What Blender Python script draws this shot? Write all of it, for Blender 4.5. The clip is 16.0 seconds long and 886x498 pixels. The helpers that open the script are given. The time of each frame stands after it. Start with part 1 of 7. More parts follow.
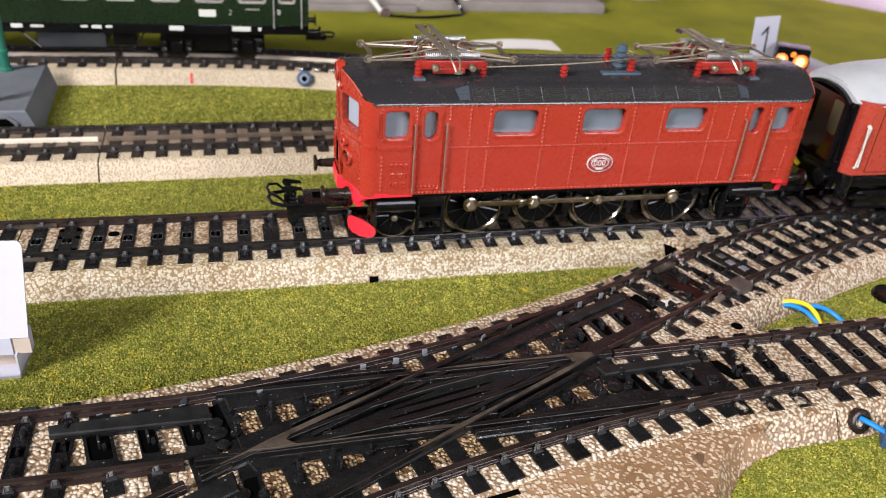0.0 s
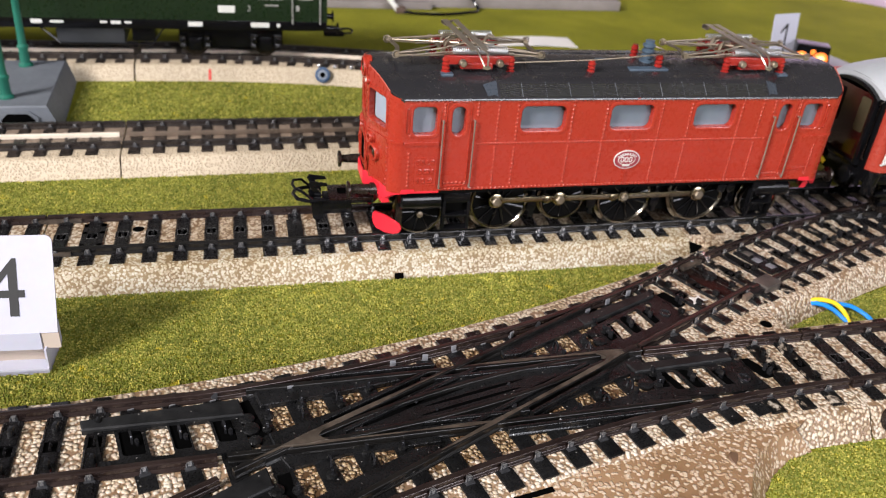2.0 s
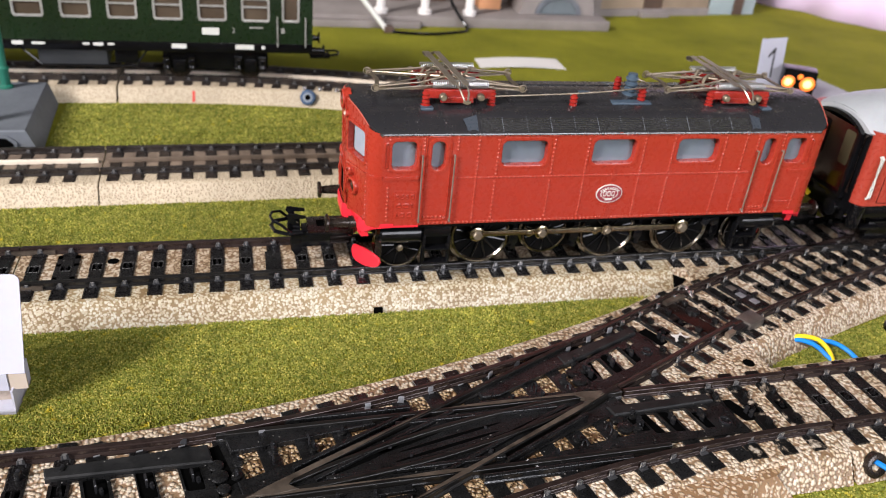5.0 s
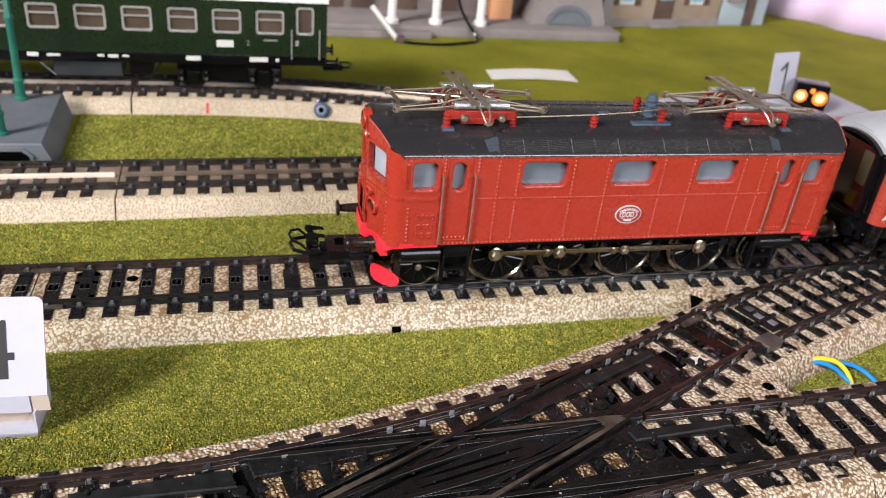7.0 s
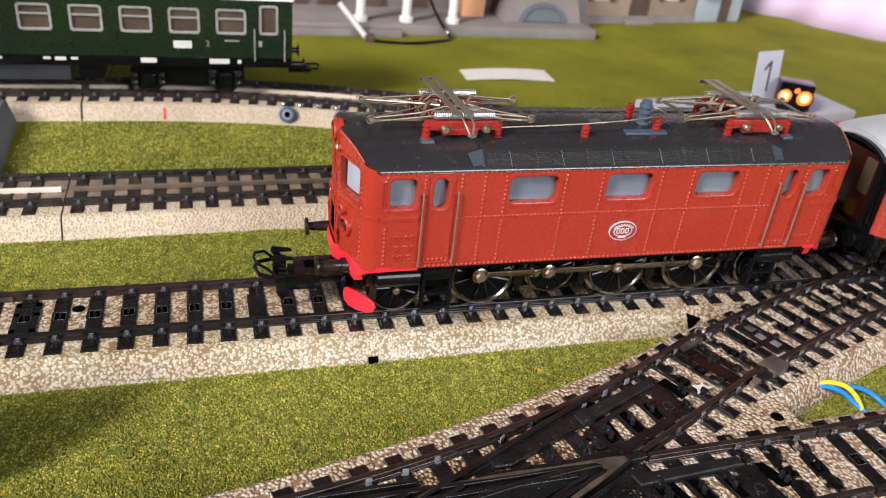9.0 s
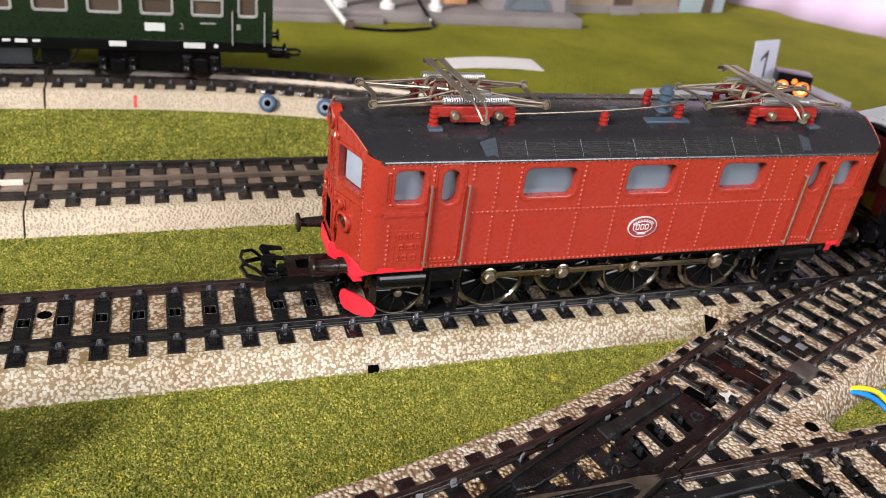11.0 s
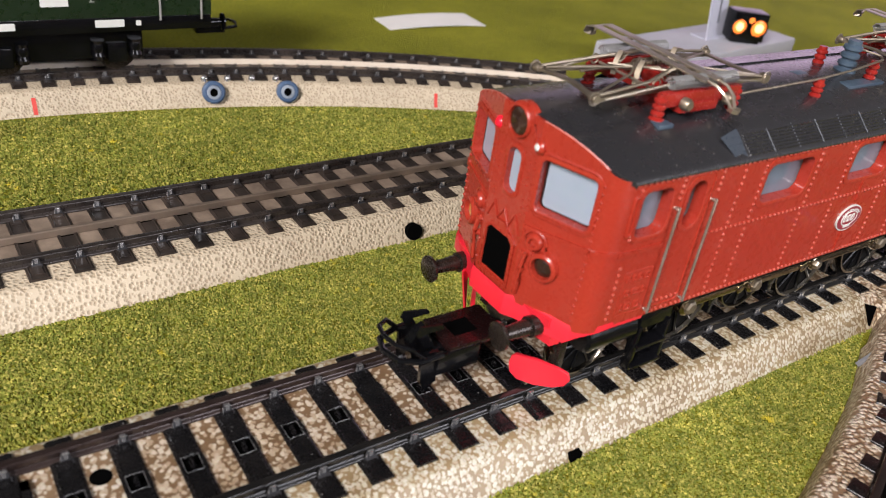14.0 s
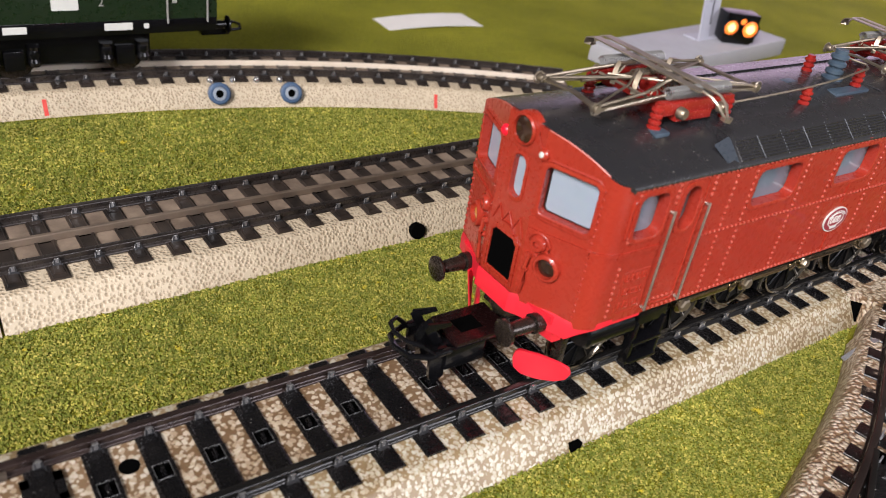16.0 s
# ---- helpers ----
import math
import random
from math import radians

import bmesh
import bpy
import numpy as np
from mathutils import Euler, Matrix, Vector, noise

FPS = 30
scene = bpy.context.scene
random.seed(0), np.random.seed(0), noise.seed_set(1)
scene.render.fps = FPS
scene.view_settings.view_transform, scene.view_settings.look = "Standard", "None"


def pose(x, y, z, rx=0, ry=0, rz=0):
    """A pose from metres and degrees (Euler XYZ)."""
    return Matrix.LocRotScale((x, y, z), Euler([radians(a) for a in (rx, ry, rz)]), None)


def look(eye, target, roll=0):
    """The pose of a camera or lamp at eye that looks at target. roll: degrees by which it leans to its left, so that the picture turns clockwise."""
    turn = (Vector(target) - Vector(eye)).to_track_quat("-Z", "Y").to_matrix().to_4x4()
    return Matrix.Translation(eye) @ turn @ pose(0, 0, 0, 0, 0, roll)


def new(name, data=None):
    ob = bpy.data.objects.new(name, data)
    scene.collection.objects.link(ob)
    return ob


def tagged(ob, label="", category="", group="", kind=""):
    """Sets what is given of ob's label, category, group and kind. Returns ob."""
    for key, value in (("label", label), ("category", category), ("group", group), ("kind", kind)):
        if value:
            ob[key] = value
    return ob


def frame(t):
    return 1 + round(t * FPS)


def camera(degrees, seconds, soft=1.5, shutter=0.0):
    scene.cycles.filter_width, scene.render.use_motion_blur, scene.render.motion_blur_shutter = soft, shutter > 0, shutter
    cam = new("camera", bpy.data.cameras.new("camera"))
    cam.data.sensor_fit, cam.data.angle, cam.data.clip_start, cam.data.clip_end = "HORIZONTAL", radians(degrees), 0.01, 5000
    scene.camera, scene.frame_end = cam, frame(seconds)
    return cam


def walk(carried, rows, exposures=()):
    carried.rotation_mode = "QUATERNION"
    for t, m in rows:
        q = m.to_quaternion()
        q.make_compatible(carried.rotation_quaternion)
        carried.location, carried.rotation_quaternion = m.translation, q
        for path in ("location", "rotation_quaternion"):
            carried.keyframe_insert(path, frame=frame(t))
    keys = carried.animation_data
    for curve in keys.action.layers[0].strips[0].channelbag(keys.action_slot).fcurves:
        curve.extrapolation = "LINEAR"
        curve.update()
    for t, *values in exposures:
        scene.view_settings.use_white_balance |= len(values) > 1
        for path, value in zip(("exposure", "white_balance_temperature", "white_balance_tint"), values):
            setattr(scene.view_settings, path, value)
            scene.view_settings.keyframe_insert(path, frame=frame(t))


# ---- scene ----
MM = 0.001
cam = camera(58.05, 16.0, soft=0.9, shutter=0.3)
# seconds, eye and target in millimetres, lean in degrees
PATH = [
    (0.0, (1.80, -201.25, 118.71), (25.71, -118.08, 68.59), 5.085),
    (0.5, (1.05, -197.67, 114.87), (24.66, -114.65, 64.36), 5.015),
    (1.0, (-0.98, -201.44, 113.29), (22.28, -118.51, 62.49), 4.958),
    (1.5, (-3.32, -198.94, 111.34), (19.81, -115.93, 60.60), 4.984),
    (2.0, (-3.29, -199.36, 117.24), (19.97, -116.13, 66.92), 5.084),
    (2.5, (2.81, -193.76, 120.79), (26.40, -110.41, 70.83), 5.175),
    (3.0, (2.16, -192.27, 122.71), (26.13, -108.80, 73.12), 5.284),
    (5.5, (0.46, -194.61, 121.87), (24.49, -110.98, 72.58), 5.724),
    (6.0, (-2.91, -193.89, 123.12), (21.04, -110.25, 73.82), 5.825),
    (6.5, (-3.32, -193.33, 124.94), (20.57, -109.58, 75.80), 5.876),
    (7.0, (-3.12, -190.90, 125.54), (20.81, -107.12, 76.48), 5.961),
    (7.5, (-4.04, -189.14, 125.76), (20.29, -105.46, 76.71), 6.130),
    (8.0, (6.18, -187.76, 115.64), (31.22, -104.33, 66.53), 6.243),
    (8.5, (5.64, -181.18, 117.49), (31.80, -98.15, 68.29), 6.319),
    (9.0, (-1.04, -172.10, 122.18), (26.56, -89.52, 72.98), 6.469),
    (11.5, (-6.96, -142.48, 105.99), (27.60, -62.76, 56.50), 8.692),
    (12.0, (-27.92, -122.92, 94.30), (12.06, -45.87, 44.65), 10.216),
    (12.5, (-41.65, -112.68, 92.20), (2.16, -38.00, 42.15), 11.129),
    (13.0, (-41.46, -104.80, 86.46), (4.97, -31.83, 36.26), 11.186),
    (13.5, (-48.45, -91.87, 98.74), (0.56, -20.84, 48.21), 9.990),
    (14.0, (-45.35, -80.83, 94.59), (6.99, -12.84, 43.22), 8.731),
    (14.5, (-54.90, -79.85, 93.31), (-1.54, -12.92, 41.60), 9.070),
    (15.0, (-49.60, -80.95, 98.88), (3.59, -14.12, 46.86), 8.907),
    (15.5, (-49.96, -83.26, 96.66), (3.28, -16.32, 44.83), 8.936),
    (16.0, (-50.72, -83.23, 98.56), (2.33, -16.19, 46.69), 9.150),
]
walk(cam, [(t, look([v * MM for v in eye], [v * MM for v in target], lean)) for t, eye, target, lean in PATH], exposures=[(0.0, -0.08, 6350, 15), (9.0, -0.12, 6350, 15), (11.5, -0.14, 6300, 15), (13.0, -0.24, 6350, 16), (16.0, -0.24, 6350, 16)])
cam.data.dof.use_dof = True
cam.data.dof.focus_distance = 0.165
cam.data.dof.aperture_fstop = 32.0

# ---- light ----
world = bpy.data.worlds.new("room_light")
scene.world = world
world.use_nodes = True
wn = world.node_tree.nodes
sky = wn.new("ShaderNodeTexSky")
sky.sky_type = "NISHITA"
sky.sun_disc = False
sky.sun_elevation = radians(35)
sky.sun_rotation = radians(250)
wn["Background"].inputs["Strength"].default_value = 0.07
world.node_tree.links.new(sky.outputs["Color"], wn["Background"].inputs["Color"])


def area_lamp(name, eye, target, wide, high, watts, colour):
    lamp = bpy.data.lights.new(name, "AREA")
    lamp.shape, lamp.size, lamp.size_y, lamp.energy, lamp.color = "RECTANGLE", wide, high, watts, colour
    ob = new(name, lamp)
    ob.matrix_world = look(eye, target)
    return ob


# unseen windows: west lamp set by the card's shadow, south lamp added as fill
area_lamp("key_light_west", (-1.38, -0.78, 1.12), (0.02, -0.02, 0.0), 0.5, 0.6, 82.0, (1.0, 0.97, 0.93))
area_lamp("fill_light_south", (0.75, -1.58, 0.66), (0.5, 0.0, 0.25), 1.1, 0.8, 35.0, (0.96, 0.97, 1.0))

# ---- materials ----
def material(name, colour, rough=0.5, metal=0.0, coat=0.0):
    m = bpy.data.materials.new(name)
    m.use_nodes = True
    b = m.node_tree.nodes["Principled BSDF"]
    b.inputs["Base Color"].default_value = (*colour, 1)
    b.inputs["Roughness"].default_value = rough
    b.inputs["Metallic"].default_value = metal
    b.inputs["Coat Weight"].default_value = coat
    return m


def node(m, kind, **values):
    n = m.node_tree.nodes.new(kind)
    for key, value in values.items():
        n.inputs[key.replace("_", " ")].default_value = value
    return n


def join(m, a, out, b, into):
    m.node_tree.links.new(a.outputs[out], b.inputs[into])


def shader(m):
    return m.node_tree.nodes["Principled BSDF"]


def ramp(m, stops, source, out):
    r = m.node_tree.nodes.new("ShaderNodeValToRGB")
    e = r.color_ramp.elements
    e[0].position, e[0].color = stops[0][0], (*stops[0][1], 1)
    e[1].position, e[1].color = stops[-1][0], (*stops[-1][1], 1)
    for p, c in stops[1:-1]:
        x = e.new(p)
        x.color = (*c, 1)
    join(m, source, out, r, "Fac")
    return r


def place(m, scale=(1, 1, 1)):
    g = m.node_tree.nodes.new("ShaderNodeNewGeometry")
    v = node(m, "ShaderNodeMapping")
    v.inputs["Scale"].default_value = scale
    join(m, g, "Position", v, "Vector")
    return v


def mix(m, a, b, factor, out="Fac", kind="MIX"):
    """a, b: (node, socket) or a colour; factor: (node) or a number."""
    x = m.node_tree.nodes.new("ShaderNodeMix")
    x.data_type, x.blend_type = "RGBA", kind
    for source, into in ((a, 6), (b, 7)):
        if isinstance(source, tuple) and len(source) == 2:
            m.node_tree.links.new(source[0].outputs[source[1]], x.inputs[into])
        else:
            x.inputs[into].default_value = (*source, 1)
    if isinstance(factor, (int, float)):
        x.inputs[0].default_value = factor
    else:
        m.node_tree.links.new(factor.outputs[out], x.inputs[0])
    return x


def bump(m, source, out, strength, distance):
    n = node(m, "ShaderNodeBump", Strength=strength, Distance=distance)
    join(m, source, out, n, "Height")
    join(m, n, "Normal", shader(m), "Normal")
    return n


def worn(name, colour, other, scale, rough, metal=0.0, spread=0.07, relief=0.1, coat=0.0, shine=0.5, specks=0.0):
    """A paint or metal with cloudy colour and gloss at two scales."""
    m = material(name, colour, rough, metal, coat)
    shader(m).inputs["Specular IOR Level"].default_value = shine
    if metal > 0.5:
        spread, relief = 0.03, 0.0
    v = place(m)
    big = node(m, "ShaderNodeTexNoise", Scale=scale, Detail=5.0, Roughness=0.62)
    fine = node(m, "ShaderNodeTexNoise", Scale=scale * 14, Detail=3.0, Roughness=0.6)
    join(m, v, "Vector", big, "Vector")
    join(m, v, "Vector", fine, "Vector")
    r = ramp(m, [(0.35, colour), (0.7, other)], big, "Fac")
    paint = mix(m, (r, "Color"), (fine, "Color"), 0.05, kind="OVERLAY")
    # pale specks serve as dust and, on black turnout parts, as painted glints
    if specks:
        dots = node(m, "ShaderNodeTexVoronoi", Scale=560.0, Randomness=1.0)
        join(m, v, "Vector", dots, "Vector")
        dust_glint = ramp(m, [(specks * 0.5, (0.6, 0.6, 0.6)), (specks, (0, 0, 0))], dots, "Distance")
        paint = mix(m, (paint, 2), (0.42, 0.40, 0.37), dust_glint, "Color")
    join(m, paint, 2, shader(m), "Base Color")
    g = node(m, "ShaderNodeMapRange")
    g.inputs["From Min"].default_value, g.inputs["From Max"].default_value = 0.3, 0.7
    g.inputs["To Min"].default_value, g.inputs["To Max"].default_value = max(rough - spread, 0.03), min(rough + spread, 1)
    join(m, fine, "Fac", g, "Value")
    join(m, g, "Result", shader(m), "Roughness")
    if relief:
        bump(m, fine, "Fac", relief, 0.00004)
    return m


def pebbles(name, ground, stone, pale, cell, share, relief, rough=0.5, warp_by=0.9, blur=0.25, soft=0.1, round_up=False):
    """Tin ballast: pale pebbles on a brown ground, printed flat or pressed round."""
    m = material(name, ground, rough)
    v = place(m)
    warp = node(m, "ShaderNodeTexNoise", Scale=0.8 / cell, Detail=2.0)
    join(m, v, "Vector", warp, "Vector")
    add = m.node_tree.nodes.new("ShaderNodeVectorMath")
    add.operation = "MULTIPLY_ADD"
    join(m, warp, "Color", add, 0)
    add.inputs[1].default_value = (cell * warp_by,) * 3
    join(m, v, "Vector", add, 2)
    cells = node(m, "ShaderNodeTexVoronoi", Scale=1.0 / cell, Randomness=1.0)
    cells.feature = "SMOOTH_F1"
    cells.inputs["Smoothness"].default_value = blur
    join(m, add, "Vector", cells, "Vector")
    tone = node(m, "ShaderNodeTexVoronoi", Scale=1.0 / cell, Randomness=1.0)
    join(m, add, "Vector", tone, "Vector")
    split = m.node_tree.nodes.new("ShaderNodeSeparateColor")
    join(m, tone, "Color", split, "Color")
    hue = ramp(m, [(0.1, stone), (0.75, pale)], split, "Red")
    edge = ramp(m, [(share - soft, (1, 1, 1)), (share + soft, (0, 0, 0))], cells, "Distance")
    grime = node(m, "ShaderNodeTexNoise", Scale=60.0, Detail=5.0, Roughness=0.65)
    join(m, v, "Vector", grime, "Vector")
    dirt = ramp(m, [(0.35, tuple(c * 0.72 for c in ground)), (0.65, ground)], grime, "Fac")
    grain = node(m, "ShaderNodeTexNoise", Scale=2.6 / cell, Detail=3.0, Roughness=0.7)
    join(m, v, "Vector", grain, "Vector")
    body = mix(m, (dirt, "Color"), (hue, "Color"), edge, "Color")
    body = mix(m, (body, 2), (grain, "Color"), 0.22, kind="OVERLAY")
    film = ramp(m, [(0.36, (0.84, 0.75, 0.64)), (0.6, (1, 1, 1))], grime, "Fac")
    join(m, mix(m, (body, 2), (film, "Color"), 0.8, kind="MULTIPLY"), 2, shader(m), "Base Color")
    if round_up:
        dist = ramp(m, [(0.0, (1, 1, 1)), (0.35, (0.8, 0.8, 0.8)), (share + 0.2, (0, 0, 0))], cells, "Distance")
        bump(m, dist, "Color", relief, 0.0005)
    else:
        bump(m, edge, "Color", relief, 0.0004)
    return m


def pitted(name, ground, pit, cell):
    """Smooth pressed tin: cream paint with small darker pits."""
    m = material(name, ground, 0.5)
    v = place(m)
    cells = node(m, "ShaderNodeTexVoronoi", Scale=1.0 / cell, Randomness=0.95)
    join(m, v, "Vector", cells, "Vector")
    dot = ramp(m, [(0.18, (0, 0, 0)), (0.62, (1, 1, 1))], cells, "Distance")
    grime = node(m, "ShaderNodeTexNoise", Scale=55.0, Detail=5.0, Roughness=0.65)
    join(m, v, "Vector", grime, "Vector")
    tone = ramp(m, [(0.35, tuple(c * 0.86 for c in ground)), (0.65, ground)], grime, "Fac")
    join(m, mix(m, pit, (tone, "Color"), dot, "Color"), 2, shader(m), "Base Color")
    bump(m, dot, "Color", 0.55, 0.0004)
    return m


def grass_material(name, dark, light, yellow):
    m = material(name, dark, 0.95)
    shader(m).inputs["Specular IOR Level"].default_value = 0.1
    v = place(m)
    fine = node(m, "ShaderNodeTexNoise", Scale=900.0, Detail=4.0, Roughness=0.75)
    clump = node(m, "ShaderNodeTexVoronoi", Scale=700.0)
    broad = node(m, "ShaderNodeTexNoise", Scale=22.0, Detail=4.0, Roughness=0.6)
    for n in (fine, clump, broad):
        join(m, v, "Vector", n, "Vector")
    a = ramp(m, [(0.32, dark), (0.55, light), (0.74, yellow)], fine, "Fac")
    b = ramp(m, [(0.3, (0.68, 0.68, 0.62)), (0.7, (1.12, 1.08, 1.0))], broad, "Fac")
    join(m, mix(m, (a, "Color"), (b, "Color"), 1.0, kind="MULTIPLY"), 2, shader(m), "Base Color")
    bump(m, fine, "Fac", 0.9, 0.0010)
    return m


def flock_material(name, tones):
    m = material(name, tones[0], 0.95)
    shader(m).inputs["Specular IOR Level"].default_value = 0.1
    g = m.node_tree.nodes.new("ShaderNodeNewGeometry")
    r = ramp(m, [(i / (len(tones) - 1), c) for i, c in enumerate(tones)], g, "Random Per Island")
    v = place(m)
    broad = node(m, "ShaderNodeTexNoise", Scale=22.0, Detail=4.0, Roughness=0.6)
    join(m, v, "Vector", broad, "Vector")
    b = ramp(m, [(0.3, (0.68, 0.68, 0.62)), (0.7, (1.12, 1.08, 1.0))], broad, "Fac")
    clump = node(m, "ShaderNodeTexNoise", Scale=330.0, Detail=3.0, Roughness=0.6)
    join(m, v, "Vector", clump, "Vector")
    c = ramp(m, [(0.36, (0.74, 0.77, 0.76)), (0.5, (1.0, 1.0, 1.0)), (0.66, (1.2, 1.19, 1.08))], clump, "Fac")
    tone = mix(m, (r, "Color"), (b, "Color"), 1.0, kind="MULTIPLY")
    tint = mix(m, (tone, 2), (c, "Color"), 1.0, kind="MULTIPLY")
    spot = node(m, "ShaderNodeTexNoise", Scale=260.0, Detail=2.0, Roughness=0.6)
    join(m, v, "Vector", spot, "Vector")
    crumb = ramp(m, [(0.66, (0, 0, 0)), (0.74, (0.75, 0.75, 0.75))], spot, "Fac")
    tint = mix(m, (tint, 2), (0.58, 0.45, 0.03), crumb, "Color")
    join(m, tint, 2, shader(m), "Base Color")
    # thin fibres let light through
    leaf = m.node_tree.nodes.new("ShaderNodeBsdfTranslucent")
    join(m, tint, 2, leaf, "Color")
    both = m.node_tree.nodes.new("ShaderNodeMixShader")
    both.inputs[0].default_value = 0.12
    m.node_tree.links.new(shader(m).outputs[0], both.inputs[1])
    m.node_tree.links.new(leaf.outputs[0], both.inputs[2])
    m.node_tree.links.new(both.outputs[0], m.node_tree.nodes["Material Output"].inputs[0])
    return m


def glow(name, colour, strength):
    m = material(name, colour, 0.3)
    shader(m).inputs["Emission Color"].default_value = (*colour, 1)
    shader(m).inputs["Emission Strength"].default_value = strength
    return m


GRASS = grass_material("grass_mat", (0.135, 0.145, 0.014), (0.225, 0.225, 0.022), (0.34, 0.29, 0.026))
FLOCK = flock_material("grass_flock", [(0.115, 0.145, 0.022), (0.185, 0.213, 0.038), (0.238, 0.256, 0.050), (0.29, 0.29, 0.062), (0.52, 0.46, 0.12)])
BALLAST = pebbles("printed_tin_ballast", (0.262, 0.188, 0.098), (0.38, 0.328, 0.23), (0.50, 0.475, 0.385), 0.00070, 0.515, 0.12, 0.42, 1.2, 0.35, 0.06)
BALLAST_OLD = pitted("pressed_tin_ballast", (0.50, 0.415, 0.295), (0.34, 0.265, 0.175), 0.00078)
INNER_BED = worn("grimy_inner_bed", (0.115, 0.083, 0.06), (0.26, 0.198, 0.145), 140, 0.55)
BALLAST_INNER = pebbles("darker_printed_ballast", (0.20, 0.126, 0.068), (0.37, 0.29, 0.20), (0.54, 0.48, 0.385), 0.00080, 0.52, 0.12, 0.42, 1.2, 0.4, 0.045)
BALLAST_POINTS = pebbles("turnout_tin_ballast", (0.27, 0.178, 0.105), (0.47, 0.385, 0.28), (0.64, 0.575, 0.475), 0.00086, 0.54, 0.7, 0.36, 0.5, 0.12, 0.13, True)
BALLAST_BROWN = pebbles("darker_brown_ballast", (0.10, 0.056, 0.025), (0.24, 0.15, 0.07), (0.42, 0.31, 0.18), 0.00086, 0.52, 1.0, 0.4, 0.5, 0.12, 0.14, True)
BALLAST_RUST = pebbles("rusty_tin_ballast", (0.29, 0.175, 0.092), (0.40, 0.285, 0.18), (0.60, 0.50, 0.385), 0.00095, 0.44, 0.5, 0.45, 1.0, 0.35, 0.1)
SLEEPER = worn("sleeper_black", (0.003, 0.003, 0.0034), (0.008, 0.007, 0.007), 160, 0.26, spread=0.12, relief=0.4, shine=0.42, specks=0.065)
RAIL = worn("rail_browned_steel", (0.020, 0.0125, 0.011), (0.044, 0.030, 0.026), 120, 0.2, 0.4, shine=0.55)
SLEEPER_OLD = worn("dusty_old_sleeper", (0.010, 0.008, 0.007), (0.045, 0.033, 0.026), 130, 0.4, relief=0.3, shine=0.25)
RAIL_OLD = worn("old_dark_rail", (0.014, 0.011, 0.010), (0.045, 0.036, 0.031), 120, 0.3, 0.3)
RAIL_DARK = worn("rail_black_steel", (0.007, 0.0067, 0.0065), (0.017, 0.0155, 0.0145), 120, 0.2, 0.3, shine=0.55)
RAIL_WORN = worn("rail_rubbed_brown", (0.030, 0.023, 0.017), (0.105, 0.082, 0.062), 190, 0.46, 0.2, relief=0.5)
BOW = worn("worn_nickel_strip", (0.30, 0.25, 0.19), (0.42, 0.36, 0.285), 260, 0.3, 0.75)
TIN = worn("bright_tin", (0.50, 0.49, 0.48), (0.66, 0.65, 0.64), 200, 0.14, 0.85)
STRIP = worn("centre_strip_tin", (0.66, 0.56, 0.44), (0.78, 0.70, 0.58), 60, 0.4, 0.2)
STRIP_DULL = worn("centre_strip_dull", (0.16, 0.12, 0.09), (0.30, 0.23, 0.17), 60, 0.4, 0.6)
BLACK = worn("black_plastic", (0.0025, 0.0025, 0.0028), (0.005, 0.005, 0.006), 120, 0.16, spread=0.06, shine=0.3)
POINT_BLACK = worn("turnout_black", (0.0022, 0.0022, 0.0023), (0.009, 0.009, 0.0095), 190, 0.34, spread=0.2, relief=1.0, shine=0.45, specks=0.10)

DULL_BLACK = worn("dull_black", (0.003, 0.003, 0.003), (0.005, 0.0047, 0.0044), 90, 0.5, shine=0.05)
GLOSS_BLACK = worn("glossy_black", (0.003, 0.003, 0.0034), (0.006, 0.006, 0.007), 90, 0.08, spread=0.03, relief=0.0, shine=0.3)
CLIP_STEEL = worn("blued_steel_clip", (0.045, 0.046, 0.05), (0.11, 0.11, 0.115), 300, 0.34, 0.6)
POINT_RAIL = worn("grimy_black_rail", (0.004, 0.0038, 0.0036), (0.013, 0.0115, 0.010), 190, 0.34, 0.25, relief=0.6, shine=0.6, specks=0.07)
PORT = worn("pale_grey_plastic", (0.20, 0.23, 0.27), (0.28, 0.31, 0.35), 200, 0.4, relief=0.0)
GUARD = worn("dusty_black_guard", (0.0055, 0.0057, 0.006), (0.016, 0.016, 0.016), 240, 0.42, spread=0.15, relief=0.8, shine=0.3, specks=0.11)
JOINT_TIN = worn("grey_brown_tin", (0.075, 0.064, 0.056), (0.13, 0.112, 0.098), 200, 0.38, 0.4)
JOINT = worn("brown_black_lacquer", (0.005, 0.003, 0.0025), (0.012, 0.007, 0.006), 160, 0.22, shine=0.3, specks=0.06)
CHAIR = worn("blackened_tin_chair", (0.02, 0.02, 0.022), (0.06, 0.06, 0.065), 260, 0.14, 0.7)


def scuffed(name):
    """Black sleepers on which rubbed pale paint shows in streaks."""
    m = material(name, (0.004, 0.004, 0.004), 0.3)
    shader(m).inputs["Specular IOR Level"].default_value = 0.22
    v = place(m)
    n = node(m, "ShaderNodeTexNoise", Scale=330.0, Detail=6.0, Roughness=0.7)
    join(m, v, "Vector", n, "Vector")
    r = ramp(m, [(0.56, (0.004, 0.004, 0.004)), (0.61, (0.20, 0.16, 0.12)), (0.70, (0.52, 0.47, 0.39))], n, "Fac")
    join(m, r, "Color", shader(m), "Base Color")
    return m


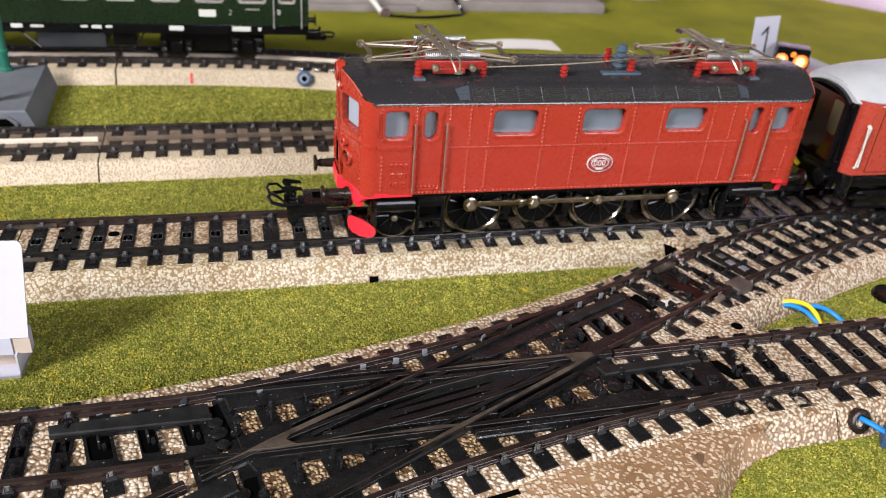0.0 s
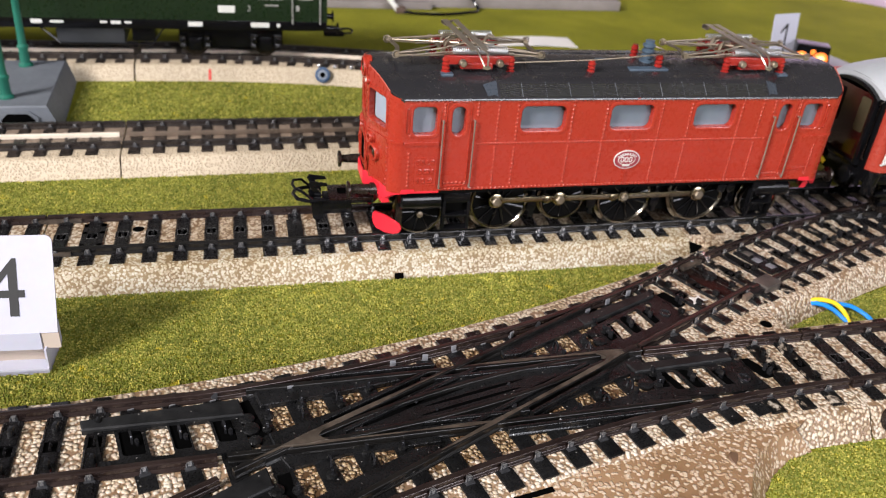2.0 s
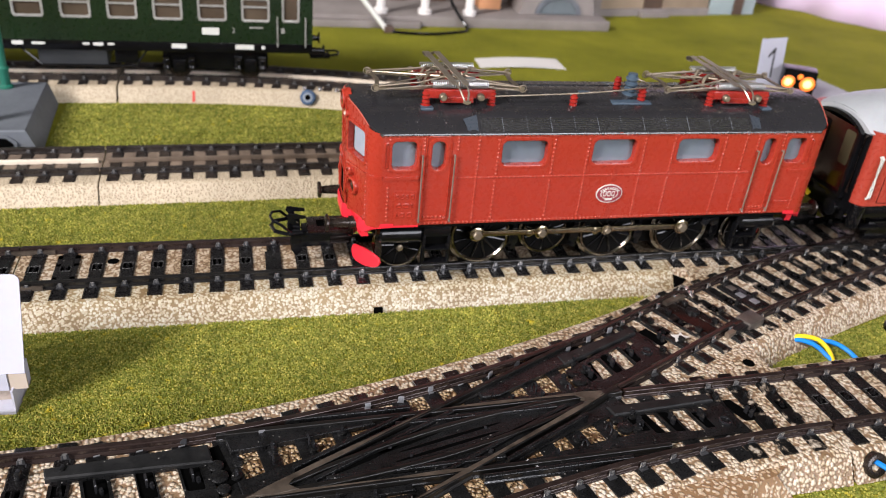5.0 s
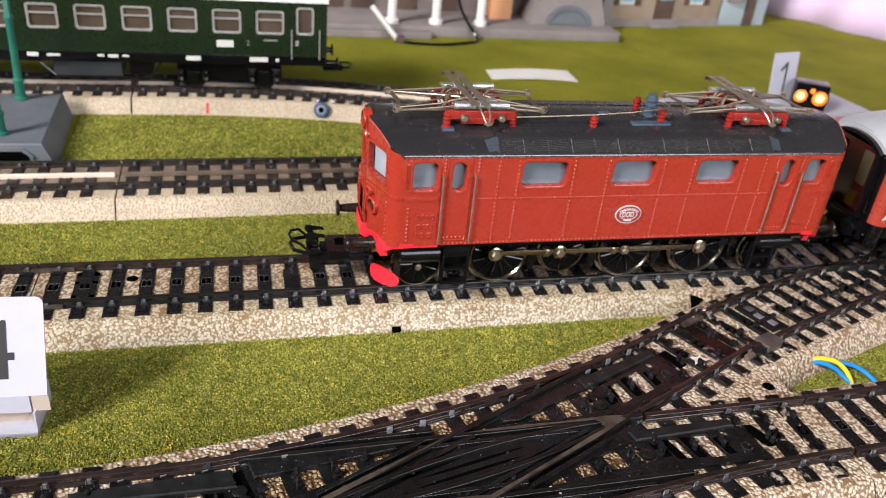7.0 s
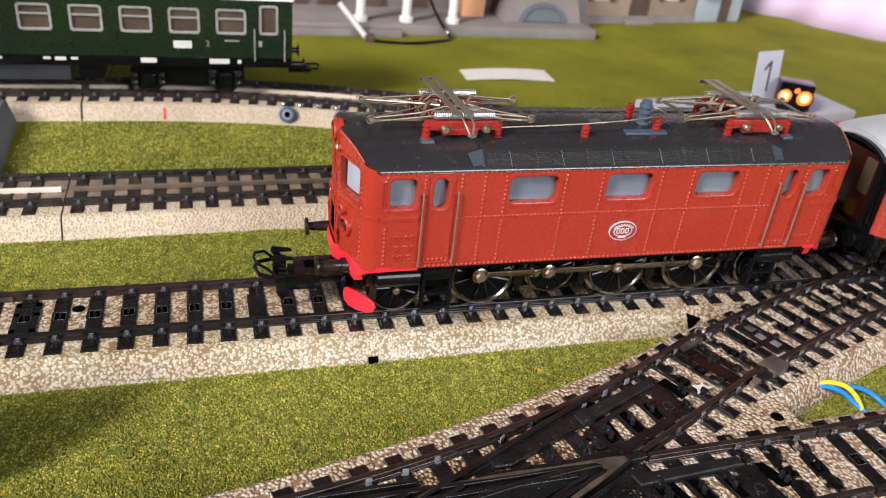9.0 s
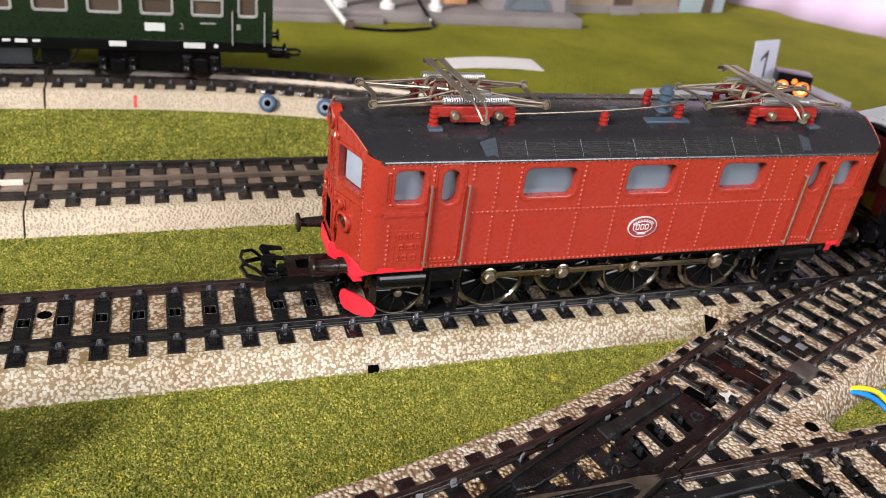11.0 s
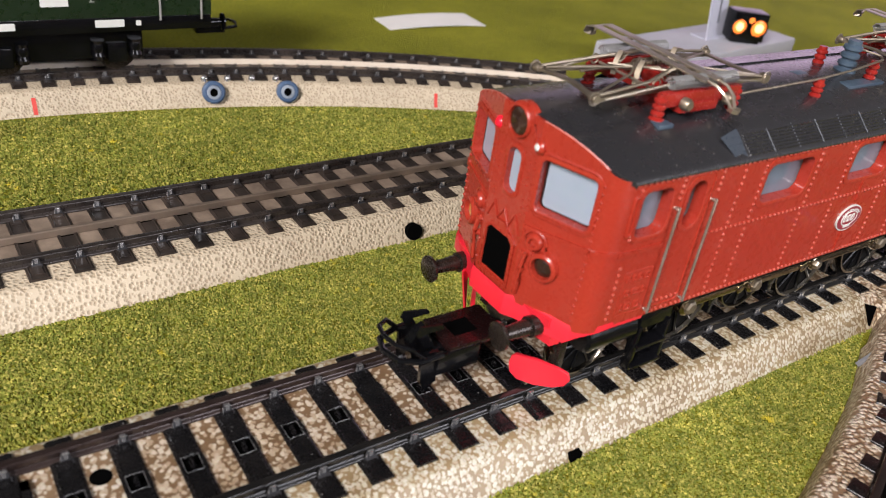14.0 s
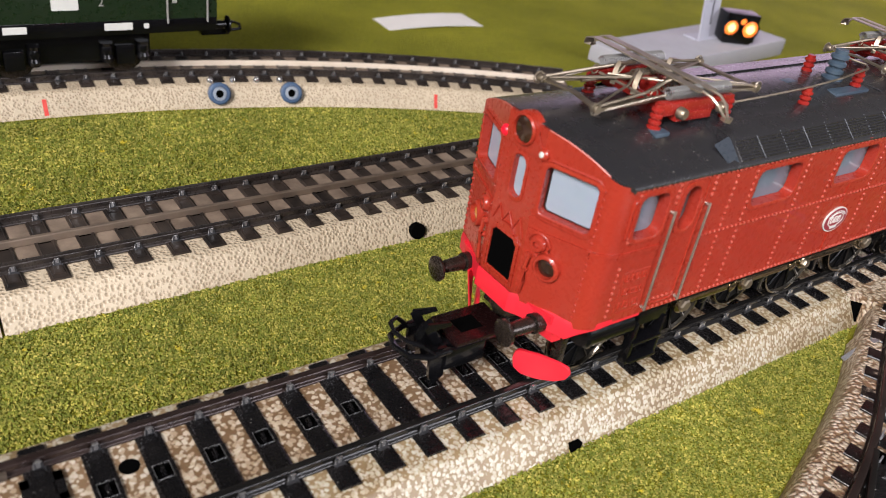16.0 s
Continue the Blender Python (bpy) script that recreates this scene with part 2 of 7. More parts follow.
SLEEPER_SCUFFED = scuffed("scuffed_sleeper")
CUT_EDGE = worn("dull_cut_edge", (0.15, 0.15, 0.15), (0.30, 0.295, 0.29), 300, 0.42, 0.6)
PALE_TAB = worn("pale_tin_tab", (0.22, 0.225, 0.24), (0.36, 0.365, 0.385), 300, 0.34, 0.5)
# sheenless near-black: the shade inside holes, slots and gaps put into colour
HOLE_SHADE = material("hollow_shade", (0.002, 0.002, 0.002), 0.95)
shader(HOLE_SHADE).inputs["Specular IOR Level"].default_value = 0.05
shader(HOLE_SHADE).inputs["Specular IOR Level"].default_value = 0.0
RED = worn("red_body_paint", (0.304, 0.0265, 0.0132), (0.328, 0.030, 0.0156), 60, 0.28, spread=0.03, relief=0.0, coat=0.12, shine=0.42)
RIVET = worn("rubbed_rivet_highlight", (0.34, 0.045, 0.027), (0.42, 0.085, 0.058), 500, 0.2, relief=0.0, coat=0.2)
RED_BRIGHT = worn("bright_red_apron", (0.66, 0.016, 0.030), (0.70, 0.022, 0.036), 60, 0.38, relief=0.04)
RED_PART = worn("red_insulator", (0.235, 0.013, 0.010), (0.285, 0.019, 0.013), 200, 0.24, relief=0.0)
ROOF = worn("dark_grey_roof", (0.0165, 0.016, 0.0178), (0.022, 0.0212, 0.0235), 30, 0.26, spread=0.03, relief=0.0, shine=0.95, specks=0.055)
STEEL = worn("nickel_steel", (0.25, 0.205, 0.145), (0.36, 0.30, 0.23), 300, 0.42, 0.9)
SPRING = worn("bright_spring_steel", (0.34, 0.335, 0.33), (0.46, 0.455, 0.445), 300, 0.34, 0.7)
ROD = worn("brass_nickel_rod", (0.30, 0.24, 0.16), (0.42, 0.35, 0.26), 300, 0.22, 1.0)
TYRE = worn("wheel_tyre", (0.17, 0.15, 0.12), (0.28, 0.25, 0.205), 200, 0.2, 1.0)
BUFFER = worn("dark_bronze", (0.022, 0.016, 0.013), (0.04, 0.03, 0.024), 200, 0.26, 0.5)
PALE_GLASS = worn("pale_window_insert", (0.26, 0.31, 0.37), (0.31, 0.36, 0.42), 40, 0.12, relief=0.0)
SIDE_PANE = worn("grey_window_insert", (0.125, 0.15, 0.18), (0.165, 0.195, 0.23), 40, 0.12, relief=0.0)
BLUE_GREY = worn("blue_grey_insulator", (0.035, 0.055, 0.08), (0.06, 0.09, 0.12), 200, 0.4)
CARD = worn("white_card", (0.40, 0.40, 0.465), (0.44, 0.44, 0.505), 40, 0.7, relief=0.03)
CARD_INNER = worn("grey_card_back", (0.40, 0.33, 0.27), (0.48, 0.40, 0.33), 60, 0.85, relief=0.1)
INK = material("black_ink", (0.02, 0.02, 0.02), 0.7)
GREEN = worn("green_coach_paint", (0.0045, 0.0125, 0.0035), (0.007, 0.018, 0.005), 50, 0.3, relief=0.04, coat=0.2)
ALU = worn("aluminium_frame", (0.31, 0.30, 0.28), (0.40, 0.39, 0.365), 200, 0.34, 0.4)
DARK_PANE = worn("brown_tinted_pane", (0.05, 0.036, 0.025), (0.10, 0.075, 0.052), 30, 0.14, relief=0.0)
BLUE_PANE = material("blue_pane", (0.20, 0.36, 0.52), 0.2)
WHITE = worn("cream_white_paint", (0.50, 0.50, 0.46), (0.58, 0.58, 0.54), 60, 0.5)
SILVER = worn("silver_roof_paint", (0.42, 0.44, 0.46), (0.52, 0.54, 0.56), 60, 0.4, 0.3)
PLATFORM_DARK = worn("dark_grey_box", (0.022, 0.024, 0.027), (0.035, 0.037, 0.04), 50, 0.5)
PLATFORM = worn("grey_platform", (0.085, 0.095, 0.11), (0.125, 0.135, 0.15), 50, 0.6)
MAST = worn("green_mast", (0.008, 0.10, 0.065), (0.014, 0.13, 0.085), 100, 0.4)
BLUE = worn("blue_plastic", (0.008, 0.19, 0.62), (0.012, 0.24, 0.70), 100, 0.35, relief=0.03)
YELLOW = worn("yellow_plastic", (0.75, 0.52, 0.01), (0.82, 0.60, 0.02), 100, 0.35, relief=0.03)
SOCKET = worn("blue_grey_socket", (0.03, 0.06, 0.12), (0.06, 0.10, 0.17), 200, 0.45)
MARK = worn("red_crayon", (0.50, 0.03, 0.025), (0.58, 0.07, 0.05), 400, 0.7)
STONE = worn("pale_grey_stone", (0.165, 0.143, 0.132), (0.24, 0.212, 0.198), 30, 0.8)
SLAB = worn("pale_grey_slab", (0.33, 0.325, 0.36), (0.39, 0.385, 0.415), 30, 0.6)
PLASTER = worn("beige_plaster", (0.24, 0.18, 0.125), (0.32, 0.245, 0.175), 40, 0.85)
BROWN = worn("brown_wood", (0.060, 0.035, 0.024), (0.10, 0.06, 0.042), 50, 0.6)
GREY_WALL = worn("grey_brown_wall", (0.11, 0.092, 0.08), (0.155, 0.132, 0.118), 30, 0.85)
ORANGE = worn("orange_plaster", (0.52, 0.24, 0.11), (0.58, 0.30, 0.15), 30, 0.8)
BLUE_WALL = worn("blue_grey_wall", (0.26, 0.32, 0.34), (0.34, 0.40, 0.42), 30, 0.8)
LILAC = worn("lilac_cloth", (0.68, 0.51, 0.72), (0.76, 0.60, 0.80), 8, 0.9, relief=0.1)
PAPER = worn("white_paper", (0.60, 0.57, 0.54), (0.66, 0.63, 0.60), 40, 0.7)
# walls out of view, toned dark so they bounce little light
ROOM_WALL = worn("unseen_room_wall", (0.11, 0.106, 0.10), (0.14, 0.135, 0.128), 2, 0.85, relief=0.05)
FLOOR = worn("room_floor_wood", (0.10, 0.06, 0.035), (0.14, 0.09, 0.055), 3, 0.5)
WARM_LAMP = glow("warm_lamp", (1.0, 0.22, 0.03), 1.0)
HOT_LAMP = glow("hot_lamp_core", (1.0, 0.62, 0.25), 1.6)
RAILING = worn("nickel_handrail", (0.34, 0.27, 0.215), (0.46, 0.385, 0.33), 300, 0.24, 0.7)
AMBER_GLOW = worn("amber_lens", (0.50, 0.19, 0.04), (0.62, 0.28, 0.07), 300, 0.08, relief=0.0)
GAP_SHADE = worn("window_gap_shade", (0.012, 0.005, 0.004), (0.025, 0.010, 0.008), 300, 0.5, relief=0.0)
LENS_DARK = worn("smoky_amber_lens", (0.022, 0.011, 0.008), (0.045, 0.02, 0.012), 300, 0.05, relief=0.0)
RED_LENS = material("red_lens", (0.75, 0.012, 0.03), 0.2)
SHADOW_BROWN = worn("dent_shade_brown", (0.10, 0.055, 0.028), (0.16, 0.09, 0.05), 80, 0.6)
COACH_RED = worn("red_coach_paint", (0.30, 0.036, 0.021), (0.33, 0.042, 0.025), 60, 0.3, relief=0.0, coat=0.15)


# ---- geometry helpers: all lengths in millimetres ----
BASE = {}


def thing(name, x, y, z, label, category, group="", kind=""):
    ob = new(name)
    ob.empty_display_size = 0.005
    ob.location = (x * MM, y * MM, z * MM)
    BASE[ob] = Matrix.Translation(ob.location)
    return tagged(ob, label, category, group, kind)


def part(name, bm, mat, parent=None, label="", smooth=True, kind=""):
    """Links a bmesh, given in millimetres of the world, as one mesh object, under a thing or a part."""
    bm.normal_update()
    bmesh.ops.recalc_face_normals(bm, faces=bm.faces)
    bm.transform(Matrix.Scale(MM, 4))
    data = bpy.data.meshes.new(name)
    bm.to_mesh(data)
    bm.free()
    return place_mesh(name, data, mat, parent, label, smooth, kind)


def place_mesh(name, data, mat, parent=None, label="", smooth=True, kind="", m=None):
    if not data.materials:
        data.materials.append(mat)
        if smooth:
            data.shade_smooth()
            data.set_sharp_from_angle(angle=radians(38))
    ob = new(name, data)
    BASE[ob] = Matrix.Identity(4)
    if m is not None:
        ob.matrix_basis = m
        BASE[ob] = m.copy()
    if parent is not None:
        ob.parent = parent
        ob.matrix_parent_inverse = BASE[parent].inverted()
    return tagged(ob, label, "", "", kind)


def solo(name, bm, mat, label, category, group="", kind="", smooth=True):
    ob = part(name, bm, mat, None, label, smooth, kind)
    return tagged(ob, "", category, group, kind)


def box(bm, x0, x1, y0, y1, z0, z1, bevel=0.0, m=None):
    vs = [bm.verts.new((x, y, z)) for x in (x0, x1) for y in (y0, y1) for z in (z0, z1)]
    fs = [bm.faces.new([vs[i] for i in f]) for f in ((0, 1, 3, 2), (4, 6, 7, 5), (0, 4, 5, 1), (2, 3, 7, 6), (0, 2, 6, 4), (1, 5, 7, 3))]
    if bevel:
        es = list({e for f in fs for e in f.edges})
        out = bmesh.ops.bevel(bm, geom=es, offset=bevel, segments=2, affect="EDGES", profile=0.6)
        vs = list({v for v in vs if v.is_valid} | {v for f in out["faces"] for v in f.verts})
    if m is not None:
        bmesh.ops.transform(bm, matrix=m, verts=vs)
    return bm


def nbox(*a, **k):
    return box(bmesh.new(), *a, **k)


def prism(bm, ring, a, b):
    """ring: 3D points of one face; a, b: offsets of its two ends."""
    a, b = Vector(a), Vector(b)
    lo = [bm.verts.new(Vector(p) + a) for p in ring]
    hi = [bm.verts.new(Vector(p) + b) for p in ring]
    n = len(ring)
    for i in range(n):
        bm.faces.new((lo[i], lo[(i + 1) % n], hi[(i + 1) % n], hi[i]))
    bm.faces.new(lo[::-1])
    bm.faces.new(hi)
    return bm


def lathe(bm, origin, axis, profile, seg=20, hoop=False):
    """profile: rows of (distance along the axis, radius)."""
    axis = Vector(axis).normalized()
    q = axis.to_track_quat("Z", "Y")
    o = Vector(origin)
    rings = []
    for d, r in profile:
        if r <= 1e-6:
            rings.append([bm.verts.new(o + axis * d)])
        else:
            rings.append([bm.verts.new(o + q @ Vector((r * math.cos(2 * math.pi * i / seg), r * math.sin(2 * math.pi * i / seg), d))) for i in range(seg)])
    if hoop:
        rings.append(rings[0])
    for a, b in zip(rings, rings[1:]):
        for i in range(seg):
            j = (i + 1) % seg
            if len(a) == 1 and len(b) == 1:
                continue
            if len(a) == 1:
                bm.faces.new((a[0], b[i], b[j]))
            elif len(b) == 1:
                bm.faces.new((a[i], b[0], a[j]))
            else:
                bm.faces.new((a[i], a[j], b[j], b[i]))
    for end in (rings[0], rings[-1]):
        if len(end) > 2 and not hoop:
            bm.faces.new(end)
    return bm


def rod(bm, p, q, r, seg=8):
    d = Vector(q) - Vector(p)
    return lathe(bm, p, d, [(0, r), (d.length, r)], seg)


def tube(bm, pts, r, seg=8, flat=None):
    """A wire along points. flat: (half width, half height) in place of a round section."""
    pts = [Vector(p) for p in pts]
    rings = []
    up = Vector((0, 0, 1))
    for i, p in enumerate(pts):
        t = (pts[min(i + 1, len(pts) - 1)] - pts[max(i - 1, 0)]).normalized()
        side = t.cross(up)
        side = side.normalized() if side.length > 1e-4 else Vector((1, 0, 0))
        top = side.cross(t)
        if flat:
            w, hgt = flat
            rings.append([bm.verts.new(p + side * a * w + top * b * hgt) for a, b in ((-1, -1), (1, -1), (1, 1), (-1, 1))])
        else:
            rings.append([bm.verts.new(p + (side * math.cos(2 * math.pi * k / seg) + top * math.sin(2 * math.pi * k / seg)) * r) for k in range(seg)])
    n = len(rings[0])
    for a, b in zip(rings, rings[1:]):
        for k in range(n):
            bm.faces.new((a[k], a[(k + 1) % n], b[(k + 1) % n], b[k]))
    bm.faces.new(rings[0][::-1])
    bm.faces.new(rings[-1])
    return bm


def arc(p0, p1, p2, n=10):
    """A smooth bow from p0 to p2 drawn towards p1."""
    p0, p1, p2 = Vector(p0), Vector(p1), Vector(p2)
    return [(1 - t) ** 2 * p0 + 2 * t * (1 - t) * p1 + t * t * p2 for t in (i / n for i in range(n + 1))]


def rrect(u0, u1, v0, v1, r, n=4):
    out = []
    for cu, cv, a0 in ((u1 - r, v1 - r, 0), (u0 + r, v1 - r, 90), (u0 + r, v0 + r, 180), (u1 - r, v0 + r, 270)):
        for i in range(n + 1):
            a = radians(a0 + 90 * i / n)
            out.append((cu + r * math.cos(a), cv + r * math.sin(a)))
    return out


class Plane:
    """A wall plane: an origin on it, the way across (u), up (v) and outwards (n)."""

    def __init__(self, origin, u, v=(0, 0, 1), n=None):
        self.o, self.u, self.v = Vector(origin), Vector(u).normalized(), Vector(v).normalized()
        self.n = Vector(n).normalized() if n else self.u.cross(self.v)

    def at(self, u, v, d=0.0):
        return self.o + self.u * u + self.v * v + self.n * d


def ring_frame(bm, pl, inner, outer, d0, d1):
    """A frame between two outlines of as many points, from depth d0 to d1."""
    k = len(inner)
    rows = [[bm.verts.new(pl.at(u, v, d)) for u, v in line] for line, d in ((inner, d0), (inner, d1 - 0.12), ([(a + (c - a) * 0.25, b + (e - b) * 0.25) for (a, b), (c, e) in zip(inner, outer)], d1), (outer, d1 - 0.1), (outer, d0))]
    for a, b in zip(rows, rows[1:]):
        for i in range(k):
            j = (i + 1) % k
            bm.faces.new((a[i], a[j], b[j], b[i]))
    return bm


def plate(bm, pl, outline, d0, d1):
    return prism(bm, [pl.at(u, v) for u, v in outline], pl.n * d0, pl.n * d1)


def wall_with_holes(bm, pl, us, v0, top, holes, thick):
    """A sheet of wall over the columns us, from v0 to top(u), with square holes (u0, u1, v0, v1) through it."""
    ucols = sorted(set(us) | {x for h in holes for x in h[:2]})
    vrows = sorted({v0} | {x for h in holes for x in h[2:]})

    def vert(i, j, d, store={}):
        v = vrows[j] if j < len(vrows) else top(ucols[i])
        key = (id(bm), id(pl), i, j, d)
        if key not in store:
            store[key] = bm.verts.new(pl.at(ucols[i], v, d))
        return store[key]

    def empty(i, j):
        if not (0 <= i < len(ucols) - 1 and 0 <= j < len(vrows)):
            return True
        cu = (ucols[i] + ucols[i + 1]) / 2
        cv = (vrows[j] + (vrows[j + 1] if j + 1 < len(vrows) else vrows[j] + 0.2)) / 2
        return any(h[0] < cu < h[1] and h[2] < cv < h[3] for h in holes)

    for i in range(len(ucols) - 1):
        for j in range(len(vrows)):
            if empty(i, j):
                continue
            c = [(i, j), (i + 1, j), (i + 1, j + 1), (i, j + 1)]
            bm.faces.new([vert(a, b, 0.0) for a, b in c])
            bm.faces.new([vert(a, b, -thick) for a, b in c[::-1]])
            for (a, b), (e, f), (di, dj) in ((c[0], c[1], (0, -1)), (c[1], c[2], (1, 0)), (c[2], c[3], (0, 1)), (c[3], c[0], (-1, 0))):
                if empty(i + di, j + dj):
                    bm.faces.new((vert(a, b, 0.0), vert(a, b, -thick), vert(e, f, -thick), vert(e, f, 0.0)))
    return bm


def dome(bm, p, n, r, height=None, seg=6):
    h = height or r
    return lathe(bm, p, n, [(0, r), (h * 0.6, r * 0.8), (h, 0)], seg)


def text_mesh(name, words, size, mat, m, parent=None, thick=0.0):
    c = bpy.data.curves.new(name, "FONT")
    c.body, c.size, c.align_x, c.align_y, c.extrude = words, size * MM, "CENTER", "CENTER", thick * MM
    tmp = bpy.data.objects.new(name, c)
    scene.collection.objects.link(tmp)
    data = bpy.data.meshes.new_from_object(tmp.evaluated_get(bpy.context.evaluated_depsgraph_get()))
    bpy.data.objects.remove(tmp)
    bpy.data.curves.remove(c)
    data.materials.clear()
    return place_mesh(name, data, mat, parent, smooth=False, m=m)


# ---- the table and the room ----
RAIL_TOP, BED = 8.2, 6.0


def ground():
    bm = bmesh.new()
    pts = [(-900, -700), (900, -700), (900, 900), (-900, 900)]
    prism(bm, [(x, y, 0) for x, y in pts], (0, 0, -3), (0, 0, 0))
    solo("ground", bm, GRASS, "flocked green grass mat covering the layout table", "ground", kind="structure")
    solo("table", nbox(-910, 910, -710, 910, -40, -3), BROWN, "wooden table top under the grass mat", "table", kind="structure")


def room():
    def wall(name, x0, x1, y0, y1, z0, z1, mat=ROOM_WALL):
        solo(name, nbox(x0, x1, y0, y1, z0, z1), mat, "plain unseen room shell, kept dark against bounced light", "wall", kind="structure")

    wall("floor", -1500, 1700, -1700, 1700, -800, -760, FLOOR)
    wall("ceiling", -1500, 1700, -1700, 1700, 1700, 1740)
    wall("wall_east", 1600, 1700, -1700, 1700, -760, 1700)
    wall("wall_north", -1500, 1600, 1600, 1700, -760, 1700)
    # unseen west wall with an added window opening
    bm = bmesh.new()
    box(bm, -1500, -1400, -1700, 1600, -760, 150)
    box(bm, -1500, -1400, -1700, 1600, 1450, 1700)
    box(bm, -1500, -1400, -1700, -1250, 150, 1450)
    box(bm, -1500, -1400, 300, 1600, 150, 1450)
    solo("wall_west", bm, ROOM_WALL, "plain unseen room wall with an added window opening", "wall", kind="structure")
    bm = bmesh.new()
    box(bm, -1400, 1600, -1700, -1600, -760, 250)
    box(bm, -1400, 1600, -1700, -1600, 1450, 1700)
    box(bm, -1400, 150, -1700, -1600, 250, 1450)
    box(bm, 1350, 1600, -1700, -1600, 250, 1450)
    solo("wall_south", bm, ROOM_WALL, "plain unseen room wall with an added window opening", "wall", kind="structure")


# ---- track ----
def straight(x0, y0, degrees):
    c, s = math.cos(radians(degrees)), math.sin(radians(degrees))
    return lambda d: (x0 + c * d, y0 + s * d, radians(degrees))


def bend(x0, y0, degrees, radius):
    """To the left for a radius over 0, to the right for one under 0."""
    a0 = radians(degrees)
    cx, cy = x0 - radius * math.sin(a0), y0 + radius * math.cos(a0)

    def line(d):
        a = a0 + d / radius
        return cx + radius * math.sin(a), cy - radius * math.cos(a), a

    return line


def sweep(bm, line, d0, d1, section, steps):
    """A closed section of (across to the left, up) drawn along a line of track."""
    rows = []
    for i in range(steps + 1):
        x, y, a = line(d0 + (d1 - d0) * i / steps)
        nx, ny = -math.sin(a), math.cos(a)
        rows.append([bm.verts.new((x + nx * w, y + ny * w, z)) for w, z in section])
    k = len(section)
    for a, b in zip(rows, rows[1:]):
        for i in range(k):
            bm.faces.new((a[i], a[(i + 1) % k], b[(i + 1) % k], b[i]))
    bm.faces.new(rows[0][::-1])
    bm.faces.new(rows[-1])
    return bm


def rail_section(w, width=1.35, low=6.15, top=0.0):
    h, t = width / 2, RAIL_TOP + top
    side = [(1.5, low), (1.5, low + 0.25), (1.44, low + 0.36), (1.32, low + 0.45), (0.92, low + 0.62), (0.8, low + 0.75), (1.0, t - 0.42), (1.0, t - 0.22), (0.94, t - 0.1), (0.82, t - 0.02), (0.7, t)]
    return [(w + h * k, z) for k, z in side] + [(w - h * k, z) for k, z in side[::-1]]


def bed_section(half_top=15.6, half_foot=20.2, far_top=12.9):
    """The near flank is broad; the far one is cut short behind the sleepers."""
    near = [(-half_foot, 0), (-half_top - 1.2, BED - 0.75), (-half_top - 0.5, BED - 0.2), (-half_top + 0.4, BED)]
    far = [(far_top - 0.3, BED), (far_top + 0.4, BED - 0.2), (far_top + 1.0, BED - 0.75), (far_top + 2.6, 0)]
    return near + far


def sleeper_mesh():
    """A pressed black sleeper along y with a square hollow at its middle and a stepped foot at each rail."""
    bm = bmesh.new()
    z0, z1, w = BED - 0.3, BED + 0.46, 1.85
    for a, b in ((-14.6, -1.5), (1.5, 12.4)):
        prism(bm, [(-w, a, z0), (w, a, z0), (w, a, z1 - 0.34), (w * 0.93, a, z1 - 0.12), (w * 0.78, a, z1), (-w * 0.78, a, z1), (-w * 0.93, a, z1 - 0.12), (-w, a, z1 - 0.34)], (0, 0, 0), (0, b - a, 0))
    for x in (-w * 0.74, w * 0.74):
        for a, b in ((-14.3, -10.2), (-7.6, -1.6), (1.6, 7.4)):
            rod(bm, (x, a, z1), (x, b, z1), 0.13, 5)
    for y, long in ((-13.2, 2.6), (-7.6, 1.6), (6.0, 1.6)):
        prism(bm, [(-w * 0.62, y, z1), (w * 0.62, y, z1), (w * 0.5, y, z1 + 0.2), (-w * 0.5, y, z1 + 0.2)], (0, 0, 0), (0, long, 0))
    for x in (-w, w * 0.66):
        box(bm, x, x + w * 0.34, -1.5, 1.5, z0, z1 - 0.04)
    n = len(bm.faces)
    box(bm, -w * 0.66, w * 0.66, -1.5, 1.5, z0, BED + 0.06)
    bm.faces.ensure_lookup_table()
    for f in bm.faces[n:]:
        f.material_index = 1
    return mesh_of("sleeper", bm)


def mesh_of(name, bm):
    bmesh.ops.recalc_face_normals(bm, faces=bm.faces)
    bm.transform(Matrix.Scale(MM, 4))
    data = bpy.data.meshes.new(name)
    bm.to_mesh(data)
    bm.free()
    return data


def clip_mesh():
    """A bent steel tab that holds the rail's foot, its glints put in as bright tin edges."""
    bm = bmesh.new()
    z = BED + 0.2
    prism(bm, [(-0.75, 0, z), (0.75, 0, z), (0.62, 0, z + 1.3), (0.45, 0, z + 1.65), (-0.45, 0, z + 1.65), (-0.62, 0, z + 1.3)], (0, -0.34, 0), (0, 0.0, 0))
    box(bm, -0.95, 0.95, -1.0, -0.1, z, z + 0.42)
    n = len(bm.faces)
    for p, q in (((-0.46, z + 1.66), (0.46, z + 1.66)), ((-0.66, z + 0.5), (-0.62, z + 1.35))):
        rod(bm, (p[0], -0.28, p[1]), (q[0], -0.28, q[1]), 0.12, 5)
    box(bm, -0.42, 0.42, -0.2, 0.8, z + 1.2, z + 1.55)
    box(bm, -0.28, 0.3, -0.46, -0.32, z + 0.75, z + 1.72)
    bm.faces.ensure_lookup_table()
    for f in bm.faces[n:]:
        f.material_index = 1
    data = mesh_of("clip", bm)
    for m in (CLIP_STEEL, TIN):
        data.materials.append(m)
    return data


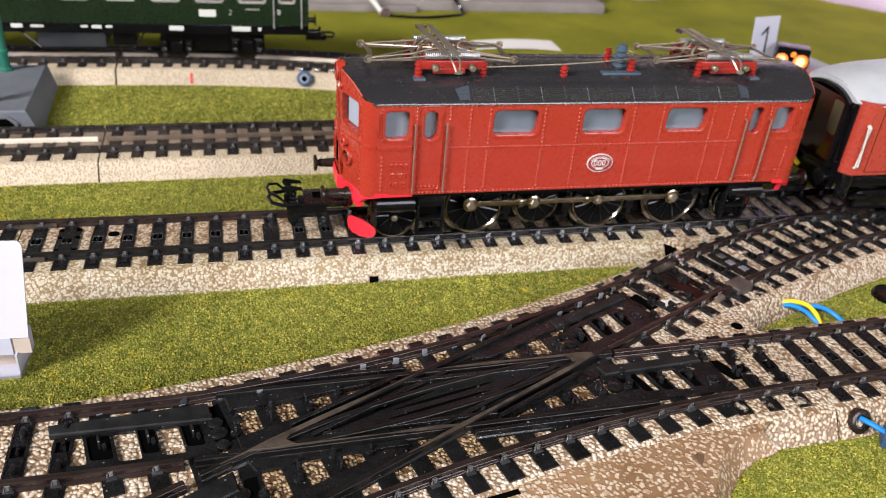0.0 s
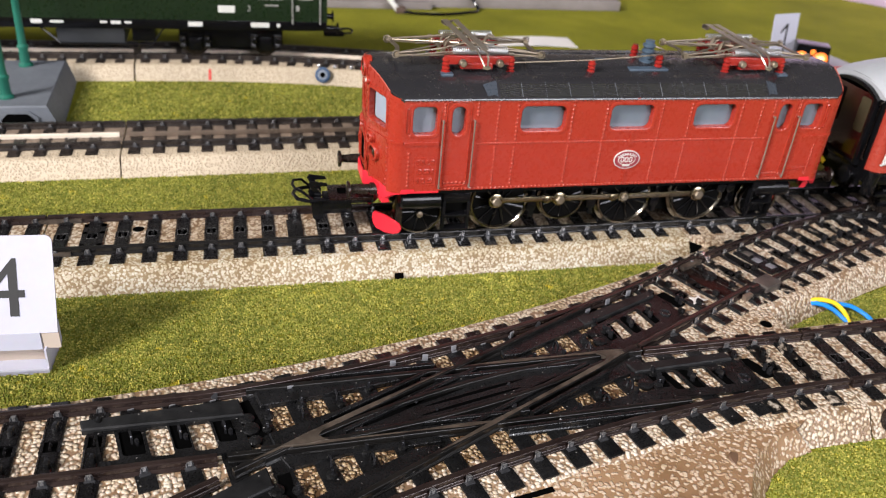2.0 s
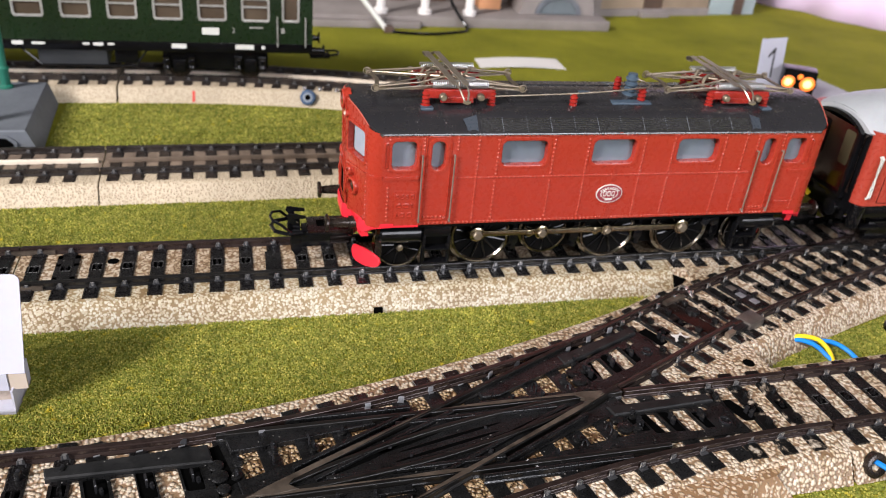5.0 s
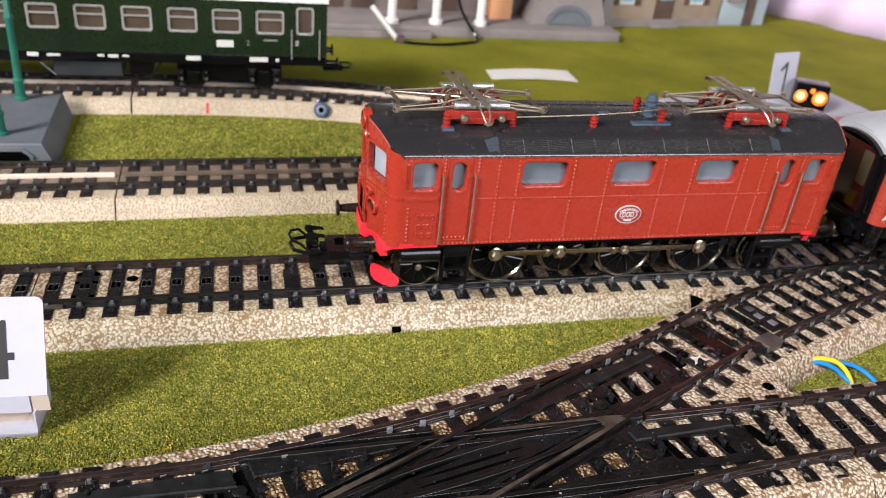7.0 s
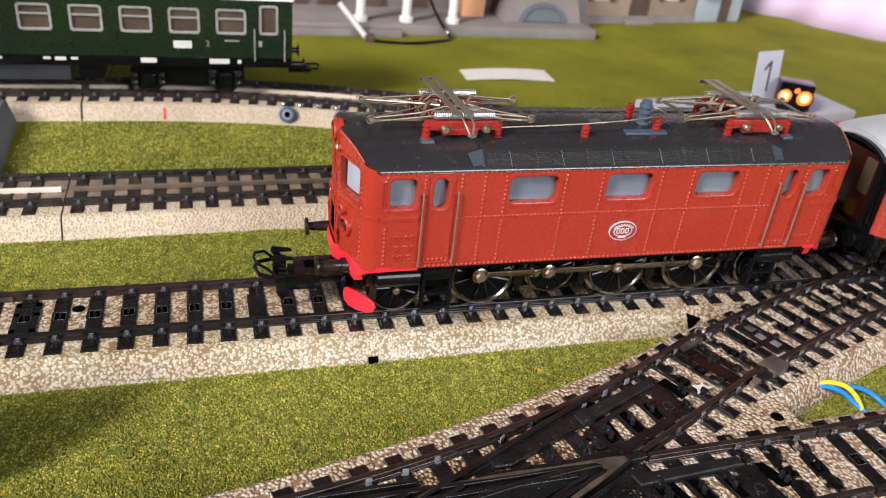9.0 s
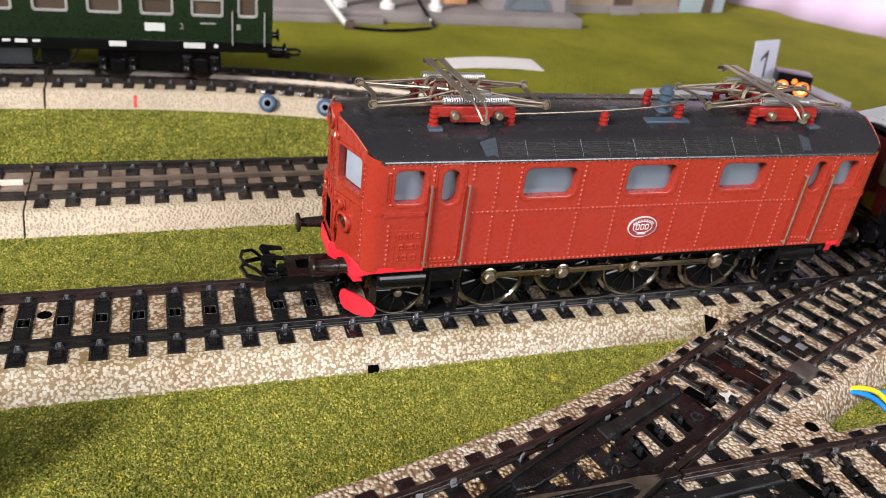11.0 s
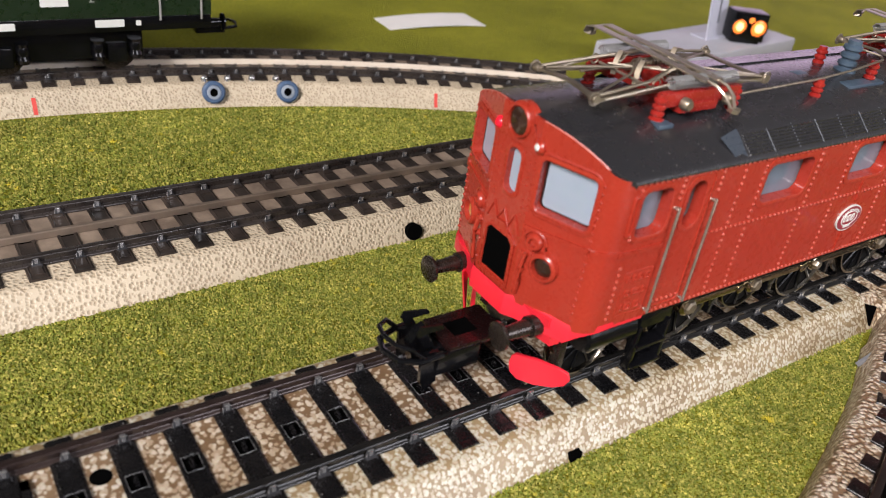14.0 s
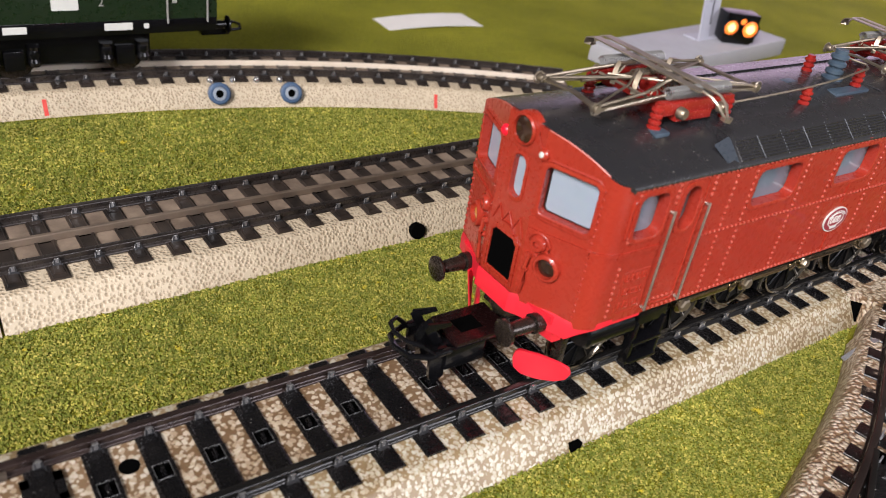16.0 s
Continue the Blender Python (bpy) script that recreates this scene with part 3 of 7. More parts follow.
def stud_mesh():
    bm = bmesh.new()
    z = BED - 0.3
    box(bm, -0.3, 0.3, -0.75, 0.75, z, z + 0.95, 0.15)
    box(bm, -0.14, 0.14, -0.5, 0.5, z + 0.9, z + 1.35, 0.1)
    return mesh_of("contact_stud", bm)


def rim_mesh():
    """The bright cut edge round the sleeper's hollow."""
    bm = bmesh.new()
    z = BED + 0.46
    pts = [(-1.24, -1.5), (1.24, -1.5), (1.24, 1.5), (-1.24, 1.5)]
    for (a, b), (c, d) in zip(pts, pts[1:] + pts[:1]):
        rod(bm, (a, b, z), (c, d, z), 0.04, 4)
    return mesh_of("cut_edge", bm)


SLEEPER_MESH, CLIP_MESH, STUD_MESH, RIM_MESH = sleeper_mesh(), clip_mesh(), stud_mesh(), rim_mesh()
SCUFFED_MESH, OLD_MESH = sleeper_mesh(), sleeper_mesh()
for data, paint in ((SLEEPER_MESH, SLEEPER), (SCUFFED_MESH, SLEEPER_SCUFFED), (OLD_MESH, SLEEPER_OLD)):
    data.materials.append(paint)
    data.materials.append(HOLE_SHADE)


def lay(line, d, parent, near_clip=True, far_clip=True, studs=True, rim=True, scuff=False, old=False):
    """One sleeper, with its clips and stud, at distance d along the line."""
    x, y, a = line(d)
    m = Matrix.Translation((x * MM, y * MM, 0)) @ Matrix.Rotation(a, 4, "Z")
    s = place_mesh("sleeper", OLD_MESH if old else SCUFFED_MESH if scuff else SLEEPER_MESH, SLEEPER_OLD if old else SLEEPER_SCUFFED if scuff else SLEEPER, parent, m=m)
    for w, on in ((-9.75, near_clip), (7.9, far_clip)):
        if on:
            place_mesh("clip", CLIP_MESH, CLIP_STEEL, s, m=m @ Matrix.Translation((0.25 * MM, w * MM, 0)))
    if studs:
        place_mesh("contact_stud", STUD_MESH, SLEEPER, s, m=m)
        if rim:
            place_mesh("cut_edge", RIM_MESH, CUT_EDGE, s, m=m)
    return s


def track(name, label, line, d0, d1, sleepers, bed, rail, steps=1, group="", centre=None, foot=20.2, studs=True):
    x, y, a = line((d0 + d1) / 2)
    t = thing(name, x, y, 0, label, "track", group)
    part("ballast", sweep(bmesh.new(), line, d0, d1, bed_section(half_foot=foot), steps), bed, t)
    for w in (-8.93, 8.93):
        part("rail", sweep(bmesh.new(), line, d0, d1, rail_section(w), max(steps, 1)), RAIL_DARK if w < 0 and bed is BALLAST else rail, t)
    if not centre:
        part("inner_bed", sweep(bmesh.new(), line, d0 + 0.2, d1 - 0.2, [(-8.2, BED - 0.2), (8.2, BED - 0.2), (8.2, BED + 0.02), (-8.2, BED + 0.02)], steps), BALLAST_INNER if bed is BALLAST else bed, t, "darker pebbles between the rails")
    if centre:
        part("inner_bed", sweep(bmesh.new(), line, d0, d1, [(-8.0, BED - 0.1), (8.0, BED - 0.1), (8.0, BED + 0.05), (-8.0, BED + 0.05)], steps), INNER_BED, t, "grimy ballast between the rails")
        part("centre_rail", sweep(bmesh.new(), line, d0 + 1.2, d1 - 1.2, [(-0.6, 6.2), (0.6, 6.2), (0.55, 7.5), (0.35, 7.7), (-0.35, 7.7), (-0.55, 7.5)], steps), centre, t)
    for d in sleepers:
        lay(line, d, t, studs=studs and not centre, old=bool(centre))
    return t


def steps_of(first, last, pitch):
    n = int((last - first) / pitch + 1e-6)
    return [first + i * pitch for i in range(n + 1)]


PITCH = 7.62


def main_line():
    line = straight(0, 0, 0)
    t = track("straight_track", "tin straight track with pale printed pebbles and browned rails", line, -56.5, 123.3, [d for d in steps_of(-44.3 - PITCH, 120, PITCH)], BALLAST, RAIL)
    # round screw hole in the bed, oblong notch in the flank
    part("screw_hole", lathe(bmesh.new(), (-33.0, 3.2, BED + 0.02), (0, 0, 1), [(0, 1.5), (0.05, 1.5)], 20), HOLE_SHADE, t)
    part("flank_notch", nbox(34.0, 36.4, -20.35, -18.6, 0.1, 1.5), HOLE_SHADE, t)
    box_frame = bmesh.new()
    for x0, x1, y0, y1 in ((-46.9, -45.7, -6.8, 6.4), (-42.6, -41.4, -6.8, 6.4), (-46.9, -41.4, -6.8, -4.6), (-46.9, -41.4, 4.6, 6.4), (-46.9, -41.4, 0.8, 2.0)):
        box(box_frame, x0, x1, y0, y1, BED - 0.2, BED + 0.55)
    part("contact_box", box_frame, SLEEPER, t)
    part("contact_plate", nbox(-45.5, -42.9, -4.5, -1.8, BED, BED + 0.3), RAIL_WORN, t)
    part("cover_plate", nbox(6.6, 10.8, -6.0, 4.2, BED + 0.25, BED + 0.6, 0.15), SLEEPER, t)
    for w in (-8.93, 8.93):
        part("rail_joiner", sweep(bmesh.new(), line, -60.5, -48.0, [(w - 1.35, 6.3), (w + 1.35, 6.3), (w + 1.3, 7.35), (w - 1.3, 7.35)], 1), RAIL_WORN, t)
    track("straight_track", "tin straight track with pale printed pebbles and browned rails", line, -170, -56.9, steps_of(-166.3, -58, PITCH), BALLAST, RAIL)


def middle_line():
    line = straight(-43.2, 68.3, 1.2)
    t = track("straight_track", "older tin straight track with pressed beige ballast", line, 0.25, 180, steps_of(4.0, 178, PITCH), BALLAST_OLD, RAIL_OLD, centre=STRIP_DULL)
    x, y, a = line(89.8)
    part("wire_hole", lathe(bmesh.new(), (x, y - 19.55, 2.1), (0, -1, 0.25), [(-1.0, 2.0), (0.6, 2.0)], 20), HOLE_SHADE, t)
    track("straight_track", "older tin straight track with a bright centre rail", line, -180, -0.25, steps_of(-176.5, -2, PITCH), BALLAST_OLD, RAIL_OLD, centre=STRIP)


def rear_line():
    line = straight(-47.2, 162.6, 0)
    track("straight_track", "older tin straight track with pressed beige ballast and bright centre rail", line, -170, -0.4, steps_of(-166, -2, PITCH), BALLAST_OLD, RAIL_OLD, centre=STRIP)
    track("straight_track", "short older tin track with bright centre rail", straight(-47.2, 162.6, 0), 0.4, 17.2, steps_of(4, 16, PITCH), BALLAST_OLD, RAIL_OLD, centre=STRIP)
    line = bend(-30, 162.6, 0, -360.0)
    t = track("curved_track", "older tin curved track with pressed beige ballast", line, 0, 188, steps_of(3.5, 186, PITCH), BALLAST_OLD, RAIL_OLD, steps=36, centre=STRIP)
    for d, owner in ((13.8, t), (137.0, t)):
        x, y, a = line(d)
        nx, ny = math.sin(a), -math.cos(a)
        m = Matrix.Translation((x, y, 0)) @ Matrix.Rotation(a, 4, "Z")
        part("red_mark", nbox(-0.55, 0.55, -0.12, 0.0, 0.6, 5.2, m=m @ Matrix.Translation((0, -20.2, 0)) @ Matrix.Rotation(radians(-33), 4, "X")), MARK, owner)
    for d in (64.0, 87.0):
        x, y, a = line(d)
        nx, ny = math.sin(a), -math.cos(a)
        o = (x + nx * 17.2, y + ny * 17.2, 3.6)
        s = part("socket_ring", lathe(bmesh.new(), o, (nx, ny, 0.35), [(0, 3.3), (2.6, 3.3), (3.0, 2.8), (3.0, 2.1), (0.6, 2.0)], 24), SOCKET, t, "blue-grey plastic socket ring")
        part("socket_core", lathe(bmesh.new(), (o[0] + nx * 0.3, o[1] + ny * 0.3, o[2]), (nx, ny, 0.35), [(0, 2.1), (2.6, 2.1), (2.9, 1.8), (2.9, 1.25), (1.0, 1.15)], 18), PORT, s, "pale grey socket core")
        part("socket_bore", lathe(bmesh.new(), (o[0] + nx * 0.3, o[1] + ny * 0.3, o[2]), (nx, ny, 0.35), [(0.5, 1.2), (1.9, 1.2), (1.9, 0)], 16), HOLE_SHADE, s)
    for d in (62.0, 69.0, 76.5, 84.0):
        x, y, a = line(d)
        nx, ny = math.sin(a), -math.cos(a)
        part("terminal_screw", lathe(bmesh.new(), (x + nx * 14.2, y + ny * 14.2, BED), (0, 0, 1), [(0, 1.0), (1.0, 1.0), (1.5, 0.6), (1.7, 0)], 12), TIN, t)


# ---- the double slip and the turnout ----
A1, A2 = 1.2, 26.3
L1, L2 = straight(35.0, -77.6, A1), straight(40.3, -77.5, A2)


def fill_between(curve_a, curve_b, z0, z1):
    """A slab between two plan outlines."""
    bm = bmesh.new()
    ring = [(x, y, 0) for x, y in curve_a] + [(x, y, 0) for x, y in curve_b[::-1]]
    return prism(bm, ring, (0, 0, z0), (0, 0, z1))


def offset(line, w, ds):
    out = []
    for d in ds:
        x, y, a = line(d)
        out.append((x - math.sin(a) * w, y + math.cos(a) * w))
    return out


def bow(p0, a0, p1, a1, n=20):
    """A plan curve from p0 with heading a0 to p1 with heading a1."""
    c = math.dist(p0, p1) / 3
    q0 = (p0[0] + c * math.cos(a0), p0[1] + c * math.sin(a0))
    q1 = (p1[0] - c * math.cos(a1), p1[1] - c * math.sin(a1))
    out = []
    for i in range(n + 1):
        t = i / n
        w = ((1 - t) ** 3, 3 * t * (1 - t) ** 2, 3 * t * t * (1 - t), t ** 3)
        out.append(tuple(sum(k * p[j] for k, p in zip(w, (p0, q0, q1, p1))) for j in (0, 1)))
    return out


def path_of(points):
    """A line function, by length, through plan points."""
    ds = [0.0]
    for a, b in zip(points, points[1:]):
        ds.append(ds[-1] + math.dist(a, b))

    def line(d):
        d = min(max(d, 0.0), ds[-1])
        i = 0
        while i < len(ds) - 2 and ds[i + 1] < d:
            i += 1
        (x0, y0), (x1, y1) = points[i], points[i + 1]
        f = (d - ds[i]) / (ds[i + 1] - ds[i])
        return x0 + (x1 - x0) * f, y0 + (y1 - y0) * f, math.atan2(y1 - y0, x1 - x0)

    return line, ds[-1]


RUNS = [0]


def rail_run(points, rail, parent, name="rail", width=1.35, low=6.15, label=""):
    line, length = path_of(points)
    RUNS[0] += 1
    drop = -0.035 * (RUNS[0] % 9)
    return part(name, sweep(bmesh.new(), line, 0, length, rail_section(0, width, low + drop, drop), max(len(points) - 1, 1)), rail, parent, label)


def sheet(ring, holes, z0, z1):
    """A flat plate of that plan outline, with openings through it."""
    bm = bmesh.new()
    edges = []
    for loop in [ring] + holes:
        vs = [bm.verts.new((x, y, z0)) for x, y in loop]
        edges += [bm.edges.new((vs[i], vs[(i + 1) % len(vs)])) for i in range(len(vs))]
    bmesh.ops.triangle_fill(bm, use_beauty=True, edges=edges)
    out = bmesh.ops.extrude_face_region(bm, geom=bm.faces[:])
    bmesh.ops.translate(bm, vec=(0, 0, z1 - z0), verts=[v for v in out["geom"] if isinstance(v, bmesh.types.BMVert)])
    return bm


def far_shoulder(u):
    """How far the slip's bowed bed reaches behind its middle line."""
    return 23.7 + 0.001 * u * u


def double_slip():
    t = thing("double_slip", 38, -77, 0, "dirty black double slip crossing on pebbled tin ballast", "turnout")
    a1, a2 = radians(A1), radians(A2)
    # tin bed: two arms across one another, and bowed flanks
    bm = bmesh.new()
    sweep(bm, L1, -100, 91.5, bed_section(far_top=12.5), 1)
    part("ballast", bm, BALLAST_POINTS, t)
    bm = bmesh.new()
    sec = [(w, z - 0.02) for w, z in bed_section(far_top=12.9)]
    sweep(bm, L2, -100, 90.5, sec, 1)
    part("ballast", bm, BALLAST_POINTS, t)
    axis = straight(40.3, -77.5, (A1 + A2) / 2)
    Q = lambda u, v: offset(axis, v, [u])[0]
    up = [Q(u, far_shoulder(u)) for u in range(-74, 79, 4)]
    low = bow(offset(L2, -14.9, [-85])[0], a2, offset(L1, -14.9, [90])[0], a1, 28)
    for pts, s in ((up, 1), (low, -1)):
        line, length = path_of(pts)
        sec = [(0, BED - 0.04), (s * 0.7, BED - 0.25), (s * 1.4, BED - 0.9), (s * (2.7 if s > 0 else 4.6), 0), (-s * 13, 0), (-s * 13, BED - 0.04)]
        part("bowed_flank", sweep(bmesh.new(), line, 0, length, sec, 24), BALLAST_POINTS, t)
    # filled wedge between the two arms on the far side, with a screw hole
    wedge = [(96, -66.5, 0), (126.2, -66.0, 0), (126.2, -48.0, 0), (121, -50.0, 0)]
    part("wedge", prism(bmesh.new(), wedge, (0, 0, 0), (0, 0, BED - 0.06)), BALLAST_POINTS, t)
    part("screw_hole", lathe(bmesh.new(), (121.6, -59.9, BED - 0.05), (0, 0, 1), [(0, 1.5), (0.07, 1.5)], 20), HOLE_SHADE, t)
    # broad flat foot over the point motor
    foot = [(28, -103, 0), (60, -96, 0), (96, -90, 0), (112, -92, 0)]
    edge = [(111.0, -97.0), (104.5, -98.5), (98.5, -101.8), (93.8, -106.2), (90.0, -112.0), (88.0, -120.0), (86.0, -150.0), (28, -150.0)]
    bm = bmesh.new()
    top = [bm.verts.new((x, y, BED - 0.5)) for x, y in [(p[0], p[1]) for p in foot]]
    mid = [bm.verts.new((x - 4.2, y + (2.2 if i < 3 else 0.5), BED - 1.0)) for i, (x, y) in enumerate(edge[:-1])] + [bm.verts.new((28, -150, BED - 1.0))]
    out = [bm.verts.new((x, y, 0)) for x, y in edge]
    bm.faces.new(top + mid)
    for i in range(len(edge) - 1):
        bm.faces.new((mid[i], mid[i + 1], out[i + 1], out[i]))
    part("motor_cover", bm, BALLAST_RUST, t, "rusty brown pebbled motor cover")
    part("lever_slot", nbox(-4.2, 4.2, -0.6, 0.6, -0.1, 0.06, m=Matrix.Translation((45.0, -103.6, BED - 0.5)) @ Matrix.Rotation(radians(10), 4, "Z")), HOLE_SHADE, t)
    # brown cap painted as the shade in the pressed dent
    part("pressed_dent", lathe(bmesh.new(), (89.0, -101.0, BED - 1.1), (0.25, -0.2, 1), [(0, 2.0), (0.35, 1.7), (0.4, 0)], 14), SHADOW_BROWN, t)
    # sleepers of the four arms
    for line, lo, hi in ((L1, -99, -68), (L2, -104, -73), (L2, 65, 90), (L1, 70, 91)):
        for d in steps_of(lo, hi, PITCH):
            s = lay(line, d, t, rim=False, scuff=lo > 0)
            x, y, a = line(d)
            m = Matrix.Translation((x, y, 0)) @ Matrix.Rotation(a, 4, "Z")
            for k in (-5.4, 4.6):
                part("upright_tab", nbox(-0.9, 0.7, -0.5, 0.4, BED + 0.2, BED + 1.9, 0.2, m=m @ Matrix.Translation((0.3, k, 0)) @ Matrix.Rotation(0.3 * k, 4, "Z")), POINT_BLACK, s)
    # black crossing sleepers square to the middle line, split in two where the arms part
    rng = random.Random(7)
    part_angle = math.tan(radians((A2 - A1) / 2))
    turn = lambda u, v: Matrix.Translation((*Q(u, v), 0)) @ Matrix.Rotation(radians((A1 + A2) / 2), 4, "Z")
    far_rail = lambda u: 16.85 + 0.0014 * u * u if abs(u) < 50 else 20.35 + (abs(u) - 50) * 0.215
    for k in range(17):
        u = -65.0 + 7.6 * k
        half, far_half = 24.6 + 2.0 * (u / 43) ** 2, 21.3 + 0.00078 * u * u
        spans = [(-half, far_half)]
        if abs(u) > 52:
            c = abs(u) * part_angle
            spans = [(-c - 14.8, -c + 11.5), (c - 14.2, c + 12.0)]
        for v0, v1 in spans:
            w = 1.75 + rng.random() * 0.2
            s = part("long_sleeper", nbox(-w, w, v0, v1, BED - 0.3, BED + 0.34, 0.12, m=turn(u, 0)), POINT_BLACK, t)
            part("cut_edge", rod(bmesh.new(), turn(u, 0) @ Vector((-w + 0.05, v1 - 4.2, BED + 0.33)), turn(u, 0) @ Vector((-w + 0.05, v1, BED + 0.33)), 0.07, 4), CUT_EDGE, s)
            end = turn(u, v0 + 5.2 if abs(u) < 52 or v0 < -20 else v0 + 4.6)
            place_mesh("clip", CLIP_MESH, CLIP_STEEL, s, m=Matrix.Translation([v * MM for v in end.translation]) @ end.to_3x3().to_4x4())
        # bent tabs on both sides of the far bowed rail
        v = far_rail(u)
        part("bent_tab", nbox(-0.65, 0.65, -0.16, 0.16, BED + 0.3, BED + 2.0, 0.1, m=turn(u + 0.3, v - 1.5) @ Matrix.Rotation(rng.uniform(-0.5, 0.5), 4, "Z") @ Matrix.Rotation(rng.uniform(-0.3, 0.1), 4, "X")), PALE_TAB if rng.random() < 0.6 else CLIP_STEEL, s, "pale bent tin tab")
        part("bent_tab", nbox(-0.6, 0.6, -0.12, 0.12, BED + 0.2, BED + 1.2, 0.05, m=turn(u + 0.2, v + 1.2) @ Matrix.Rotation(0.35, 4, "X")), PALE_TAB, s)

    def block(name, ring, z0, z1, mat, parent, label="", bevel=0.12):
        bm = prism(bmesh.new(), [(*Q(u, v), 0) for u, v in ring], (0, 0, z0), (0, 0, z1))
        if bevel:
            bmesh.ops.bevel(bm, geom=[e for e in bm.edges if abs(e.verts[0].co.z - z1) < 1e-4 and abs(e.verts[1].co.z - z1) < 1e-4], offset=bevel, segments=1, affect="EDGES")
        return part(name, bm, mat, parent, label)

    def peg(parent, u, v, high=2.0, wide=0.85, lean=0.0, mat=None):
        """A rounded upright contact tab."""
        m = turn(u, v) @ Matrix.Rotation(lean, 4, "Z")
        pts = [(-wide / 2, 0, BED), (-wide / 2, 0, BED + high - 0.4), (-wide * 0.3, 0, BED + high), (wide * 0.3, 0, BED + high), (wide / 2, 0, BED + high - 0.4), (wide / 2, 0, BED)]
        part("peg", prism(bmesh.new(), [m @ Vector((p[1], p[0], p[2])) for p in pts], m.to_3x3() @ Vector((-0.25, 0, 0)), m.to_3x3() @ Vector((0.25, 0, 0))), mat or CHAIR, parent)

    def hoop(parent, u, v, high=2.2, half=0.8):
        m = turn(u, v)
        pts = [(0, -half, BED), (0, -half, BED + high - 0.9), (0, -half * 0.7, BED + high - 0.3), (0, 0, BED + high), (0, half * 0.7, BED + high - 0.3), (0, half, BED + high - 0.9), (0, half, BED)]
        part("contact_loop", tube(bmesh.new(), [m @ Vector(p) for p in pts], 0.27, 6), CHAIR, parent)

    # the frame plate of each arm: openings on to the ballast, dark pockets with pegs, and a raised guard
    for s, left in ((1, True), (-1, True), (1, False), (-1, False)):
        go = -1 if left else 1
        vc = lambda u: s * abs(u) * part_angle
        near, far = (46.0, 72.0) if left else (39.0, 64.0)
        E = lambda d, w: (go * d, vc(d) + w)

        def opening(d, h, w0, w1, r=0.6):
            out = []
            for i, (a, b) in enumerate(rrect(d - h, d + h, w0, w1, r, 2)):
                out.append(E(a, b))
            return out

        clear = [(53.6, 2.05, -6.0, 2.0), (61.2, 2.05, -6.2, 1.9)] if left else [(45.3, 2.1, -4.6, 2.0), (52.9, 2.2, -5.2, 2.2), (58.9, 1.1, 0.8, 2.6)]
        pockets = [(49.4, 1.7, -4.4, 2.6), (57.4, 1.5, -5.0, 2.4), (65.9, 2.0, -5.2, 1.8)] if left else [(41.5, 1.4, -3.4, 1.4), (49.1, 1.3, -4.8, 2.0), (56.2, 1.3, -4.8, 0.6)]
        if left:
            clear.append((70.0, 1.5, -6.0, 2.0))
        holes = [opening(*q) for q in clear + pockets]
        ring = [E(near, -7.4), E(far, -7.4), E(far, 3.2), E(near, 3.2)]
        pan = part("frame_plate", sheet([Q(*p) for p in ring], [[Q(*p) for p in h] for h in holes], BED + 0.1, BED + 0.75), POINT_BLACK, t, "black frame plate with rounded openings")
        # black fill painted as the shade inside each pocket
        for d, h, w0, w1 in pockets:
            block("pocket", opening(d, h, w0, w1), BED + 0.05, BED + 0.40, HOLE_SHADE, pan, bevel=0)
            if left:
                u, v = E(d, -0.6)
                hoop(pan, u, v, 2.3, 1.1)
                peg(pan, u + 0.8, v - 1.6, 1.7, 0.9, 0.4)
            else:
                for w, hi in ((-0.7, 2.5), (0.9, 2.3)):
                    u, v = E(d + 0.35 * w, w - 1.2)
                    peg(pan, u, v, hi, 1.0, 0.15)
        # raised guard, wider towards the crossing
        if left:
            g = [E(74.0, 5.3), E(74.0, 2.4), E(45.0, 1.9), E(45.0, 7.0)]
        else:
            g = [E(37.5, 7.6 if s > 0 else 4.9), E(37.5, 4.2 if s > 0 else 1.8), E(62.5, 3.0), E(62.5, 5.6)]
        block("guard_plate", g, BED + 0.2, BED + 1.55, GUARD, pan, "grey-black guard plate", 0.3)
        # hinge: a rounded black link between frame and crossing
        d = near - 1.2
        for w, r in ((-1.6, 1.7), (1.4, 1.5), (-5.0, 1.3)):
            u, v = E(d, w)
            x, y = Q(u, v)
            part("hinge", lathe(bmesh.new(), (x, y, BED + 0.1), (0, 0, 1), [(0, r), (0.75, r), (0.95, r * 0.8), (0.95, 0)], 18), POINT_BLACK, pan)
        if not left:
            u, v = E(60.6, -3.4)
            x, y = Q(u, v)
            part("eyelet", lathe(bmesh.new(), (x, y, BED + 0.5), (0, 0, 1), [(0, 1.5), (0.55, 1.5), (0.65, 1.3), (0.55, 0.95), (0, 0.9)], 18, hoop=True), CHAIR, pan)
            # flat black block painted as the depth of the slot
            block("deep_slot", [E(64.4, 3.6), E(67.4, 3.6), E(69.0, -3.4), E(66.0, -3.4)], BED - 0.02, BED + 0.42, HOLE_SHADE, pan, bevel=0)
            for w in (-2.6, -4.0):
                u, v = E(67.6, w + 1.4)
                peg(pan, u, v, 2.4, 0.9, 0.1)
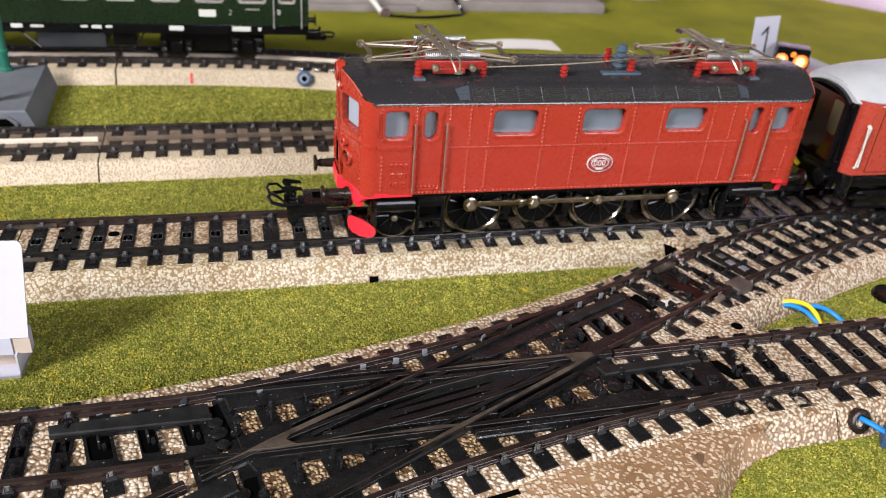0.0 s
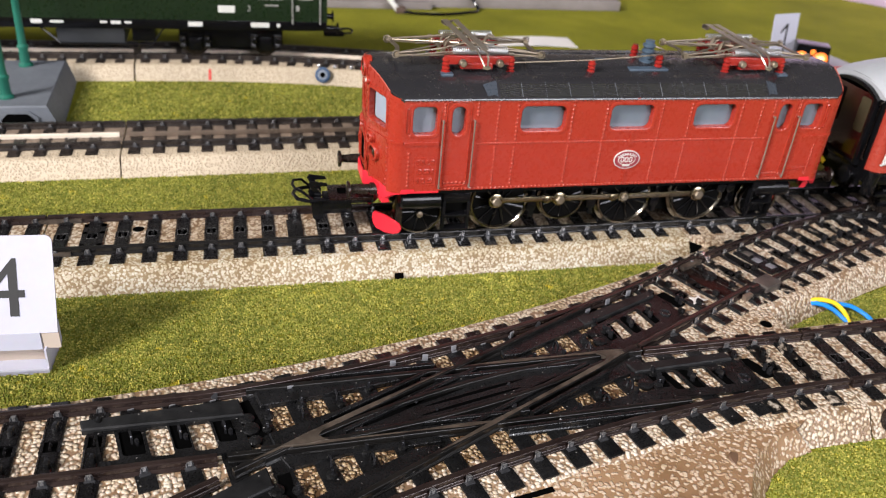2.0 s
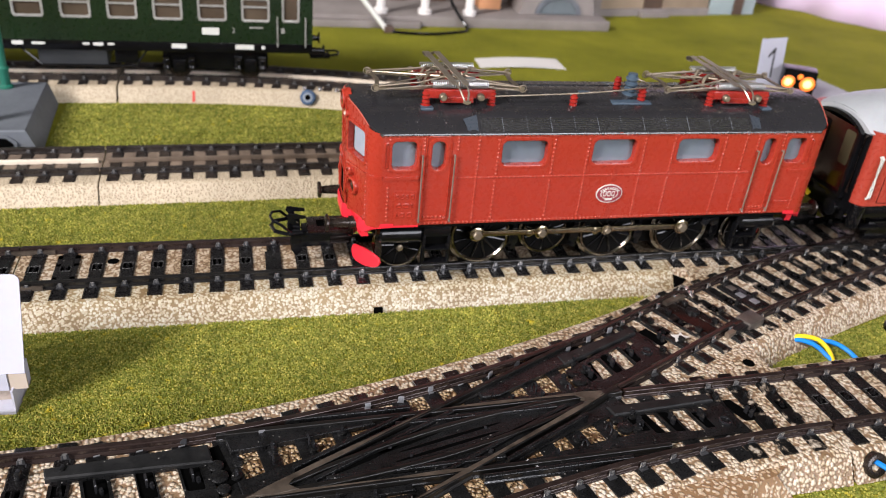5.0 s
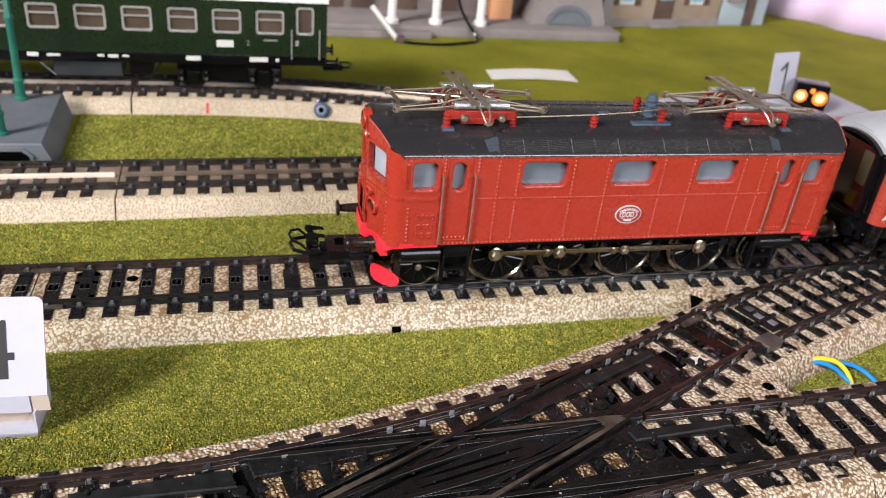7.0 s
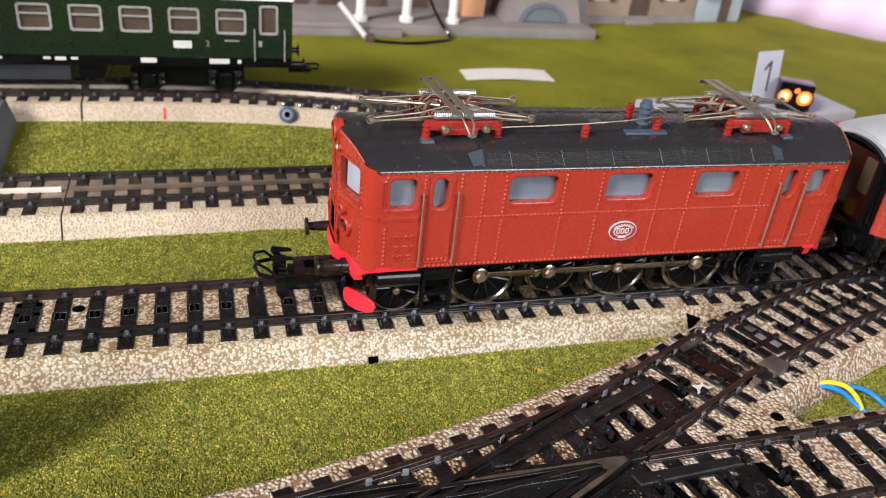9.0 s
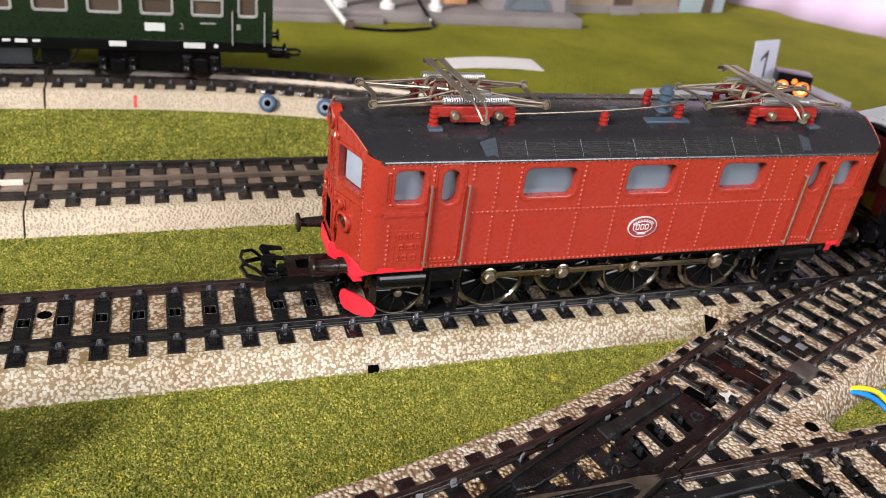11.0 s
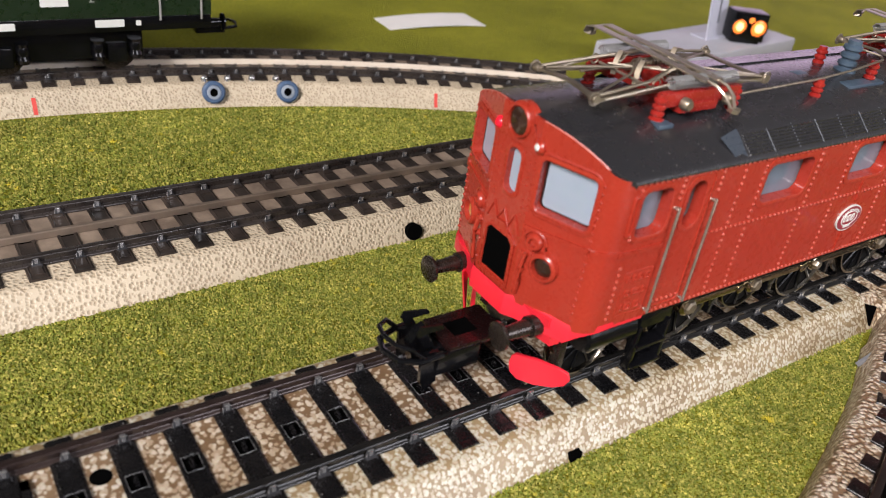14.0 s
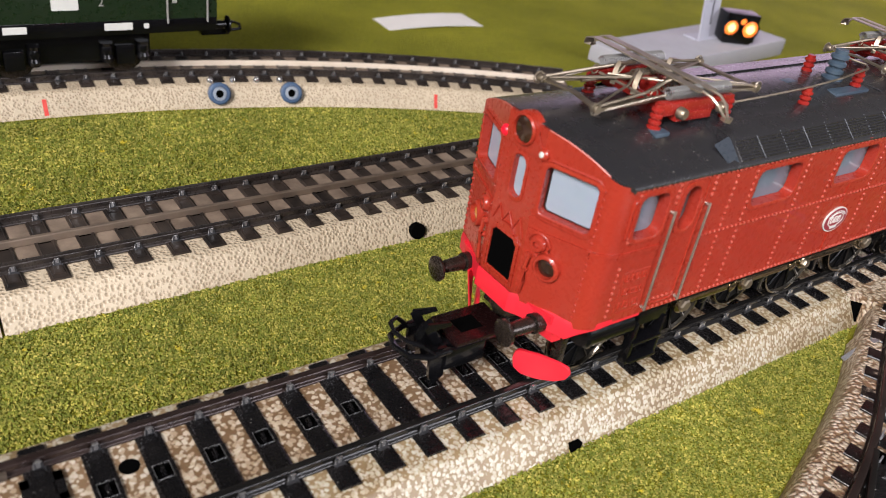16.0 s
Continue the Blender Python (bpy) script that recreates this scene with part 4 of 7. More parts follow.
    # pegs on the sleepers of the four wedge pockets
    for u, v, kind in ((-33.6, 11.8, 0), (-34.4, 8.9, 1), (-26.4, 11.2, 1), (-26.0, 8.9, 0), (-19.2, 11.2, 0), (-33.7, -5.7, 1), (-34.4, -8.6, 0), (-26.4, -5.4, 0), (-26.2, -8.4, 1), (-19.5, -7.1, 0), (-40.6, 11.0, 0), (-41.8, 7.4, 0), (-41.2, -9.8, 0), (-40.6, -13.2, 0)):
        for q in (1, -1):
            if kind:
                hoop(t, q * u, q * v, 2.0 + rng.random() * 0.4)
            else:
                peg(t, q * u, q * v, 2.0 + rng.random() * 0.5, 1.0, rng.uniform(-0.3, 0.3))
                part("peg_foot", lathe(bmesh.new(), (*Q(q * u, q * v), BED + 0.2), (0, 0, 1), [(0, 1.15), (0.7, 1.0), (0.9, 0.5), (0.9, 0)], 10), POINT_BLACK, t)
    # black filler plates between the pockets and the outer rails
    for q in (1, -1):
        R = lambda ring: [(q * u, q * v) for u, v in ring]
        block("filler_plate", R([(12.0, -10.4), (33.4, -12.4), (41.5, -13.4), (41.5, -18.2), (30.2, -16.8), (13.2, -13.2)]), BED + 0.2, BED + 1.35, POINT_BLACK, t, "black closing plate", 0.25)
        block("filler_plate", R([(-42.0, -13.6), (-30.0, -11.4), (-17.0, -8.8), (-13.0, -9.6), (-13.4, -12.6), (-26.0, -15.6), (-41.0, -17.8)]), BED + 0.2, BED + 1.25, POINT_BLACK, t, "black closing plate", 0.25)
        # black blocks painted as the shade beside the hinges
        block("hinge_shadow", R([(-45.8, 16.5), (-43.0, 17.0), (-42.2, 6.0), (-45.0, 5.4)]), BED + 0.05, BED + 0.42, HOLE_SHADE, t, bevel=0)
        block("hinge_shadow", R([(-43.6, -5.0), (-41.2, -5.0), (-42.6, -18.4), (-45.6, -18.4)]), BED + 0.05, BED + 0.42, HOLE_SHADE, t, bevel=0)
        # dark webs beside the frog rails
        block("web_plate", R([(-42.0, -0.6), (-36.0, -3.0), (-12.0, -7.2), (-12.0, -9.0), (-20.0, -7.2), (-30.0, -5.0), (-41.0, -4.6)]), BED + 0.2, BED + 1.0, POINT_BLACK, t, "black web", 0.15)
        block("web_plate", R([(-42.0, 0.6), (-36.0, 2.4), (-24.0, 5.0), (-12.0, 7.4), (-12.0, 9.6), (-22.0, 7.4), (-32.0, 6.4), (-42.0, 5.6)]), BED + 0.2, BED + 1.0, POINT_BLACK, t, "black web", 0.15)
        # darker brown ballast in the wedge pockets
        block("pocket_ballast", R([(-41.5, 0.0), (0.0, 9.0), (0.0, 15.0), (-20.0, 14.5), (-41.5, 16.0)]), BED - 0.2, BED + 0.05, BALLAST_BROWN, t, "darker brown ballast", 0)
        block("pocket_ballast", R([(-41.5, 0.0), (-41.5, -17.0), (-20.0, -14.6), (0.0, -15.6), (0.0, -9.0)]), BED - 0.2, BED + 0.06, BALLAST_BROWN, t, "darker brown ballast", 0)
    m = Matrix.Translation((40.3, -77.5, 0)) @ Matrix.Rotation(a2, 4, "Z")
    part("joint_plate", nbox(81.6, 89.6, -7.9, 7.9, BED - 0.1, BED + 0.5, 0.1, m=m), JOINT, t, "brown-black joint plate")
    part("joint_screw", lathe(bmesh.new(), m @ Vector((87.2, 1.2, BED + 0.5)), (0, 0, 1), [(0, 1.9), (0.5, 1.9), (0.9, 1.4), (0.9, 0.9), (0.5, 0.8), (0.5, 0)], 18), POINT_BLACK, t)
    # outer bowed rails, in one run with the arms
    w = 8.93
    a_run = offset(L1, w, [-100, -72]) + [Q(u, far_rail(u)) for u in range(-60, 61, 4)] + offset(L2, w, [76, 90.3])
    d_run = offset(L2, -w, [-100, -92]) + bow(offset(L2, -w, [-85])[0], a2, offset(L1, -w, [90])[0], a1, 28) + offset(L1, -w, [91.3])
    rail_run(a_run, RAIL, t)
    rail_run(d_run, RAIL, t)
    rail_run(offset(L1, -w, [-100, -46.5]), RAIL, t)
    rail_run(offset(L2, -w, [43.4, 90.3]), RAIL, t)
    rail_run(offset(L2, w, [-100, -53]), RAIL, t)
    rail_run(offset(L1, w, [49.0, 91.3]), RAIL, t)
    # black inner rails of the crossing, its two slip curves, and check strips beside them
    M1 = straight(40.3, -77.5, A1)
    for line, at, lo, hi in ((M1, w, -46, 43.0), (M1, -w, -50, 46), (L2, w, -50, 46), (L2, -w, -46, 42.5)):
        rail_run(offset(line, at, [lo, hi]), POINT_RAIL, t, "crossing_rail", 1.15)
    rail_run(bow(offset(M1, -w * 0.96, [-44])[0], a1, offset(L2, -w * 0.96, [42])[0], a2, 20), POINT_RAIL, t, "slip_rail", 1.1)
    rail_run(bow(offset(L2, w * 0.96, [-44])[0], a2, offset(M1, w * 0.96, [42])[0], a1, 20), POINT_RAIL, t, "slip_rail", 1.1)
    for line, at, lo, hi in ((M1, w - 2.6, -10, 26), (L2, w - 2.6, -28, 6), (M1, -w + 2.6, -26, 10), (L2, -w + 2.6, -6, 28), (M1, w + 2.2, -36, -6), (L2, -w - 2.2, 6, 30), (M1, -w - 2.2, 4, 36), (L2, w + 2.2, -30, -4)):
        rail_run(offset(line, at, [lo, hi]), POINT_BLACK, t, "check_strip", 0.95)
    # smooth black plate inside the diamond with long dark slots and tiny rivets
    inner = [(-37.5, 0.0), (-1.0, 8.2), (1.0, 8.2), (37.5, 0.0), (1.0, -8.2), (-1.0, -8.2)]
    plate_top = block("diamond_plate", inner[::-1], BED + 0.3, RAIL_TOP - 1.05, POINT_BLACK, t, "smooth black crossing plate", 0.1)
    for q in (1, -1):
        for u0, v0, half, wide, lean in ((-6.0, 3.2, 9.0, 0.7, 0.10), (8.5, 4.6, 7.5, 0.6, -0.2), (-18.0, 1.6, 8.0, 0.5, 0.16), (1.0, 1.1, 12.0, 0.4, 0.0)):
            ring = [(q * (u0 + half * math.cos(a)), q * (v0 + lean * half * math.cos(a) + wide * math.sin(a))) for a in [2 * math.pi * k / 16 for k in range(16)]]
            block("slot", ring, RAIL_TOP - 1.1, RAIL_TOP - 1.0, HOLE_SHADE, plate_top, bevel=0)
        for u0, v0, r in ((-6.6, 5.6, 0.7), (-12.0, 3.0, 0.5), (4.0, 5.8, 0.7), (12.5, 3.4, 0.5), (19.0, 2.2, 0.45), (-25.0, 0.6, 0.5), (9.0, 0.8, 0.4)):
            part("rivet_head", dome(bmesh.new(), (*Q(q * u0, q * v0), RAIL_TOP - 1.05), (0, 0, 1), r, 0.6, 10), CHAIR, plate_top)
    # bare metal rubbed brown along the tops of the four frog rails, and the two frog points
    def rubbed(line, at, rows, z):
        left_side, right_side = [], []
        for d, half in rows:
            left_side.append(offset(line, at + half, [d])[0])
            right_side.append(offset(line, at - half, [d])[0])
        part("rubbed_top", fill_between(right_side, left_side, z, z + 0.05), RAIL_WORN, t, "rail top rubbed down to brown metal")

    top = RAIL_TOP - 0.02
    rubbed(L2, w, [(-46, 0.1), (-41, 0.3), (-36, 0.6), (-28, 0.62), (-20, 0.55), (-15, 0.4), (-9, 0.15), (2, 0.06)], top)
    rubbed(M1, -w, [(-40, 0.3), (-34, 0.4), (-26, 0.22), (-14, 0.12), (-8, 0.4), (-3, 0.55), (2, 0.15)], top + 0.03)
    rubbed(L2, -w, [(-16, 0.1), (-9, 0.35), (-2, 0.55), (6, 0.35), (14, 0.42), (20, 0.46), (27, 0.6), (32, 0.4), (38, 0.1)], top + 0.06)
    rubbed(M1, w, [(2, 0.05), (8, 0.35), (14, 0.5), (22, 0.18), (28, 0.35), (34, 0.5), (38, 0.15)], top + 0.09)
    for q, long in ((1, 41.5), (-1, 39.0)):
        ring = [(-long * q, 0.1 * q), (-36.0 * q, 1.1 * q), (-32.5 * q, 1.5 * q), (-34.0 * q, 0.2 * q), (-32.5 * q, -1.5 * q), (-36.5 * q, -1.2 * q)]
        block("frog_point", ring, RAIL_TOP - 0.9, RAIL_TOP + 0.14, RAIL_WORN, t, "frog point rubbed brown", 0.05)
    # bent tin tabs and a torn paint flake by the joint
    chip = bmesh.new()
    prism(chip, [(-1.9, -0.7, 0), (-0.8, -0.5, 0), (-0.2, -1.6, 0), (0.5, -0.6, 0), (1.9, -0.8, 0), (1.1, 0.3, 0), (1.5, 1.2, 0), (0.3, 0.8, 0), (-0.9, 1.5, 0), (-0.8, 0.4, 0)], (0, 0, 0), (0, 0, 0.15))
    chip.transform(Matrix.Translation((108.4, -48.6, BED + 0.5)) @ Matrix.Scale(1.35, 4) @ Matrix.Rotation(radians(20), 4, "Z"))
    part("paint_chip", chip, PAPER, t, "torn white paint flake")


def turnout():
    line = bend(121.2, -38.5, 24.3, -437.0)
    t = thing("turnout", 190, -12, 0, "pebbled tin turnout with dirty black sleepers joining the main line", "turnout")
    main = straight(0, 0, 0)
    part("ballast", sweep(bmesh.new(), main, 123.7, 320, bed_section(), 1), BALLAST_POINTS, t)
    sec = [(w, z - 0.02) for w, z in bed_section()]
    part("ballast", sweep(bmesh.new(), line, 0.2, 185, sec, 24), BALLAST_POINTS, t)
    part("wedge", prism(bmesh.new(), [(127.6, -23.5, 0), (127.6, -14, 0), (185, -12, 0), (185, -16, 0), (150, -22, 0)], (0, 0, 0), (0, 0, BED - 0.06)), BALLAST_POINTS, t)
    for w in (-8.93, 8.93):
        part("rail", sweep(bmesh.new(), main, 123.5, 320, rail_section(w), 1), RAIL_DARK, t)
        part("rail", sweep(bmesh.new(), line, 0.2, 182, rail_section(w), 24), RAIL, t)
    for d in steps_of(4.0, 130, PITCH):
        s = lay(line, d, t, rim=False, scuff=d < 60)
        x, y, a = line(d)
        m = Matrix.Translation((x, y, 0)) @ Matrix.Rotation(a, 4, "Z")
        part("upright_tab", nbox(-0.9, 0.9, -0.5, 0.5, BED + 0.2, BED + 2.1, 0.2, m=m @ Matrix.Translation((0.3, -2.2, 0))), POINT_BLACK, s)
    for d in steps_of(126.5, 300, PITCH):
        lay(main, d, t)
    x, y, a = line(3.0)
    m = Matrix.Translation((x, y, 0)) @ Matrix.Rotation(a, 4, "Z")
    part("rail_joiner", nbox(-4.5, 3.0, -11.2, -7.2, BED + 0.2, RAIL_TOP - 0.35, 0.2, m=m), POINT_BLACK, t)
    part("rail_joiner", nbox(-10.0, -2.0, 7.4, 10.4, BED + 0.1, RAIL_TOP - 0.6, 0.2, m=m), RAIL_WORN, t)
    part("contact_tab", tube(bmesh.new(), [m @ Vector(p) for p in ((-0.5, 11.0, 6.2), (0.0, 10.8, 8.0), (0.2, 9.4, 8.6), (0.4, 8.0, 7.6), (0.9, 6.8, 6.4))], 0, flat=(0.55, 0.14)), TIN, t)
    part("joint_cover", nbox(0.5, 7.0, -11.8, -7.0, BED + 0.1, RAIL_TOP + 0.25, 0.25, m=m), JOINT_TIN, t, "grey-brown tin cover over the rail joint")
    part("joint_tin", nbox(-7.5, -2.5, -10.9, -9.6, BED + 0.1, RAIL_TOP - 0.5, 0.15, m=m), STRIP_DULL, t)
    q = Matrix.Translation((*line(17.0)[:2], 0)) @ Matrix.Rotation(line(17.0)[2], 4, "Z")
    cbx = part("contact_box", nbox(-2.6, 2.6, -6.4, 6.8, BED, BED + 0.75, 0.2, m=q), POINT_BLACK, t, "small black contact box")
    for k, yk in ((0.5, -3.8), (-0.4, 0.2), (0.4, 4.0)):
        part("contact_plate", nbox(k - 1.1, k + 1.1, yk - 1.2, yk + 1.2, BED + 0.7, BED + 1.0, 0.15, m=q), JOINT_TIN if yk > 2 else PALE_TAB, cbx)
    for dd in (30.5, 45.7, 53.3, 60.9):
        xx, yy, aa = line(dd)
        mm = Matrix.Translation((xx, yy, 0)) @ Matrix.Rotation(aa, 4, "Z")
        part("tall_tab", nbox(-0.35, 0.35, -0.7, 0.7, BED + 0.3, BED + 2.9, 0.2, m=mm @ Matrix.Translation((0.2, -1.6, 0))), CHAIR, t)
    xx, yy, aa = line(27.0)
    part("screw_hole", lathe(bmesh.new(), (xx + 2.2, yy - 4.4, BED + 0.02), (0, 0, 1), [(0, 1.5), (0.06, 1.5)], 18), HOLE_SHADE, t)
    part("sheared_edge", tube(bmesh.new(), [(106.3, -27.2, 1.4), (108.8, -28.1, 3.9), (110.7, -28.9, 5.5), (112.4, -29.3, 6.2), (117.4, -29.9, 6.25)], 0, flat=(0.5, 0.2)), PALE_TAB, t, "bare tin edge where the two beds meet")
    flank = lambda x, z: (x, -20.2 + 3.4 * z / 5.25 - 0.25, z)
    part("end_gap", prism(bmesh.new(), [flank(123.4, 5.2), flank(127.5, 3.9), flank(123.6, 0.9)], (0, 0, 0), (0, 0.5, 0)), HOLE_SHADE, t)


def front_right_track():
    line = straight(127.0, -75.7, 2.6)
    t = track("straight_track", "pebbled tin track with dark brown rails beside the crossing", line, 0, 170, steps_of(3.8, 168, PITCH), BALLAST_POINTS, RAIL)
    o = Vector((132.6, -93.2, 3.0))
    n = Vector((0.05, -1, 0.45))
    s = part("socket_ring", lathe(bmesh.new(), o, n, [(-1, 2.9), (1.2, 2.9), (1.5, 2.5), (1.5, 1.6), (0.2, 1.5)], 24), BUFFER, t, "dark round wire socket")
    return t


# ---- the locomotive ----
CX = 97.2  # its middle along the track
REAR = 2.4  # the rear end is this much shorter


def insulator(bm, x, y, z0, height, r):
    prof, n = [(0, r * 1.25), (height * 0.1, r * 1.25), (height * 0.16, r * 0.8)], 3
    for i in range(n):
        a = height * (0.2 + 0.24 * i)
        prof += [(a, r * 0.8), (a + height * 0.05, r * 1.05), (a + height * 0.14, r * 1.05), (a + height * 0.19, r * 0.75)]
    prof += [(height, r * 0.75), (height, 0)]
    return lathe(bm, (x, y, z0), (0, 0, 1), prof, 14)


def spoked_wheel(parent, x, y, z, r, spokes, side):
    """A black spoked wheel with a bright tyre. side: -1 faces -y."""
    out = (0, side, 0)
    w = part("wheel", lathe(bmesh.new(), (x, y - side * 1.2, z), out, [(0, r * 0.9), (0.9, r * 0.9), (0.9, r * 0.2), (1.6, r * 0.2), (1.6, 0)], 32), DULL_BLACK, parent)
    part("tyre", lathe(bmesh.new(), (x, y - side * 1.6, z), out, [(0, r * 0.88), (0, r * 1.1), (0.5, r * 1.1), (0.7, r), (2.0, r * 0.985), (2.0, r * 0.93), (1.5, r * 0.88)], 36, hoop=True), TYRE, w, "bright metal tyre")
    bm = bmesh.new()
    for i in range(spokes):
        a = 2 * math.pi * (i + 0.5) / spokes
        c, s = math.cos(a), math.sin(a)
        rod(bm, (x + c * r * 0.18, y - side * 0.1, z + s * r * 0.18), (x + c * r * 0.87, y - side * 0.1, z + s * r * 0.87), r * 0.045, 6)
    part("spokes", bm, BLACK, w)
    part("hub", lathe(bmesh.new(), (x, y - side * 0.4, z), out, [(0, r * 0.2), (1.2, r * 0.17), (1.4, 0)], 14), BLACK, w)
    return w


def pantograph(loco, x):
    p = part("pantograph_frame", pan_frame(x), RED_PART, loco, "red pantograph base frame")
    for ix in (-8.6, 8.6):
        for y in (-7.6, 7.6):
            part("foot", nbox(x + ix - 1.6, x + ix + 1.6, y * 1.1 - 1.6, y * 1.1 + 1.6, 52.4, 54.1, 0.3), BLUE_GREY, p, "small blue-grey insulator foot")
            part("insulator", insulator(bmesh.new(), x + ix, y, 53.8, 4.2, 1.0), RED_PART, p, "ribbed red insulator")
    for y in (-7.4, 7.4):
        for ix in (-4.6, 5.2):
            part("bolt", lathe(bmesh.new(), (x + ix, y * 1.16, 56.6), (0, math.copysign(1, y), 0), [(0, 1.0), (1.1, 0.95), (1.4, 0.7), (1.4, 0)], 12), STEEL, p)
        # long coil spring
        bm = bmesh.new()
        turns, n = 27, 27 * 8
        pts = [(x - 7.2 + 14.6 * i / n, y + 0.95 * math.cos(2 * math.pi * turns * i / n), 59.4 + 0.95 * math.sin(2 * math.pi * turns * i / n)) for i in range(n + 1)]
        tube(bm, pts, 0.15, 4)
        part("spring", bm, SPRING, p)
    # folded arms
    e = 19.0
    xm = x - 2.2
    for sx in (-1, 1):
        tip = xm + sx * e
        for y in (-6.3, 6.3):
            bm = bmesh.new()
            tube(bm, [(xm - sx * 3.5, y * 0.72, 57.3), (xm + sx * 6, y * 0.8, 57.6), (tip, y, 57.9)], 0, flat=(0.5, 0.25))
            part("lower_arm", bm, STEEL, p)
            bm = bmesh.new()
            tube(bm, [(tip, y, 58.3), (xm + sx * 8, y * 0.9, 59.2), (xm + sx * 1.0, y * 0.62, 60.3)], 0.27, 6)
            part("upper_arm", bm, STEEL, p)
            part("stay_rod", rod(bmesh.new(), (xm + sx * 4.5, y * 1.06, 58.9), (tip - sx * 0.4, y * 1.02, 57.5), 0.2, 6), BOW, p)
            part("joint_loop", tube(bmesh.new(), [(tip + sx * (0.2 + 1.0 * math.cos(a)), y * 1.06, 58.1 + 0.95 * math.sin(a)) for a in (2.6, 1.9, 1.2, 0.5, -0.2, -0.9, -1.6, -2.3)], 0.17, 5), BOW, p)
            part("joint", lathe(bmesh.new(), (tip, y - 0.7, 58.1), (0, 1, 0), [(0, 0.6), (0.3, 0.72), (1.1, 0.72), (1.4, 0.6)], 12), STEEL, p)
        bm = bmesh.new()
        tube(bm, [(tip, -6.9, 57.6), (tip - sx * 0.4, -5.6, 58.0), (tip - sx * 1.2, 0, 58.2), (tip - sx * 0.4, 5.6, 58.0), (tip, 6.9, 57.6)], 0, flat=(0.55, 0.16))
        part("cross_tie", bm, STEEL, p)
        for y, k in ((-6.3, 1), (6.3, -1)):
            part("diagonal", tube(bmesh.new(), [(tip - sx * 1.0, y * 0.9, 58.3), (xm + sx * 7.5, y * 0.25, 59.0), (xm + sx * 2.0, -y * 0.35, 59.8)], 0.22, 6), STEEL, p)
        bm = bmesh.new()
        rod(bm, (xm + sx * 7.0, -5.6, 58.3), (xm + sx * 7.0, 5.6, 58.3), 0.22, 6)
        rod(bm, (xm + sx * 1.5, -4.2, 59.9), (xm + sx * 6.5, 4.2, 58.6), 0.2, 6)
        part("brace", bm, BOW, p)
    for y in (-3.0, 3.0):
        pts = [(x - 4 + 7 * i / 60, y + 0.7 * math.cos(0.9 * i), 58.6 + 0.7 * math.sin(0.9 * i)) for i in range(61)]
        part("small_spring", tube(bmesh.new(), pts, 0.17, 4), STEEL, p)
    bm = bmesh.new()
    for y in (-4.0, 4.0):
        tube(bm, [(xm - 4.5, y, 58.6), (xm - 2.2, y * 1.1, 60.2), (xm + 1.0, y * 1.1, 60.4), (xm + 4.2, y, 59.0)], 0.3, 6)
    part("head_carrier", bm, STEEL, p)
    # brackets, a standing coil and a middle block that carry the head
    for bx_, y in ((-5.6, 3.6), (-5.6, -1.2), (6.2, 3.0)):
        part("bracket", tube(bmesh.new(), [(xm + bx_, y, 57.0), (xm + bx_ + 0.3, y + 0.2, 59.0), (xm + bx_ + 1.2, y + 0.5, 60.4), (xm + bx_ + 2.8, y + 0.5, 60.2)], 0, flat=(0.42, 0.14)), STEEL, p)
    pts = [(xm + 2.6 + 0.95 * math.cos(0.8 * i), -1.6 + 0.95 * math.sin(0.8 * i), 56.8 + 3.2 * i / 56) for i in range(57)]
    part("standing_coil", tube(bmesh.new(), pts, 0.19, 4), SPRING, p)
    part("middle_block", nbox(xm + 5.0, xm + 7.6, -3.4, -1.2, 57.2, 59.4, 0.25), SPRING, p)
    part("pull_rod", rod(bmesh.new(), (xm - 9.0, -4.6, 57.6), (xm + 12.0, -5.0, 58.0), 0.24, 6), STEEL, p)
    part("pull_rod", rod(bmesh.new(), (xm - 12.0, 4.4, 57.7), (xm + 9.0, 4.9, 58.1), 0.24, 6), STEEL, p)
    for hx, y in ((-6.4, -6.0), (8.6, -6.2), (-8.0, 5.8)):
        part("ring", tube(bmesh.new(), [(xm + hx + 0.75 * math.cos(a), y, 58.9 + 0.75 * math.sin(a)) for a in [0.5 * i for i in range(13)]], 0.15, 5), STEEL, p)
    # the two flat sliding bows across the roof, with thin horns bent down and joined at their near ends
    askew = lambda bx, by, bz: (bx + 0.6 - 0.13 * by, by, bz)
    for k in (-1, 1):
        cxh = xm - 0.1 + k * 1.45
        pts = [(cxh, -9.6, 60.1), (cxh, 0, 60.9), (cxh, 12.4, 61.8), (cxh - k * 0.3, 13.8, 61.3), (cxh - k * 0.8, 14.4, 60.2)]
        bow_ = part("sliding_bow", tube(bmesh.new(), [askew(*q) for q in pts], 0, flat=(0.8, 0.13)), BOW, p)
        part("horn", tube(bmesh.new(), [askew(*q) for q in ((cxh - k * 0.35, -9.4, 60.1), (cxh - k * 0.35, -11.2, 59.8), (cxh - k * 0.5, -12.6, 58.9), (cxh - k * 1.1, -13.9, 57.2))], 0.26, 6), BOW, bow_)
    for y, z in ((-13.9, 57.2), (14.4, 60.2)):
        part("bow_end", tube(bmesh.new(), [askew(*q) for q in ((xm - 0.9, y, z), (xm - 0.1, y * 1.02, z - 0.25), (xm + 0.7, y, z))], 0, flat=(0.6, 0.3)), BOW, p)
    for y in (-6.0, 0.5, 7.0):
        part("bow_tie", nbox(xm - 1.3 - 0.13 * y, xm + 2.3 - 0.13 * y, y - 0.4, y + 0.4, 60.5 + 0.085 * y, 60.75 + 0.085 * y, 0.08), STEEL, p)
